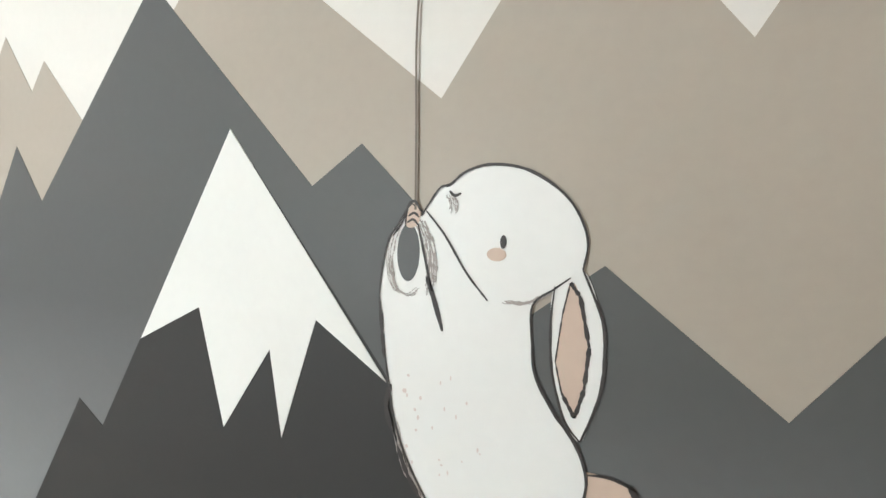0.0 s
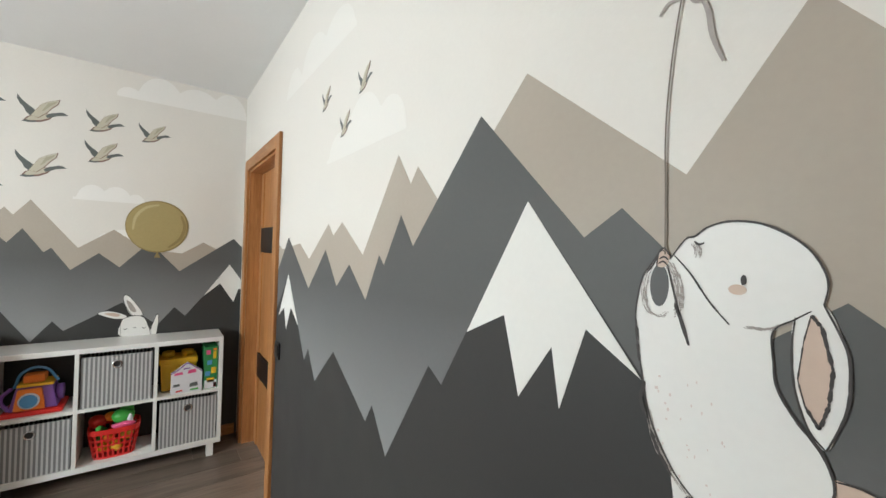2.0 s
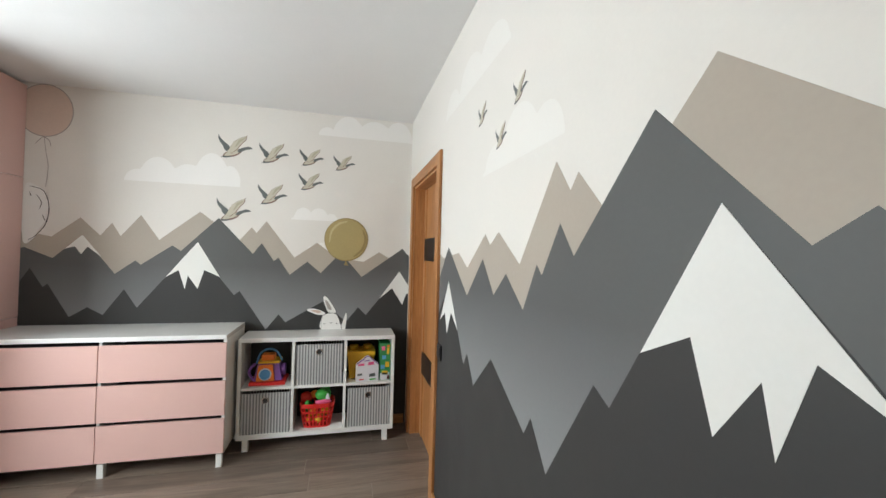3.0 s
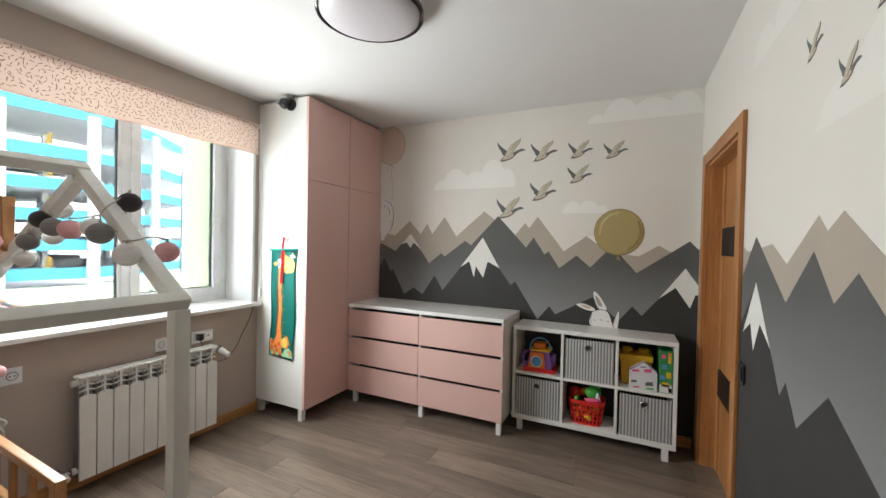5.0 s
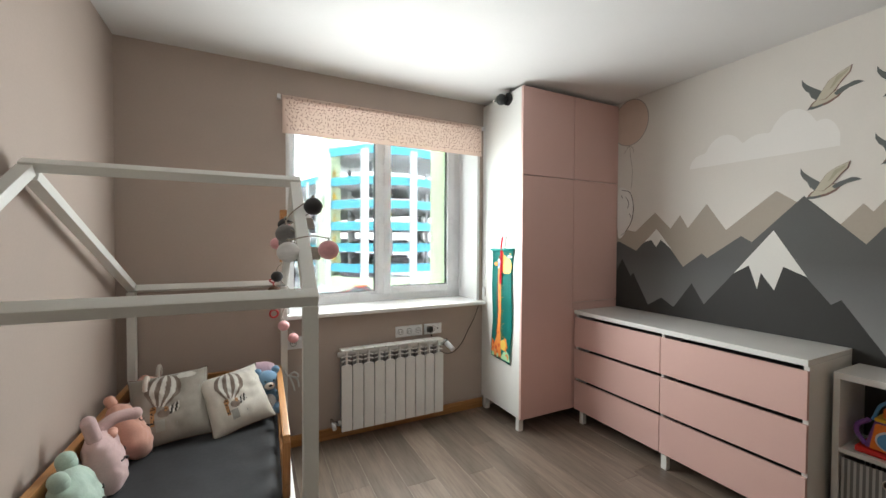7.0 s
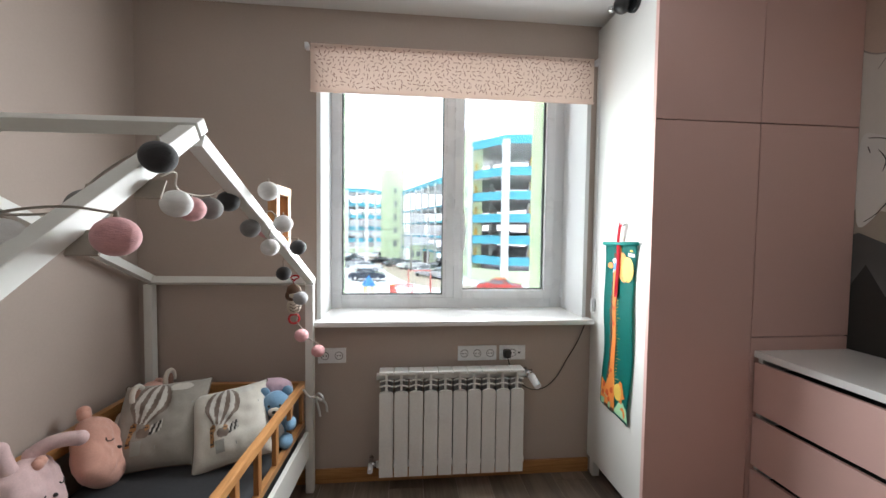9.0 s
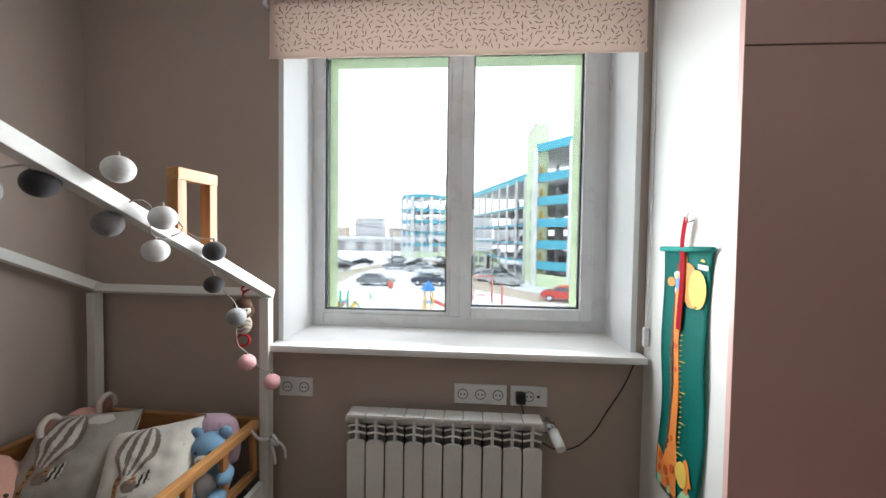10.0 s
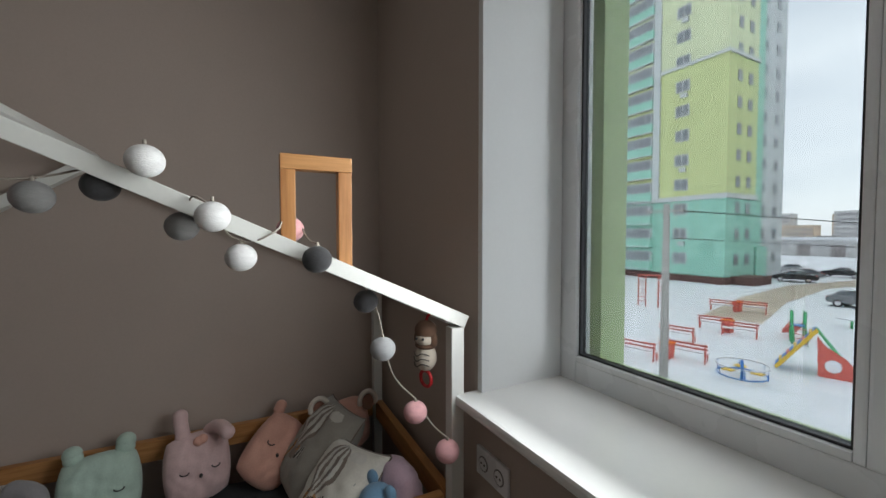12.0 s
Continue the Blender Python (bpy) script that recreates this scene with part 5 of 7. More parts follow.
def cushion(name, c, w, h, d, tilt, turn, material, label, category="cushion", roll=0, print_mat=None, group="", rounder=0.0):
    m = cushion_at(c, w, h, d, tilt, turn, roll)
    ob = thing(name, label, category, c, group=group)
    n = 30
    bm = bmesh.new()
    for side in (-1, 1):
        g = [[bm.verts.new(m @ cushion_point(-1 + 2 * i / n, -1 + 2 * j / n, side, w, h, d, rounder)) for j in range(n + 1)] for i in range(n + 1)]
        for i in range(n):
            for j in range(n):
                f = bm.faces.new((g[i][j], g[i + 1][j], g[i + 1][j + 1], g[i][j + 1]))
                f.smooth = True
    bmesh.ops.remove_doubles(bm, verts=bm.verts[:], dist=0.0015)
    bmesh.ops.recalc_face_normals(bm, faces=bm.faces[:])
    part("cover", bm, material, ob)
    if print_mat:
        k = 84

        def ink(u, v):
            """Which colour is printed at u, v: a striped balloon with animals under it, a cloud and a flag."""
            p, q = (u - 0.16) * 0.98 + (v - 0.40) * 0.20, (v - 0.40) * 0.98 - (u - 0.16) * 0.20
            wide = 0.44 * math.sqrt(max(0.0, 1 - (q / 0.50) ** 2)) if q > -0.12 else 0.43 - (-0.12 - q) * 0.80
            if -0.48 < q < 0.50 and abs(p) < wide:
                return print_mat if int((p / max(wide, 0.05) + 1) * 3.5) % 2 == 0 else "white_print"
            if ((u + 0.42) / 0.26) ** 2 + ((v - 0.74) / 0.11) ** 2 < 1 + 0.5 * noise.noise((u * 9, v * 9, 1)):
                return "white_print"
            if -0.22 < u < 0.02 and -0.34 < v < -0.02 and abs(v + 0.18 + (u + 0.1) * 0.4) < 0.11:
                return "ink_print" if math.sin(u * 62 + v * 14) > -0.1 else "white_print"
            if ((u - 0.40) / 0.07) ** 2 + ((v + 0.12) / 0.10) ** 2 < 1 or (abs(u - 0.42) < 0.045 and -0.55 < v < -0.12) or ((u - 0.10) / 0.05) ** 2 + ((v + 0.16) / 0.07) ** 2 < 1:
                return "orange_dull" if noise.noise((u * 22, v * 22, 3)) > -0.22 else "ink_print"
            if ((u - 0.16) / 0.15) ** 2 + ((v + 0.27) / 0.12) ** 2 < 1:
                return print_mat
            if 0.14 < u < 0.36 and -0.72 < v < -0.42:
                return "basket_print"
            if noise.noise((u * 6, v * 6, 7.7)) > 0.66 and abs(u) < 0.8 and abs(v) < 0.8:
                return "basket_print"
            return None

        inks = {}
        for i in range(k):
            for j in range(k):
                mt = ink(-1 + 2 * (i + 0.5) / k, -1 + 2 * (j + 0.5) / k)
                if mt:
                    q = [m @ (cushion_point(-1 + 2 * (i + a) / k, -1 + 2 * (j + b) / k, 1, w, h, d) + Vector((0, 0.0016, 0))) for a, b in ((0, 0), (1, 0), (1, 1), (0, 1))]
                    bm = inks.setdefault(mt, bmesh.new())
                    bm.faces.new([bm.verts.new(p) for p in q])
        for mt, bm in inks.items():
            tagged(part("balloon_print" if mt == print_mat else "animal_print", bm, mt, ob), kind="stuff")
        edge = [(-1, -1 + k / 8) for k in range(16)] + [(-1 + k / 8, 1) for k in range(16)] + [(1, 1 - k / 8) for k in range(16)] + [(1 - k / 8, -1) for k in range(17)]
        part("piping", cord([m @ cushion_point(u, v, 1, w, h, d) for u, v in edge], 0.0028), print_mat, ob)
    return ob, m


def fabric(name, c):
    MAT[name] = paint(name, c, 0.92, vary=0.10, scale=12, bump=0.6, bump_scale=260, sheen=0.25)
    return name


MAT["orange_dull"] = paint("dull_orange_print", (0.42, 0.22, 0.09), 0.8)
fabric("beige_grey_cotton", (0.33, 0.305, 0.265))
fabric("offwhite_cotton", (0.66, 0.63, 0.56))
fabric("taupe_print", (0.20, 0.155, 0.125))
fabric("inner_ear_brown", (0.26, 0.13, 0.09))
fabric("ink_print", (0.03, 0.027, 0.025))
fabric("basket_print", (0.36, 0.36, 0.33))
fabric("mint_plush", (0.45, 0.58, 0.50))
fabric("pale_pink_plush", (0.66, 0.47, 0.46))
fabric("peach_plush", (0.66, 0.36, 0.28))
fabric("cream_plush", (0.66, 0.60, 0.53))
fabric("white_plush", (0.66, 0.65, 0.64))
fabric("lilac_plush", (0.52, 0.37, 0.44))
fabric("blue_plush", (0.17, 0.31, 0.46))
fabric("grey_plush", (0.30, 0.29, 0.30))
MAT["white_print"] = paint("white_print", (0.62, 0.60, 0.55), 0.85)

cushion("cushion", (-0.53, -2.925, 0.535), 0.36, 0.38, 0.16, 40, 4, "beige_grey_cotton", "beige-grey cushion with a brown striped hot-air balloon print", print_mat="taupe_print", roll=5)
cushion("cushion", (-0.835, -2.92, 0.525), 0.32, 0.35, 0.14, 43, 10, "offwhite_cotton", "off-white cushion with a brown hot-air balloon print and piping", print_mat="taupe_print", roll=11)


def plush(name, c, w, h, d, turn, material, label, ears, face=True, tilt=-16, roll=0, blush=None):
    """A flat animal cushion with ears and a sewn face."""
    ob, m = cushion(name, c, w, h, d, -tilt, turn + 180, material, label, "plush toy", roll=roll, rounder=0.75)
    for mt, pts, r in ears:
        q = [m @ Vector((-p[0] * w, p[1] * d, p[2] * h)) for p in pts]
        bm = cord(q, r)
        for p, k in ((q[0], 1.0), (q[-1], 1.0)):
            add_ball(bm, p, r * k, 16, 10)
        part("ear", bm, mt, ob)
    if face:
        for s in (-1, 1):
            pts = [m @ (cushion_point(s * 0.42 + 0.12 * math.cos(a), 0.02 - 0.07 * math.sin(a), 1, w, h, d) + Vector((0, 0.003, 0))) for a in (0.1, 0.8, 1.57, 2.3, 3.0)]
            part("eye", cord(pts, 0.0022), "decal_ink", ob)
        part("nose", ball(m @ (cushion_point(0, -0.16, 1, w, h, d) + Vector((0, 0.001, 0))), (0.010, 0.006, 0.007), 10, 8), "decal_ink", ob)
    return ob


plush("elephant_cushion", (-0.38, -1.93, 0.470), 0.23, 0.25, 0.15, -72, "white_plush", "white plush elephant cushion with grey trunk against wall rail", [("grey_plush", [(0.30, 0.45, 0.30), (0.42, 0.6, 0.22), (0.5, 0.75, 0.10), (0.5, 0.8, -0.02)], 0.034), ("white_plush", [(-0.5, 0.1, 0.2), (-0.56, 0.15, 0.05)], 0.05)], face=False, tilt=-30)
plush("cat_cushion", (-0.365, -2.21, 0.500), 0.25, 0.27, 0.12, -80, "mint_plush", "mint green plush cat cushion with sleepy embroidered eye", [("mint_plush", [(-0.28, 0, 0.46), (-0.29, 0, 0.52)], 0.028), ("mint_plush", [(0.28, 0, 0.46), (0.29, 0, 0.53)], 0.030)], tilt=-16)
plush("rabbit_cushion", (-0.365, -2.50, 0.505), 0.24, 0.27, 0.12, -78, "pale_pink_plush", "pale pink plush rabbit cushion with long floppy ears", [("pale_pink_plush", [(-0.18, 0, 0.45), (-0.19, 0, 0.55), (-0.2, 0, 0.65), (-0.2, 0, 0.73)], 0.026), ("pale_pink_plush", [(0.2, 0.1, 0.45), (0.27, 0.45, 0.5), (0.32, 0.8, 0.48), (0.35, 1.1, 0.43)], 0.026), ("peach_plush", [(-0.0, 0.4, 0.36), (0.06, 0.42, 0.38)], 0.018)], tilt=-14)
plush("fox_cushion", (-0.385, -2.77, 0.505), 0.23, 0.30, 0.13, -72, "peach_plush", "peach plush fox cushion with a cream muzzle", [("peach_plush", [(-0.36, 0, 0.44), (-0.38, 0, 0.5)], 0.024), ("cream_plush", [(0.38, 0.1, 0.42), (0.44, 0.2, 0.5), (0.43, 0.3, 0.57)], 0.024)], tilt=-24, roll=-50)
deer = plush("deer_cushion", (-0.43, -3.05, 0.56), 0.27, 0.24, 0.13, -58, "peach_plush", "peach plush deer cushion with cream looped ears in the corner", [("peach_plush", [(0.36, 0.1, 0.16), (0.48, 0.2, 0.22), (0.56, 0.25, 0.24)], 0.026)], face=False, tilt=-14)
for y, x in ((-2.945, -0.42), (-3.15, -0.44)):
    ring = [(x, y + 0.036 * math.cos(a), 0.655 + 0.045 * math.sin(a)) for a in (-0.3, 0.3, 0.9, 1.57, 2.2, 2.85, 3.4)]
    e_ = part("ear", cord(ring, 0.011), "cream_plush", deer)
    part("inner_ear", ball((x, y, 0.652), (0.010, 0.028, 0.036), 16, 12), "inner_ear_brown", e_)
plush("round_cushion", (-0.96, -3.10, 0.56), 0.20, 0.24, 0.11, 4, "lilac_plush", "lilac plush cushion behind the off-white cushion", [], face=False, tilt=-10)
bear = thing("teddy_bear", "light blue plush teddy bear sitting beside the guard rail", "plush toy", (-1.035, -2.980, 0.44))
part("body", ball((-1.040, -2.980, 0.475), (0.055, 0.055, 0.065)), "blue_plush", bear)
part("head", ball((-1.035, -2.970, 0.573), (0.054, 0.05, 0.05)), "blue_plush", bear)
for s in (-1, 1):
    part("ear", ball((-1.035 + s * 0.042, -2.980, 0.618), (0.020, 0.013, 0.020)), "blue_plush", bear)
    part("arm", ball((-1.035 + s * 0.055, -2.945, 0.50), (0.022, 0.04, 0.022)), "blue_plush", bear)
    part("leg", ball((-1.035 + s * 0.04, -2.915, 0.448), (0.026, 0.045, 0.026)), "blue_plush", bear)
    part("eye", ball((-1.035 + s * 0.02, -2.924, 0.585), 0.0045), "black", bear)
part("muzzle", ball((-1.035, -2.925, 0.562), (0.024, 0.018, 0.018)), "cream_plush", bear)
part("nose", ball((-1.035, -2.906, 0.568), (0.009, 0.006, 0.006)), "black", bear)
part("belly", ball((-1.035, -2.935, 0.475), (0.034, 0.016, 0.042)), "white_plush", bear)
bear.matrix_world = Matrix.Translation((-0.995, -3.02, 0.365)) @ Matrix.Rotation(radians(12), 4, "Z") @ Matrix.Scale(1.22, 4) @ Matrix.Translation((1.035, 2.98, -0.40)) @ bear.matrix_world


# Things in the cube shelf
MAT["stripes"] = paint("grey_white_striped_cloth", (0.5, 0.5, 0.5), 0.85)
nt = MAT["stripes"].node_tree
tcn, sep, mul_, sn, rmp = (nt.nodes.new(k) for k in ("ShaderNodeTexCoord", "ShaderNodeSeparateXYZ", "ShaderNodeMath", "ShaderNodeMath", "ShaderNodeValToRGB"))
mul_.operation, sn.operation = "MULTIPLY", "SINE"
mul_.inputs[1].default_value = 6.2832 / 0.0205
nt.links.new(tcn.outputs["Object"], sep.inputs[0])
nt.links.new(sep.outputs["Y"], mul_.inputs[0])
nt.links.new(mul_.outputs[0], sn.inputs[0])
nt.links.new(sn.outputs[0], rmp.inputs[0])
rmp.color_ramp.elements[0].position, rmp.color_ramp.elements[0].color = 0.0, (0.20, 0.20, 0.205, 1)
rmp.color_ramp.elements[1].position, rmp.color_ramp.elements[1].color = 0.22, (0.52, 0.52, 0.51, 1)
nt.links.new(rmp.outputs[0], nt.nodes["Principled BSDF"].inputs["Base Color"])


def fabric_box(y0, y1, z0, z1, label):
    b_ = thing("storage_box", label, "storage box", (-3.54, (y0 + y1) / 2, z0), group="striped storage boxes")
    xf, xk, t = -3.412, -3.675, 0.005
    f_ = part("front", box(xf - t, xf, y0, y1, z0, z1, 0.002), "stripes", b_)
    part("back", box(xk, xk + t, y0, y1, z0, z1, 0.002), "stripes", b_)
    part("side", box(xk + t, xf - t, y0, y0 + t, z0, z1, 0.001), "stripes", b_)
    part("side", box(xk + t, xf - t, y1 - t, y1, z0, z1, 0.001), "stripes", b_)
    part("bottom", box(xk + t, xf - t, y0 + t, y1 - t, z0, z0 + t, 0), "stripes", b_)
    yc, zc = (y0 + y1) / 2 - 0.005, z1 - 0.055
    bm = bmesh.new()
    for i in range(20):
        a0, a1 = 6.2832 * i / 20, 6.2832 * (i + 1) / 20
        add_tube(bm, (xf + 0.002, yc + 0.021 * math.cos(a0), zc + 0.021 * math.sin(a0)), (xf + 0.002, yc + 0.021 * math.cos(a1), zc + 0.021 * math.sin(a1)), 0.0045, None, 8, False)
    part("grommet", bm, "steel", f_, "steel ring")
    # dark disc on the cloth for the shade inside the ring
    part("hole", tube((xf - 0.001, yc, zc), (xf + 0.001, yc, zc), 0.019, None, 20), "gap", f_)


fabric_box(-0.872, -0.535, 0.457, 0.755, "grey and white striped fabric box in top middle cube")
fabric_box(-1.232, -0.905, 0.119, 0.412, "grey and white striped fabric box in low cube")
fabric_box(-0.492, -0.175, 0.119, 0.412, "grey and white striped fabric box in low cube")


def flat_colour(name, c, rough=0.4):
    MAT[name] = paint(name, c, rough, vary=0.04)
    return name


flat_colour("toy_red", (0.62, 0.02, 0.015))
flat_colour("toy_orange", (0.80, 0.20, 0.02))
flat_colour("toy_yellow", (0.72, 0.42, 0.02))
flat_colour("toy_purple", (0.20, 0.08, 0.33))
flat_colour("toy_green", (0.06, 0.36, 0.05))
flat_colour("toy_blue", (0.10, 0.30, 0.55))
flat_colour("toy_pink", (0.72, 0.10, 0.25))
flat_colour("box_green", (0.04, 0.23, 0.07))
flat_colour("box_white", (0.68, 0.68, 0.70))


def taper(x0, x1, y0, y1, z0, z1, k, bevel=0.012):
    """A box that narrows towards its top by k."""
    bm = box(x0, x1, y0, y1, z0, z1, bevel)
    cx, cy = (x0 + x1) / 2, (y0 + y1) / 2
    for v in bm.verts:
        f = 1 - k * (v.co.z - z0) / (z1 - z0)
        v.co.x, v.co.y = cx + (v.co.x - cx) * f, cy + (v.co.y - cy) * f
    return bm


toy = thing("activity_toy", "colourful plastic activity cube with red base and handle", "toy", (-3.54, -1.07, 0.456))
part("base", box(-3.64, -3.43, -1.195, -0.945, 0.457, 0.485, 0.012), "toy_red", toy)
part("housing", taper(-3.62, -3.45, -1.17, -0.97, 0.485, 0.615, 0.28), "toy_purple", toy)
part("front_panel", taper(-3.47, -3.438, -1.15, -1.02, 0.487, 0.605, 0.25), "toy_orange", toy)
part("dial", tube((-3.445, -1.085, 0.54), (-3.428, -1.085, 0.54), 0.036, None, 28), "toy_blue", toy)
part("dial_ring", tube((-3.446, -1.085, 0.54), (-3.434, -1.085, 0.54), 0.044, None, 28), "box_white", toy)
part("lid", box(-3.60, -3.46, -1.14, -0.99, 0.612, 0.628, 0.006), "toy_yellow", toy)
part("roof", box(-3.57, -3.48, -1.12, -1.03, 0.628, 0.672, 0.012), "toy_orange", toy)
part("handle", cord([(-3.52, -1.16, 0.60), (-3.52, -1.12, 0.69), (-3.52, -1.04, 0.70), (-3.52, -0.98, 0.62)], 0.007), "toy_blue", toy)
part("side_gear", tube((-3.53, -0.985, 0.55), (-3.53, -0.955, 0.55), 0.045, None, 14), "toy_purple", toy)
part("side_arch", cord([(-3.47, -1.17, 0.49), (-3.47, -1.20, 0.56), (-3.48, -1.16, 0.61)], 0.010), "toy_purple", toy)

tub = thing("toy_box", "yellow plastic building-block tub with studded lid", "toy box", (-3.57, -0.40, 0.456))
part("body", taper(-3.66, -3.50, -0.485, -0.30, 0.457, 0.64, -0.12), "toy_yellow", tub)
part("lid", box(-3.675, -3.485, -0.502, -0.285, 0.635, 0.672, 0.008), "toy_yellow", tub)
for y in (-0.45, -0.34):
    part("stud", tube((-3.58, y, 0.67), (-3.58, y, 0.705), 0.036, None, 24), "toy_yellow", tub)
book = thing("house_box", "white house-shaped cardboard toy box with small pictures", "toy box", (-3.45, -0.35, 0.456))
part("body", sheet([(-0.435, 0.457), (-0.262, 0.457), (-0.262, 0.585), (-0.345, 0.648), (-0.435, 0.585)], lambda u, v, d: Vector((-3.47 + d, u, v)), 0.0, 0.05), "box_white", book)
for y0, z0, w_, h_, c in ((-0.42, 0.575, 0.05, 0.02, "toy_pink"), (-0.345, 0.58, 0.05, 0.028, "toy_pink"), (-0.425, 0.50, 0.04, 0.02, "goose_dark"), (-0.335, 0.49, 0.05, 0.03, "goose_dark"), (-0.33, 0.465, 0.05, 0.014, "toy_green"), (-0.41, 0.465, 0.04, 0.012, "toy_red"), (-0.37, 0.61, 0.04, 0.01, "toy_purple")):
    part("picture", sheet([(y0, z0), (y0 + w_, z0 + 0.004), (y0 + w_ * 0.9, z0 + h_), (y0 + 0.004, z0 + h_ * 0.8)], lambda u, v, d: Vector((-3.4198 + d, u, v)), 0.0, 0.0012), c, book)
part("roof_line", stroke([(-0.435, 0.587), (-0.39, 0.6185), (-0.345, 0.649), (-0.30, 0.617), (-0.262, 0.586)], lambda u, v, d: Vector((-3.4198 + d, u, v)), 0.002, 0.006, False), "toy_purple", book)
gb = thing("game_box", "tall green cardboard game box with yellow and white pictures", "toy box", (-3.5, -0.22, 0.456))
part("carton", box(-3.66, -3.425, -0.252, -0.172, 0.457, 0.74, 0.002), "box_green", gb)
for y0, z0, w_, h_, c in ((-0.248, 0.46, 0.072, 0.055, "box_white"), (-0.235, 0.50, 0.045, 0.03, "toy_yellow"), (-0.195, 0.465, 0.018, 0.03, "toy_red"), (-0.245, 0.545, 0.03, 0.03, "toy_blue"), (-0.21, 0.56, 0.03, 0.04, "toy_yellow"), (-0.235, 0.62, 0.03, 0.03, "toy_blue"), (-0.20, 0.66, 0.018, 0.05, "toy_yellow"), (-0.24, 0.69, 0.025, 0.03, "toy_pink"), (-0.2, 0.715, 0.02, 0.016, "toy_orange")):
    part("picture", box(-3.4252, -3.4238, y0, y0 + w_, z0, z0 + h_, 0), c, gb)

basket = thing("toy_basket", "red plastic lattice basket heaped with small toys", "basket", (-3.53, -0.71, 0.118))
RYC, RXC = -0.715, -3.53


def ring_point(a, z):
    k = 0.78 + 0.22 * (z - 0.12) / 0.17
    n_ = 4
    c, s = math.cos(a), math.sin(a)
    rr = 1 / (abs(c) ** n_ + abs(s) ** n_) ** (1 / n_)
    return Vector((RXC + 0.098 * k * rr * c, RYC + 0.125 * k * rr * s, z))


for z, h_ in ((0.124, 0.012), (0.165, 0.008), (0.20, 0.008), (0.235, 0.010), (0.285, 0.030)):
    bm = bmesh.new()
    for i in range(40):
        a0, a1 = 6.2832 * i / 40, 6.2832 * (i + 1) / 40
        add_bar(bm, ring_point(a0, z), ring_point(a1, z), h_, 0.006, (0, 0, 1), 0)
    part("rim" if z > 0.28 else "band", bm, "toy_red", basket)
for i in range(28):
    a = 6.2832 * i / 28
    part("rib", bar(ring_point(a, 0.12), ring_point(a, 0.285), 0.010, 0.004, (0, 1, 0), 0), "toy_red", basket)
part("floor", box(RXC - 0.07, RXC + 0.07, RYC - 0.09, RYC + 0.09, 0.119, 0.124, 0), "toy_red", basket)
rr_ = random.Random(8)
for c, p, r in (("toy_green", (-3.51, -0.675, 0.345), (0.05, 0.06, 0.045)), ("toy_green", (-3.55, -0.66, 0.37), (0.04, 0.035, 0.04)), ("toy_red", (-3.54, -0.80, 0.325), (0.05, 0.045, 0.04)), ("toy_pink", (-3.46, -0.67, 0.305), (0.02, 0.06, 0.018)), ("toy_green", (-3.455, -0.785, 0.305), 0.018),
                ("box_white", (-3.47, -0.64, 0.33), (0.012, 0.015, 0.035)), ("toy_orange", (-3.55, -0.74, 0.34), 0.03), ("toy_yellow", (-3.47, -0.70, 0.18), 0.032), ("toy_yellow", (-3.5, -0.77, 0.175), 0.03), ("toy_orange", (-3.48, -0.74, 0.23), 0.03), ("toy_yellow", (-3.53, -0.66, 0.22), 0.04), ("toy_green", (-3.55, -0.78, 0.24), 0.04)):
    bm = ball(p, r, 14, 10)
    for v in bm.verts:
        v.co += 0.006 * noise.noise_vector(v.co * 30)
    solid("small_toy", bm, c, "small bright plastic toy heaped in the red basket", "toy", "toys in the basket")


# Outside: a snowy yard two storeys below, with parking garages, a tower block and a playground
GZ = -4.5
MAT["snow"] = paint("trodden_snow", (0.80, 0.81, 0.83), 0.9, vary=0.07, scale=0.12, bump=0.12, bump_scale=2.0, spec=0.1)
MAT["slush"] = paint("brown_slush", (0.52, 0.44, 0.35), 0.8, vary=0.25, scale=0.5, spec=0.2)
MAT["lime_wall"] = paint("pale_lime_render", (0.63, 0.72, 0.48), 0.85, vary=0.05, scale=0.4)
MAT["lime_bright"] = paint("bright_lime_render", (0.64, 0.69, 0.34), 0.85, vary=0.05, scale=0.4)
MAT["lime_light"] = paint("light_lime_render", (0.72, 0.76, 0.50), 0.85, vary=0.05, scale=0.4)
MAT["mint_wall"] = paint("mint_green_render", (0.36, 0.64, 0.52), 0.85, vary=0.05, scale=0.4)
MAT["teal_band"] = paint("teal_blue_parapet", (0.10, 0.41, 0.52), 0.6, vary=0.06, scale=0.6)
MAT["concrete"] = paint("pale_concrete", (0.70, 0.69, 0.68), 0.85, vary=0.08, scale=0.5)
# two darker greys with the shade inside the decks put into their colour
MAT["concrete_dark"] = paint("shade_dark_concrete", (0.38, 0.37, 0.37), 0.9, vary=0.10, scale=0.4)
MAT["deck_shadow"] = paint("deck_interior_shade", (0.15, 0.145, 0.14), 0.95, vary=0.5, scale=0.35)
MAT["facade_grey"] = paint("pale_grey_panel", (0.62, 0.64, 0.64), 0.85, vary=0.05, scale=0.3)
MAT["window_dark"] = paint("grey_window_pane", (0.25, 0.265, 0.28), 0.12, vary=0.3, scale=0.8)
MAT["plinth"] = paint("brown_plinth", (0.14, 0.08, 0.07), 0.9)
# far surfaces paled in colour in place of haze in the air
MAT["far_wall"] = paint("haze_paled_far_wall", (0.60, 0.59, 0.58), 0.95, vary=0.1, scale=0.05)
MAT["far_warm"] = paint("haze_paled_beige_wall", (0.62, 0.50, 0.38), 0.95, vary=0.1, scale=0.05)
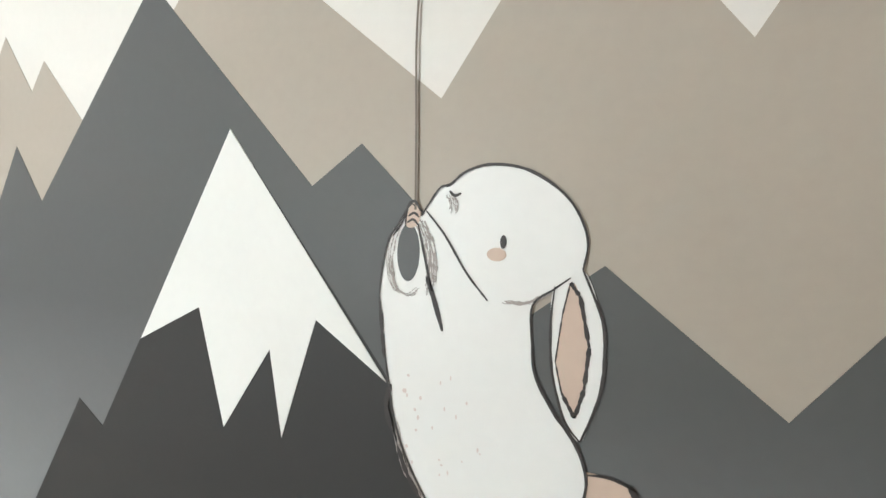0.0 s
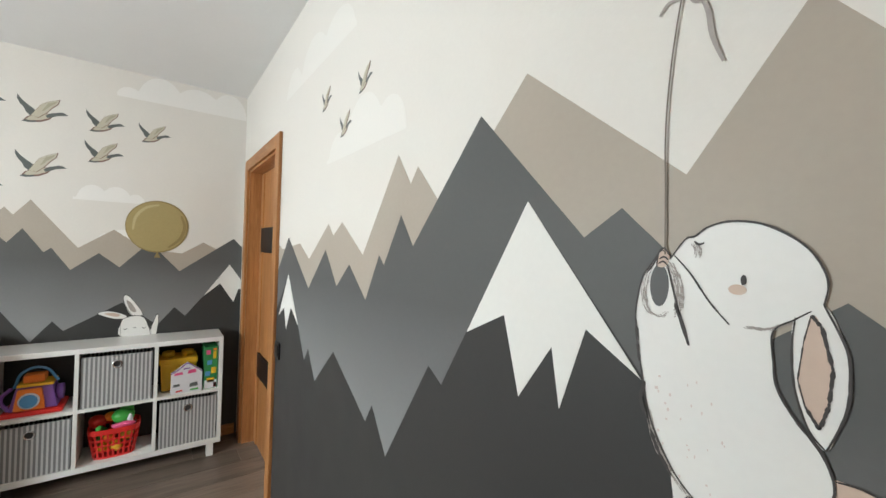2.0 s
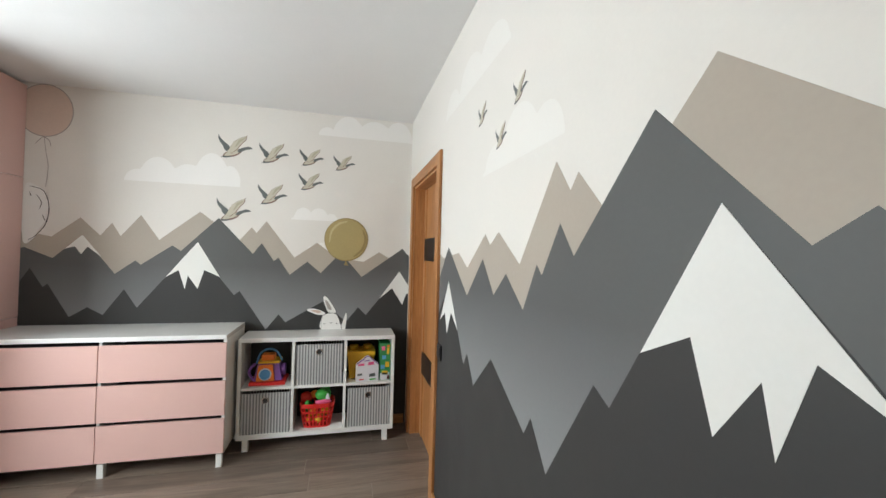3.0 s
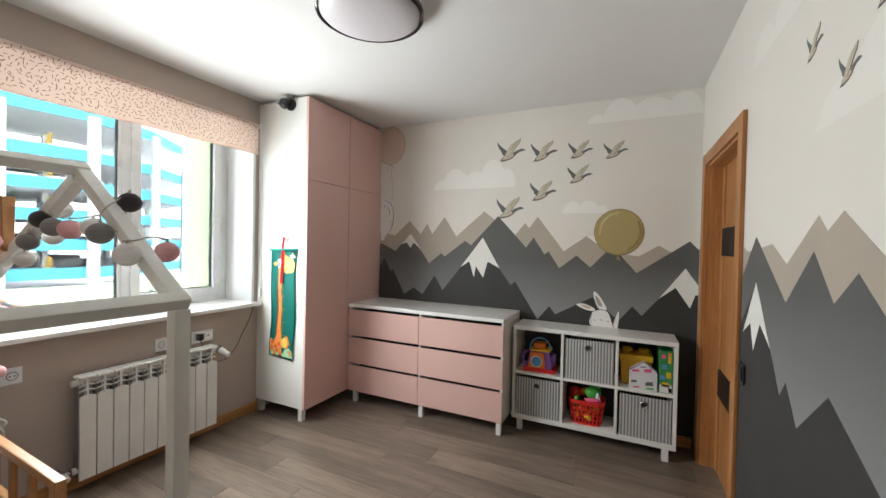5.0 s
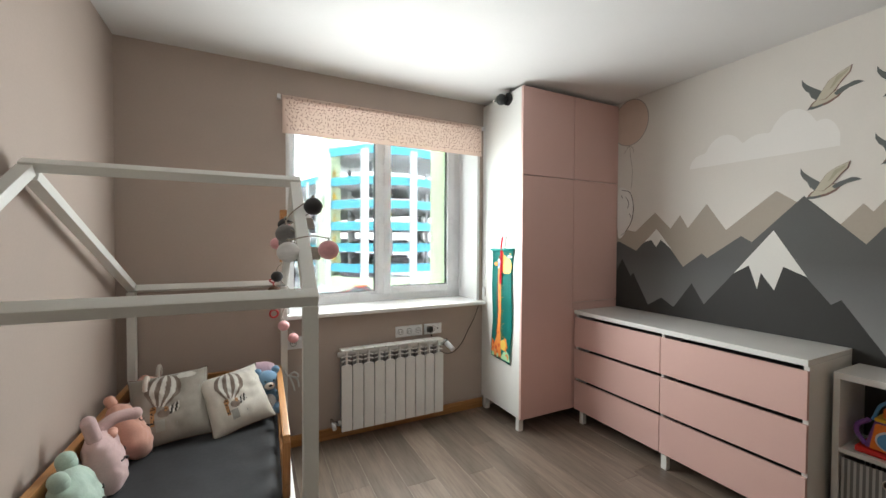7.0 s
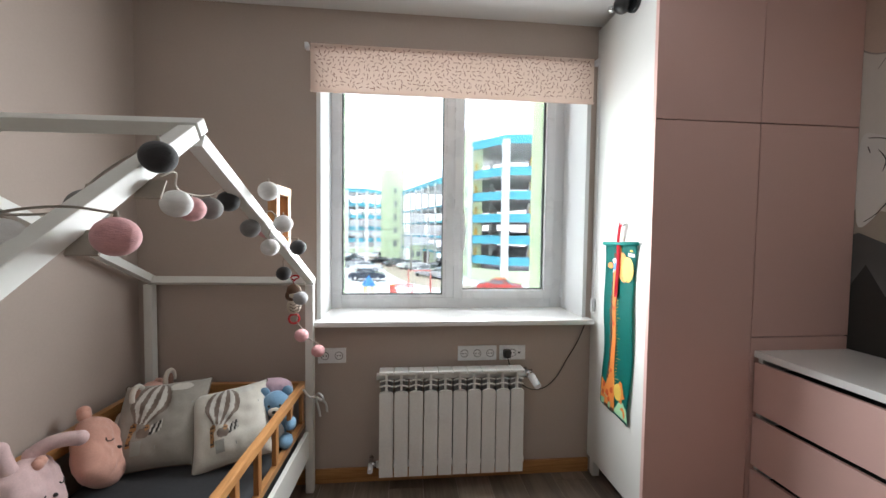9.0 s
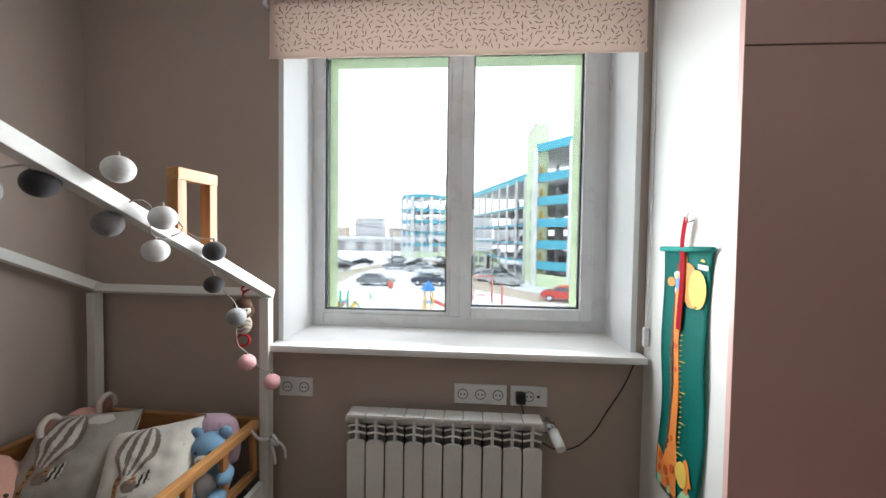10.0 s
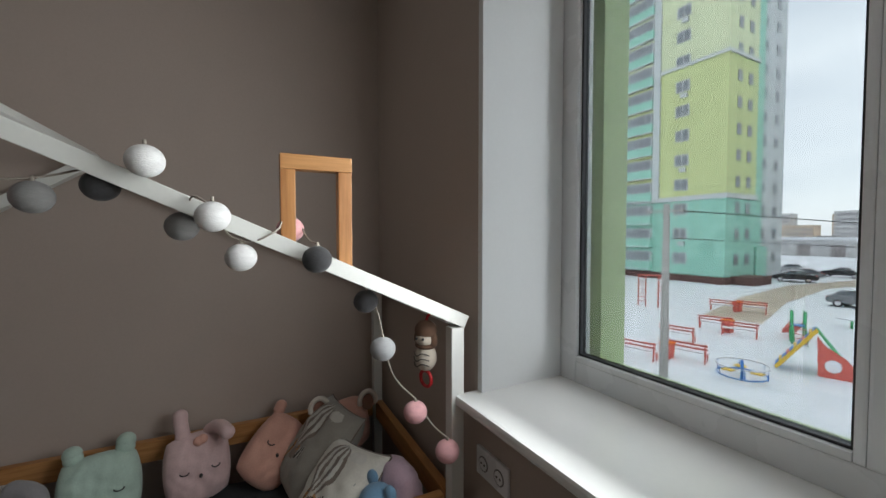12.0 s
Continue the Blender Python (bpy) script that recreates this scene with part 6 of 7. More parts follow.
MAT["far_wood"] = paint("haze_paled_far_wood", (0.34, 0.31, 0.30), 1.0, vary=0.3, scale=0.05)
MAT["hazard_yellow"] = paint("yellow_hazard_paint", (0.72, 0.42, 0.03), 0.6)
MAT["play_red"] = paint("red_play_paint", (0.64, 0.14, 0.11), 0.5)
MAT["play_blue"] = paint("blue_play_paint", (0.06, 0.22, 0.55), 0.5)
MAT["play_yellow"] = paint("yellow_play_paint", (0.72, 0.46, 0.05), 0.5)
MAT["play_green"] = paint("green_play_paint", (0.10, 0.42, 0.18), 0.5)
MAT["pole_grey"] = paint("concrete_pole", (0.42, 0.40, 0.37), 0.9)
MAT["tyre"] = paint("tyre_rubber", (0.02, 0.02, 0.02), 0.85)
ground = solid("ground", box(-500, 500, -900, YO - 0.4, GZ - 0.4, GZ, 0), "snow", "snow-covered yard ground with tyre tracks", "ground", kind="structure")
for i, pts in enumerate(([(-40, -36), (-12, -40), (-7, -46), (-4, -55), (0, -75), (5, -100), (9, -100), (4, -75), (0.5, -55), (-2, -46), (-8, -37.5), (-40, -31)], [(14, -33), (17, -45), (19, -60), (16, -85), (13, -85), (15.5, -60), (13.5, -45), (10.5, -33.5)])):
    bm = bmesh.new()
    bm.faces.new([bm.verts.new((x, y, GZ + 0.02)) for x, y in pts])
    bmesh.ops.recalc_face_normals(bm, faces=bm.faces[:])
    bmesh.ops.triangulate(bm, faces=bm.faces[:])
    solid("road_%d" % (i + 1), bm, "slush", "slushy brown driveway across the snow", "road", kind="structure")


def wall_prism(pts, z0, z1):
    """A closed block over a plan outline."""
    bm = bmesh.new()
    lo = [bm.verts.new((x, y, z0)) for x, y in pts]
    hi = [bm.verts.new((x, y, z1)) for x, y in pts]
    bm.faces.new(lo)
    bm.faces.new(hi)
    for i in range(len(pts)):
        j = (i + 1) % len(pts)
        bm.faces.new((lo[i], lo[j], hi[j], hi[i]))
    bmesh.ops.recalc_face_normals(bm, faces=bm.faces[:])
    return bm


def along(a, b, t, out=0.0):
    a, b = Vector(a), Vector(b)
    n = Vector((b.y - a.y, a.x - b.x)).normalized()
    p = a.lerp(b, t) + n * out
    return p.x, p.y


def face_box(a, b, t0, t1, z0, z1, out, thick):
    """A slab on the wall line a-b, between two shares of it."""
    p = [along(a, b, t0, out), along(a, b, t1, out), along(a, b, t1, out - thick), along(a, b, t0, out - thick)]
    return wall_prism(p, z0, z1)


def deck_building(name, label, front, depth, levels, top, band, cols, rail=True, ground_wall=True, stout=0.25):
    """An open parking deck behind a bent front line."""
    ob = thing(name, label, "building", (front[0][0], front[0][1], GZ))
    back = [(x + depth[0], y + depth[1]) for x, y in reversed(front)]
    plan = list(front) + back
    for z in levels:
        for a, b in zip(front, front[1:]):
            for k in (0.55, 0.98):
                p, q = Vector(a) + Vector(depth) * k, Vector(b) + Vector(depth) * k
                # darker than the columns, to give the shade deep in the deck
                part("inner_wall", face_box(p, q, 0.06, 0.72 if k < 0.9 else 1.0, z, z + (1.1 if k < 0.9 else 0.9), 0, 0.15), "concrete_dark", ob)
            for k in (0.33, 0.68, 0.97):
                p = Vector(along(a, b, 0.5)) + Vector(depth) * k
                part("inner_column", box(p.x - 0.22, p.x + 0.22, p.y - 0.22, p.y + 0.22, z, z + 2.4, 0), "concrete", ob)
    for z in levels:
        part("floor_slab", wall_prism(plan, z - 0.25, z), "concrete", ob)
    part("roof", wall_prism(plan, top - 0.5, top - 0.2), "concrete", ob)
    for a, b in zip(front, front[1:]):
        for z in levels:
            part("parapet", face_box(a, b, 0.0, 1.0, z - 0.25, z - 0.25 + band, 0.12, 0.15), "teal_band", ob)
        part("roof_band", face_box(a, b, 0.0, 1.0, top - 1.0, top, 0.18, 0.2), "teal_band", ob)
        n = cols
        for i in range(n + 1):
            x, y = along(a, b, min(0.985, max(0.015, i / n)), -0.25)
            c_ = part("column", box(x - stout, x + stout, y - stout, y + stout, GZ, top - 0.6, 0), "concrete", ob)
        if ground_wall:
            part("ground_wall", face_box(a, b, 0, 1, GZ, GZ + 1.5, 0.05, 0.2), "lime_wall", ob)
        if rail:
            for z in (0.5, 0.9):
                p, q = along(a, b, 0), along(a, b, 1)
                part("roof_rail", tube((p[0], p[1], top + z), (q[0], q[1], top + z), 0.04, None, 6), "concrete", ob)
    return ob


LV = (-2.15, 0.35, 2.95, 5.6, 8.4)
near = deck_building("parking_garage", "open parking garage with teal parapets and white columns", [(-30.5, -51.0), (-25.0, -46.8), (-18.8, -44.6), (-13.2, -45.6), (-9.9, -50.2)], (-4.5, -15.0), LV, 12.8, 1.0, 1)
for x, y in ((-12.9, -45.9), (-18.8, -44.9), (-16.0, -45.2), (-10.4, -49.7)):
    for z in LV:
        h_ = part("hazard_board", box(x - 0.17, x + 0.17, y + 0.25, y + 0.33, z + 0.8, z + 1.7, 0), "hazard_yellow", near)
        for k in range(3):
            part("stripe", sheet([(x - 0.165, z + 0.82 + k * 0.29), (x + 0.165, z + 0.98 + k * 0.29), (x + 0.165, z + 1.10 + k * 0.29), (x - 0.165, z + 0.94 + k * 0.29)], lambda u, v, d, yy=y: Vector((u, yy + 0.331 + d, v)), 0.0, 0.01), "black", h_)
stair = thing("stair_tower", "pale lime rendered stair tower of the garage", "building", (-12, -53, GZ))
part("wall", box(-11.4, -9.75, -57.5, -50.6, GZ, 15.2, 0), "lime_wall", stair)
part("roof_cap", box(-11.5, -9.65, -57.6, -50.5, 15.2, 15.4, 0), "facade_grey", stair)
for z in LV:
    w_ = part("window", box(-9.755, -9.70, -53.6, -52.5, z + 0.5, z + 2.0, 0), "facade_grey", stair)
    part("pane", box(-9.71, -9.68, -53.45, -52.65, z + 0.6, z + 1.9, 0), "window_dark", w_)
wing = deck_building("parking_garage", "long open parking wing with teal roof band and columns", [(-10.0, -57.6), (-0.8, -90.0)], (-16.0, -3.0), (-1.9, 0.7, 3.3, 5.9), 10.6, 0.35, 9, ground_wall=False, stout=0.17)
for i in range(24):
    for z in (-1.9, 0.7, 3.3, 5.9):
        x, y = along((-10.0, -57.6), (-0.8, -90.0), (i + 0.5) / 24, 0.05)
        if (i * 7 + int(z * 3)) % 3:
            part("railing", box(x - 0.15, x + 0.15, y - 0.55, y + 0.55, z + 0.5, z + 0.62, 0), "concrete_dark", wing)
st2 = thing("stair_tower", "slim pale lime stair tower between parking decks", "building", (1.5, -91, GZ))
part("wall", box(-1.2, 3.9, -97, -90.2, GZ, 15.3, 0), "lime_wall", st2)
for z in (-2, 1, 4, 7, 10):
    part("window", box(0.3, 1.1, -90.25, -90.15, z, z + 1.4, 0), "window_dark", st2)
deck_building("parking_garage", "round-ended parking garage with teal parapets far off", [(5.0, -114.0), (9.0, -108.5), (14.0, -108.0), (17.5, -112.0), (18.5, -118)], (-4.0, -14.0), (-1.2, 2.0, 5.2, 8.4), 13.0, 1.0, 2)
hut = thing("entrance_hut", "small pale lime entrance hut with brown door", "building", (-5, -76, GZ))
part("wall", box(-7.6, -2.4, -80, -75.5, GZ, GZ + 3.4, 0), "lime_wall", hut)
part("roof", box(-7.8, -2.2, -80.2, -75.3, GZ + 3.4, GZ + 3.65, 0), "snow", hut)
part("door", box(-6.2, -5.1, -75.5, -75.44, GZ, GZ + 2.2, 0), "plinth", hut)
for x in (-4.5, -3.3):
    part("window", box(x, x + 0.8, -75.5, -75.44, GZ + 1.2, GZ + 2.2, 0), "window_dark", hut)

# Tower block
tower = thing("apartment_tower", "tall lime and mint green apartment tower with balconies", "building", (32, -56, GZ))
part("base_wall", box(22.8, 50, -61, -54, GZ + 0.9, 5.9, 0), "mint_wall", tower)
part("plinth", box(22.7, 50, -61, -53.9, GZ, GZ + 0.9, 0), "plinth", tower)
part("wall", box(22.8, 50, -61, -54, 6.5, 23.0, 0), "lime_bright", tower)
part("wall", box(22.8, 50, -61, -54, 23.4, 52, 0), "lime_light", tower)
for z in (5.9, 23.0):
    part("cornice", box(22.55, 50, -61, -53.75, z, z + (0.6 if z < 10 else 0.4), 0), "facade_grey", tower)
part("rear_wall", box(24.2, 50, -72, -61, GZ, 50, 0), "facade_grey", tower)
part("rear_corner", box(23.6, 24.2, -64.5, -61, GZ, 50, 0), "mint_wall", tower)
for x in (31.0, 36.8):
    part("pilaster", box(x, x + 0.9, -53.99, -53.7, 5.9, 52, 0), "facade_grey", tower)
for k in range(17):
    z = -1.56 + 3.17 * k - 0.7
    w_ = part("window", box(27.2, 29.0, -54, -53.94, z, z + 1.5, 0), "facade_grey", tower)
    for j in range(2):
        part("pane", box(27.32 + j * 0.86, 28.02 + j * 0.86, -53.95, -53.91, z + 0.1, z + 1.4, 0), "window_dark", w_)
    part("balcony", box(31.9, 36.8, -54, -53.4, z - 1.0, z + 0.1, 0), "mint_wall", tower)
    g_ = part("balcony_glazing", box(31.9, 36.8, -54, -53.45, z + 0.1, z + 1.5, 0), "facade_grey", tower)
    for j in range(5):
        part("pane", box(32.0 + j * 0.96, 32.84 + j * 0.96, -53.455, -53.42, z + 0.2, z + 1.4, 0), "window_dark", g_)
    part("slab", box(31.9, 36.8, -54, -53.35, z - 1.12, z - 1.0, 0), "facade_grey", tower)
    for yy in (-56.5, -59.0, -66.0, -69.5):
        part("window", box((22.8 if yy > -61 else 24.2) - 0.06, 22.81 if yy > -61 else 24.21, yy - 0.55, yy + 0.45, z + 0.05, z + 1.4, 0), "window_dark", tower)
    if k % 3 == 1:
        part("air_conditioner", box(27.4, 28.2, -53.94, -53.6, z - 0.8, z - 0.25, 0), "facade_grey", tower)
porch = part("porch", box(20.5, 22.8, -60, -55.5, GZ, GZ + 1.0, 0), "plinth", tower)
part("entrance", box(22.6, 24.3, -63.8, -61.2, GZ, GZ + 4.5, 0), "mint_wall", tower)

# Far distance, with the haze put into pale surface colours
shed = thing("long_shed", "long low grey shed with snow on the roof", "building", (25, -150, GZ))
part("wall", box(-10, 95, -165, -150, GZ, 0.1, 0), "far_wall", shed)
part("roof", box(-11, 96, -166, -149, 0.1, 1.0, 0), "snow", shed)
for i in range(12):
    part("door", box(2 + i * 7.5, 5 + i * 7.5, -150, -149.9, GZ, -1.2, 0), "far_wood", shed)
rng = random.Random(12)
for i in range(16):
    x = -60 + i * 19 + rng.random() * 8
    h_ = rng.choice((9, 11, 12, 15, 18))
    if i in (7, 8):
        h_ = 17
    w = 10 + rng.random() * 14
    yy = -330 - rng.random() * 60
    fb = thing("far_building", "distant apartment block on the horizon, its colours paled for haze", "building", (x, yy, GZ), group="distant blocks")
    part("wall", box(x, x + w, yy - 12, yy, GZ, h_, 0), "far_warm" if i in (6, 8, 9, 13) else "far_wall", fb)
    for k in range(int((h_ + 2) / 3)):
        part("window_row", box(x + 0.8, x + w - 0.8, yy, yy + 0.1, k * 3 - 1, k * 3 + 0.4, 0), "concrete_dark", fb)
bm = bmesh.new()
xs = [-260 + i * 4 for i in range(160)]
for i in range(len(xs) - 1):
    add_box(bm, xs[i], xs[i + 1] + 1, -300 - 6 * noise.noise((i * 0.2, 0, 0)), -296, GZ, 1.2 + 1.6 * noise.noise((i * 0.31, 2, 0)) + 0.7 * noise.noise((i * 1.9, 5, 0)), 0)
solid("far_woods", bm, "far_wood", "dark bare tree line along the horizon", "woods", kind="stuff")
crane = thing("tower_crane", "distant tower crane above the horizon", "crane", (40, -340, GZ))
part("mast", box(39.7, 40.3, -340.3, -339.7, GZ, 22, 0), "far_wall", crane)
part("jib", box(24, 46, -340.2, -339.8, 21, 21.7, 0), "far_wall", crane)

# Utility poles with wires
def utility_pole(x, y, h):
    p = thing("utility_pole", "grey concrete utility pole carrying wires", "utility pole", (x, y, GZ), group="utility poles")
    part("pole", tube((x, y, GZ), (x, y, GZ + h), 0.17, 0.12, 12), "pole_grey", p)
    part("crossarm", box(x - 0.7, x + 0.9, y - 0.05, y + 0.05, GZ + h - 0.35, GZ + h - 0.25, 0.01), "pole_grey", p)
    part("insulator", tube((x + 0.8, y, GZ + h - 0.25), (x + 0.8, y, GZ + h - 0.1), 0.05, 0.04, 10), "pvc", p)
    return p


p_ = utility_pole(7.6, -18.2, 7.2)
part("wire", cord([(7.6, -18.2, 2.45), (2, -30, 1.7), (-3, -45, 1.7), (-2.5, -60, 2.3)], 0.02), "black", p_)
part("wire", cord([(7.6, -18.2, 1.3), (2, -30, 0.75), (-3, -45, 0.8), (-2.5, -60, 1.4)], 0.014), "black", p_)
utility_pole(-2.5, -60, 6.9)
utility_pole(14, -80, 7.0)


# Cars
def car(x, y, turn, colour, label, estate=0.0):
    """A parked car, built along its own x axis."""
    c_ = thing("car", label, "car", (x, y, GZ), group="parked cars")
    m = pose(x, y, GZ, 0, 0, turn)
    prof = [(-2.15, 0.35), (-2.18, 0.75), (-2.0, 0.92), (-1.25 - estate, 1.0), (-0.75 - estate, 1.42), (0.25, 1.45), (0.95, 1.02), (1.85, 0.88), (2.15, 0.70), (2.18, 0.35)]
    bm = bmesh.new()
    near_side, far_side = ([bm.verts.new(m @ Vector((px, side * (0.80 if pz > 1.2 else 1.0), pz))) for px, pz in prof] for side in (-0.88, 0.88))
    for i in range(len(prof)):
        j = (i + 1) % len(prof)
        bm.faces.new((near_side[i], near_side[j], far_side[j], far_side[i]))
    bm.faces.new(near_side)
    bm.faces.new(far_side)
    bmesh.ops.recalc_face_normals(bm, faces=bm.faces[:])
    bmesh.ops.bevel(bm, geom=bm.edges[:], offset=0.05, segments=2, affect="EDGES")
    body = part("body", bm, colour, c_)
    for s in (-1, 1):
        bm = bmesh.new()
        q = [bm.verts.new(m @ Vector((px, s * py, pz))) for px, py, pz in ((-1.1 - estate, 0.885, 1.03), (-0.72 - estate, 0.745, 1.36), (0.2, 0.745, 1.38), (0.78, 0.885, 1.04))]
        bm.faces.new(q)
        bmesh.ops.solidify(bm, geom=bm.faces[:], thickness=0.03)
        part("side_window", bm, "window_dark", c_)
        for wx in (-1.35, 1.32):
            w_ = part("wheel", tube(m @ Vector((wx, s * 0.72, 0.32)), m @ Vector((wx, s * 0.90, 0.32)), 0.32, None, 18), "tyre", c_)
            part("rim", tube(m @ Vector((wx, s * 0.90, 0.32)), m @ Vector((wx, s * 0.915, 0.32)), 0.20, None, 14), "steel", w_)
        part("headlight", ball(m @ Vector((2.10, s * 0.62, 0.72)), (0.08, 0.14, 0.08), 10, 6), "facade_grey", c_)
        part("tail_light", ball(m @ Vector((-2.13, s * 0.66, 0.80)), (0.06, 0.12, 0.10), 10, 6), "play_red", c_)
    for x0, z0, x1, z1 in ((0.30, 1.41, 0.90, 1.05), (-0.80 - estate, 1.38, -1.22 - estate, 1.03)):
        bm = bmesh.new()
        q = [bm.verts.new(m @ Vector(p)) for p in ((x0 + 0.03, -0.62, z0), (x0 + 0.03, 0.62, z0), (x1 + 0.03, 0.74, z1), (x1 + 0.03, -0.74, z1))]
        bm.faces.new(q)
        bmesh.ops.solidify(bm, geom=bm.faces[:], thickness=0.02)
        part("windscreen", bm, "window_dark", c_)
    return c_


for nm, c in (("silver", (0.45, 0.46, 0.47)), ("dark_blue", (0.035, 0.045, 0.07)), ("grey", (0.20, 0.21, 0.22)), ("car_red", (0.55, 0.06, 0.04)), ("car_white", (0.72, 0.72, 0.72)), ("car_black", (0.02, 0.02, 0.022))):
    MAT[nm] = paint(nm + "_car_paint", c, 0.25, vary=0.04, coat=0.5)
car(9.2, -47.2, 175, "grey", "grey hatchback parked in the snow", 0.5)
car(2.9, -48.4, 178, "dark_blue", "dark blue saloon parked in the snow")
rc = car(-10.9, -38.4, 160, "car_red", "old red car with orange roof beside the garage")
part("roof_panel", box(-11.5, -10.4, -39.0, -37.9, GZ + 1.45, GZ + 1.49, 0.01), "toy_orange", rc)
car(-6.4, -50.0, 150, "silver", "silver saloon parked beside the driveway")
car(-4.6, -54.5, 60, "silver", "silver car parked by the parking wing")
car(-6.0, -58.5, 65, "car_black", "black car parked by the parking wing", 0.4)
car(-2.5, -63.5, 30, "car_white", "white van-like car parked by the hut", 0.6)
for i, (x, y, a, c) in enumerate(((0.0, -68, 20, "grey"), (3.0, -71, 10, "car_black"), (6.5, -66, 5, "silver"), (4.0, -60, 175, "car_white"), (8.2, -75, 10, "car_black"), (11.5, -70, 12, "grey"), (9.0, -83, 0, "car_white"), (14.5, -88, 0, "silver"), (20.5, -66, 20, "car_black"), (21.5, -71, 25, "grey"), (19.5, -78, 10, "car_black"), (26.0, -80, 10, "silver"), (5, -90, 80, "car_white"))):
    car(x, y, a, c, "snow-dusted car in the parking rows", 0.4 * (i % 2))


# Playground
def bench(x, y, turn):
    b_ = thing("bench", "red-framed wooden park bench in the snow", "bench", (x, y, GZ), group="benches")
    m = pose(x, y, GZ, 0, 0, turn)
    for i in range(2):
        part("seat_slat", box(-0.9, 0.9, -0.2 + i * 0.2, -0.04 + i * 0.2, 0.42, 0.46, 0, m), "snow", b_)
    for i in range(2):
        part("back_slat", box(-0.9, 0.9, 0.26, 0.30, 0.62 + i * 0.17, 0.70 + i * 0.17, 0, m), "play_red", b_)
    for s in (-0.8, 0.8):
        part("leg", box(s - 0.03, s + 0.03, -0.2, 0.28, 0.34, 0.42, 0, m), "play_red", b_)
        part("back_post", box(s - 0.03, s + 0.03, 0.24, 0.30, 0.0, 0.90, 0, m), "play_red", b_)
        part("front_post", box(s - 0.03, s + 0.03, -0.2, -0.14, 0.0, 0.34, 0, m), "play_red", b_)


def bin_(x, y):
    b_ = thing("litter_bin", "small red litter bin beside a bench", "litter bin", (x, y, GZ), group="litter bins")
    part("tub", taper(x - 0.22, x + 0.22, y - 0.22, y + 0.22, GZ, GZ + 0.75, -0.15, 0.03), "play_red", b_)
    part("rim", box(x - 0.27, x + 0.27, y - 0.27, y + 0.27, GZ + 0.72, GZ + 0.80, 0.02), "toy_orange", b_)


for x, y, a in ((9.9, -19.8, 15), (8.6, -21.6, 15), (10.8, -24.6, 15), (11.2, -29.2, 20), (9.6, -28.6, 20), (14.3, -36.5, 20), (12.8, -37.6, 20), (-1.5, -38.4, 170)):
    bench(x, y, a)
for x, y in ((9.2, -21.0), (10.4, -29.0), (13.6, -37.1), (-0.4, -38.6), (6.9, -44.5)):
    bin_(x, y)


def slide(x, y, turn, k, label, rail_c="play_green", chute_c="play_red", deck=False):
    s_ = thing("slide", label, "slide", (x, y, GZ), group="playground")
    m = pose(x, y, GZ, 0, 0, turn) @ Matrix.Scale(k, 4)
    def P(*v):
        return m @ Vector(v)
    for yy in (-0.3, 0.3):
        part("post", tube(P(-0.4, yy, 0), P(-0.4, yy, 2.0), 0.05 * k, None, 8), rail_c, s_)
        part("post", tube(P(-0.9, yy, 0), P(-0.9, yy, 2.0), 0.05 * k, None, 8), "play_yellow" if deck else rail_c, s_)
        part("chute_side", bar(P(-0.4, yy, 1.25), P(1.9, yy, 0.2), 0.03 * k, 0.22 * k, m.to_3x3() @ Vector((0, 1, 0)), 0), chute_c, s_)
    part("chute", bar(P(-0.4, 0, 1.15), P(1.9, 0, 0.12), 0.56 * k, 0.03 * k, m.to_3x3() @ Vector((0, 1, 0)), 0), chute_c, s_)
    part("platform", box(-0.95, -0.35, -0.33, 0.33, 1.1, 1.16, 0, m), "play_blue", s_)
    for i in range(4):
        part("rung", tube(P(-1.2 - 0.08 * (4 - i), -0.3, 0.2 + i * 0.26), P(-1.2 - 0.08 * (4 - i), 0.3, 0.2 + i * 0.26), 0.03 * k, None, 8), chute_c, s_)
    for yy in (-0.3, 0.3):
        part("ladder_side", tube(P(-1.55, yy, 0.05), P(-0.95, yy, 1.2), 0.03 * k, None, 8), rail_c, s_)
    if deck:
        bm = bmesh.new()
        tip = bm.verts.new(P(-0.65, 0, 2.75))
        q = [bm.verts.new(P(a, b, 2.0)) for a, b in ((-1.1, -0.5), (-0.2, -0.5), (-0.2, 0.5), (-1.1, 0.5))]
        for i in range(4):
            bm.faces.new((q[i], q[(i + 1) % 4], tip))
        bm.faces.new(q)
        part("roof", bm, "play_blue", s_)
    return s_


slide(7.6, -30.2, -60, 0.9, "small red slide with green frame")
slide(0.4, -29.8, 200, 1.0, "playhouse slide with blue pointed roof", "play_yellow", "play_red", True)
cr = thing("climbing_ramp", "red and blue triangular climbing ramp", "climbing frame", (4.8, -24.8, GZ), group="playground")
m = pose(4.9, -24.6, GZ, 0, 0, 20)
part("ramp", bar(m @ Vector((1.3, 0, 0.1)), m @ Vector((0, 0, 1.9)), 1.0, 0.08, m.to_3x3() @ Vector((0, 1, 0)), 0), "play_blue", cr)
part("ramp_edge", bar(m @ Vector((1.3, 0.55, 0.1)), m @ Vector((0, 0.55, 1.95)), 0.10, 0.14, m.to_3x3() @ Vector((0, 1, 0)), 0), "play_yellow", cr)
for i in range(5):
    part("foothold", box(1.05 - i * 0.24, 1.2 - i * 0.24, -0.45, 0.45, 0.33 + i * 0.34, 0.43 + i * 0.34, 0, m), "play_red" if i % 2 else "play_yellow", cr)
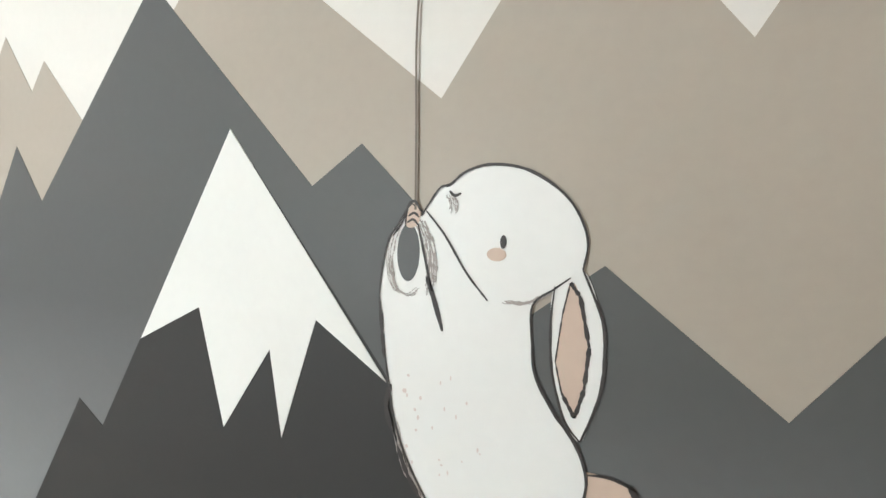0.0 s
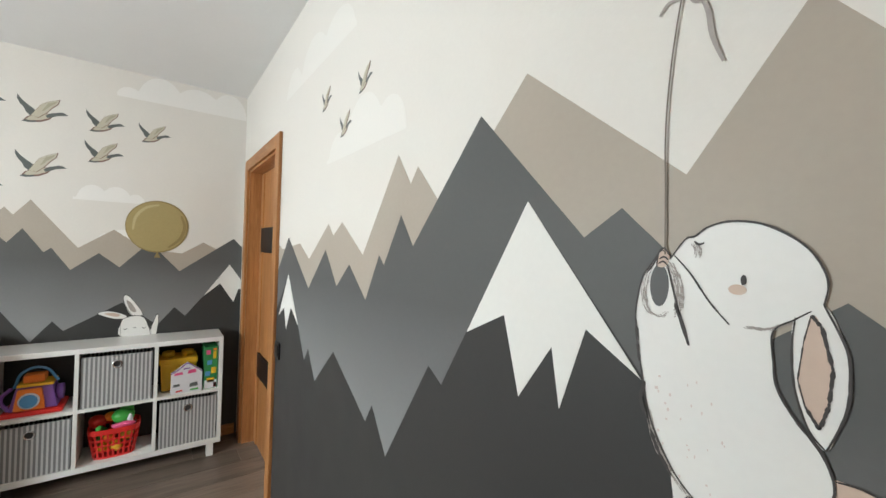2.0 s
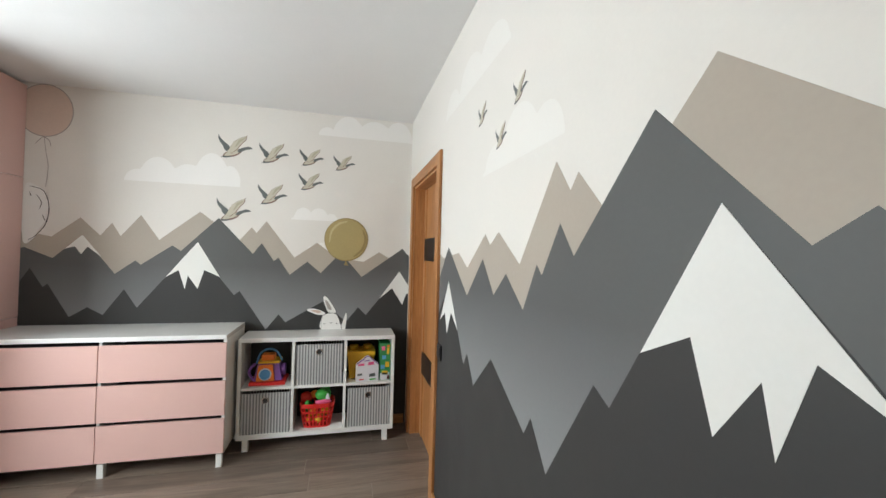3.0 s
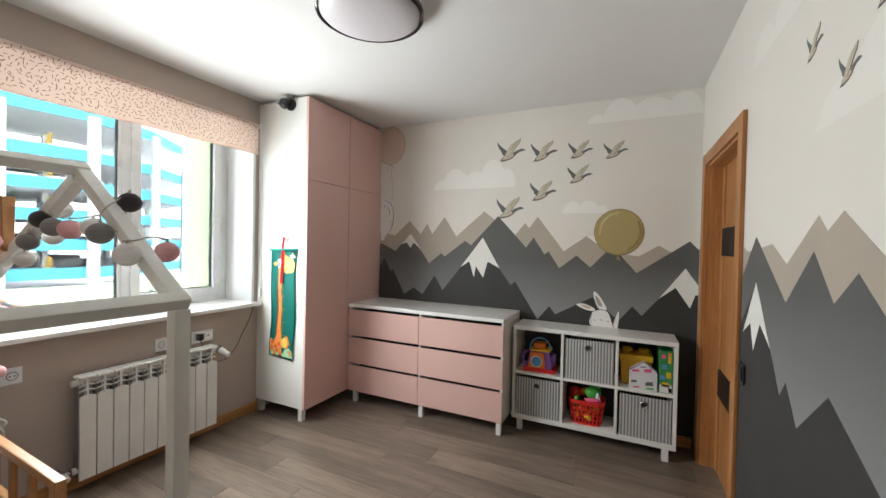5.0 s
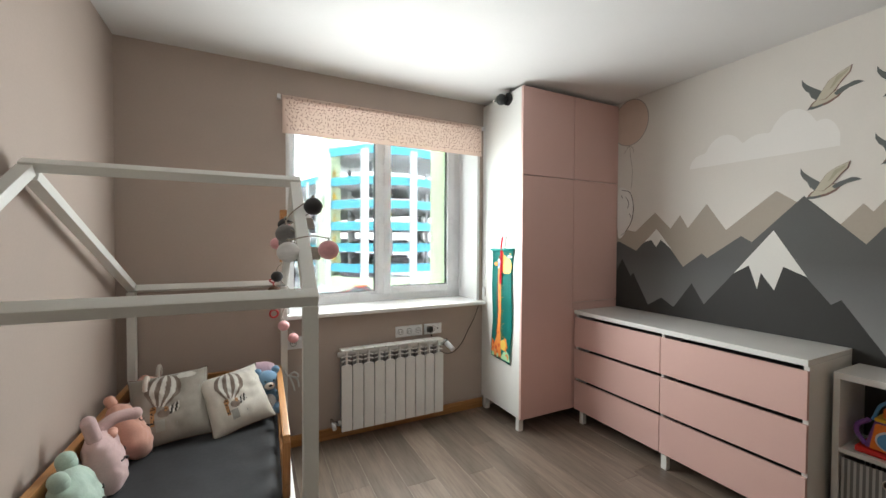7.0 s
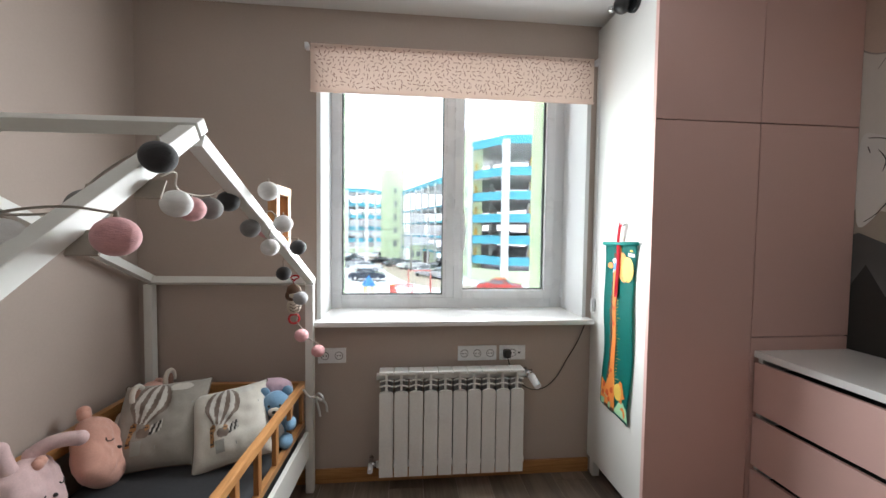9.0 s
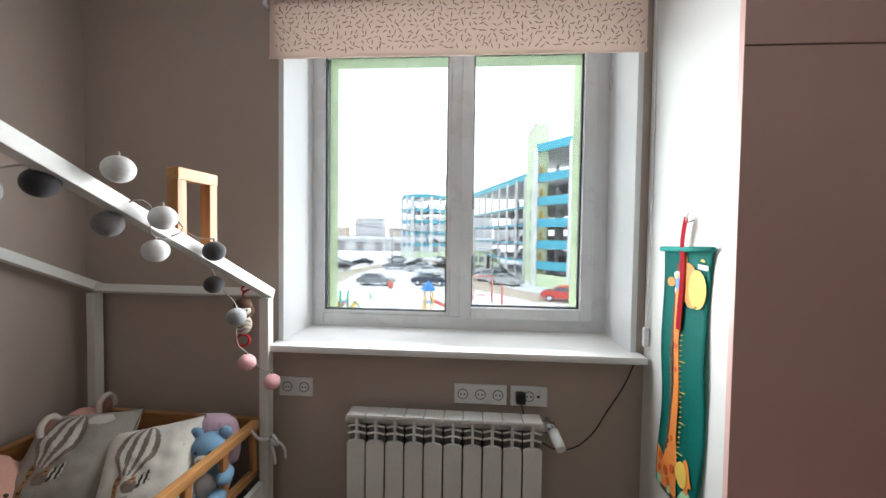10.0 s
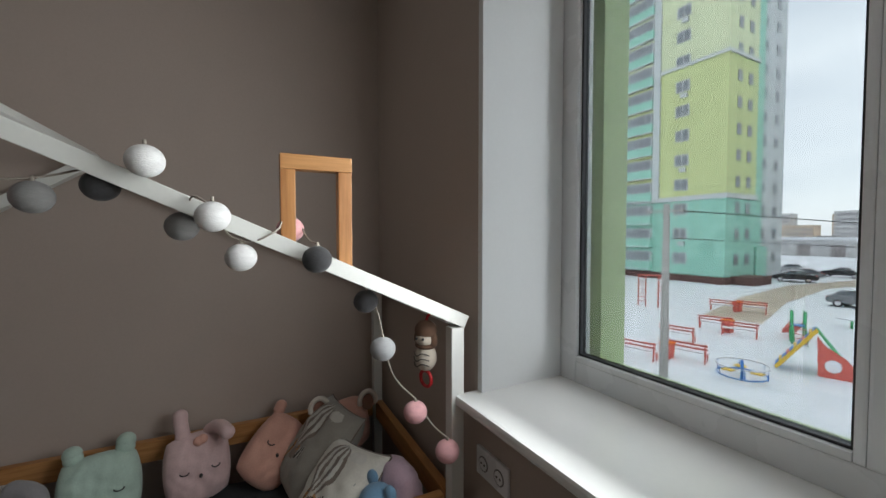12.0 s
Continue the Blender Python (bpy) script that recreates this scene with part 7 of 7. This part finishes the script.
bm = sheet([(-1.4, 0.0), (-0.05, 0.0), (0.0, 1.7), (-0.25, 1.3), (-0.9, 0.85)], lambda u, v, d: m @ Vector((u, 0.5 + d, v)), 0.0, 0.06)
part("side_board", bm, "play_red", cr)
part("porthole", tube(m @ Vector((-0.5, 0.5, 0.5)), m @ Vector((-0.5, 0.575, 0.5)), 0.26, None, 20), "snow", cr)
part("green_edge", bar(m @ Vector((0, 0, 1.9)), m @ Vector((-1.2, 0, 0.1)), 1.0, 0.06, m.to_3x3() @ Vector((0, 1, 0)), 0), "play_green", cr)
mg = thing("merry_go_round", "small blue merry-go-round with yellow seats", "merry-go-round", (6.0, -20.9, GZ), group="playground")
part("axle", tube((6.0, -20.9, GZ), (6.0, -20.9, GZ + 0.8), 0.06), "play_blue", mg)
for z, r in ((0.22, 0.85), (0.62, 0.9)):
    bm = bmesh.new()
    for i in range(28):
        a0, a1 = 6.2832 * i / 28, 6.2832 * (i + 1) / 28
        add_tube(bm, (6 + r * math.cos(a0), -20.9 + r * math.sin(a0), GZ + z), (6 + r * math.cos(a1), -20.9 + r * math.sin(a1), GZ + z), 0.03, None, 6, False)
    part("ring", bm, "play_blue" if z < 0.5 else "concrete", mg)
for i in range(6):
    a = 1.0472 * i
    part("strut", tube((6 + 0.9 * math.cos(a), -20.9 + 0.9 * math.sin(a), GZ + 0.2), (6 + 0.9 * math.cos(a), -20.9 + 0.9 * math.sin(a), GZ + 0.64), 0.02, None, 6), "play_blue", mg)
    if i % 2:
        part("seat", box(6 + 0.55 * math.cos(a) - 0.2, 6 + 0.55 * math.cos(a) + 0.2, -20.9 + 0.55 * math.sin(a) - 0.15, -20.9 + 0.55 * math.sin(a) + 0.15, GZ + 0.38, GZ + 0.43, 0.01), "play_yellow", mg)
swing = thing("swing_set", "red swing frame standing in the snow", "swing", (-2.8, -37.4, GZ), group="playground")
for x in (-4.0, -1.9):
    for s in (-0.7, 0.7):
        part("leg", tube((x, -37.4 + s, GZ), (x, -37.4, GZ + 2.3), 0.05, None, 8), "play_red", swing)
part("top_bar", tube((-4.1, -37.4, GZ + 2.3), (-1.8, -37.4, GZ + 2.3), 0.05, None, 8), "play_red", swing)
for x in (-3.4, -2.6):
    part("chain", tube((x, -37.4, GZ + 0.6), (x, -37.4, GZ + 2.3), 0.015, None, 6), "pole_grey", swing)
part("seat", box(-3.45, -2.55, -37.5, -37.3, GZ + 0.55, GZ + 0.6, 0), "play_red", swing)
rp = thing("red_post", "single tall red metal post in the snow", "post", (-4.1, -27.4, GZ), group="playground")
part("post", tube((-4.1, -27.4, GZ), (-4.1, -27.4, GZ + 2.7), 0.06, None, 10), "play_red", rp)
part("cap", ball((-4.1, -27.4, GZ + 2.7), 0.07, 10, 8), "play_red", rp)
wf_ = thing("exercise_frame", "red horizontal bars with yellow posts", "exercise frame", (-7.5, -26, GZ), group="playground")
for x, y in ((-6.6, -27.5), (-9.6, -26.5), (-6.3, -24.2), (-9.2, -23.6)):
    part("post", box(x - 0.08, x + 0.08, y - 0.08, y + 0.08, GZ, GZ + 1.5, 0.01), "play_yellow", wf_)
for z in (0.9, 1.35):
    part("bar", tube((-6.6, -27.5, GZ + z), (-9.6, -26.5, GZ + z), 0.03, None, 8), "play_red", wf_)
    part("bar", tube((-6.3, -24.2, GZ + z), (-9.2, -23.6, GZ + z), 0.03, None, 8), "play_yellow", wf_)
lf = thing("ladder_frame", "red metal climbing ladder frame far in the yard", "climbing frame", (18.3, -33.1, GZ), group="playground")
for x, y in ((19.1, -32.9), (18.5, -33.0), (17.6, -33.3), (17.0, -33.4)):
    part("post", tube((x, y, GZ), (x, y, GZ + 2.6), 0.05, None, 8), "play_red", lf)
for i in range(7):
    for a, b in (((19.1, -32.9), (18.5, -33.0)), ((17.6, -33.3), (17.0, -33.4))):
        part("rung", tube((*a, GZ + 0.4 + i * 0.33), (*b, GZ + 0.4 + i * 0.33), 0.03, None, 6), "play_red", lf)
part("top_bar", tube((19.1, -32.9, GZ + 2.6), (17.0, -33.4, GZ + 2.6), 0.05, None, 8), "play_red", lf)
tb = thing("spring_table", "small round red and green play table", "play table", (11.6, -37.0, GZ), group="playground")
part("leg", tube((7.2, -37.0, GZ), (7.2, -37.0, GZ + 0.6), 0.08, None, 10), "play_green", tb)
part("top", tube((7.2, -37.0, GZ + 0.6), (7.2, -37.0, GZ + 0.66), 0.7, None, 20), "snow", tb)
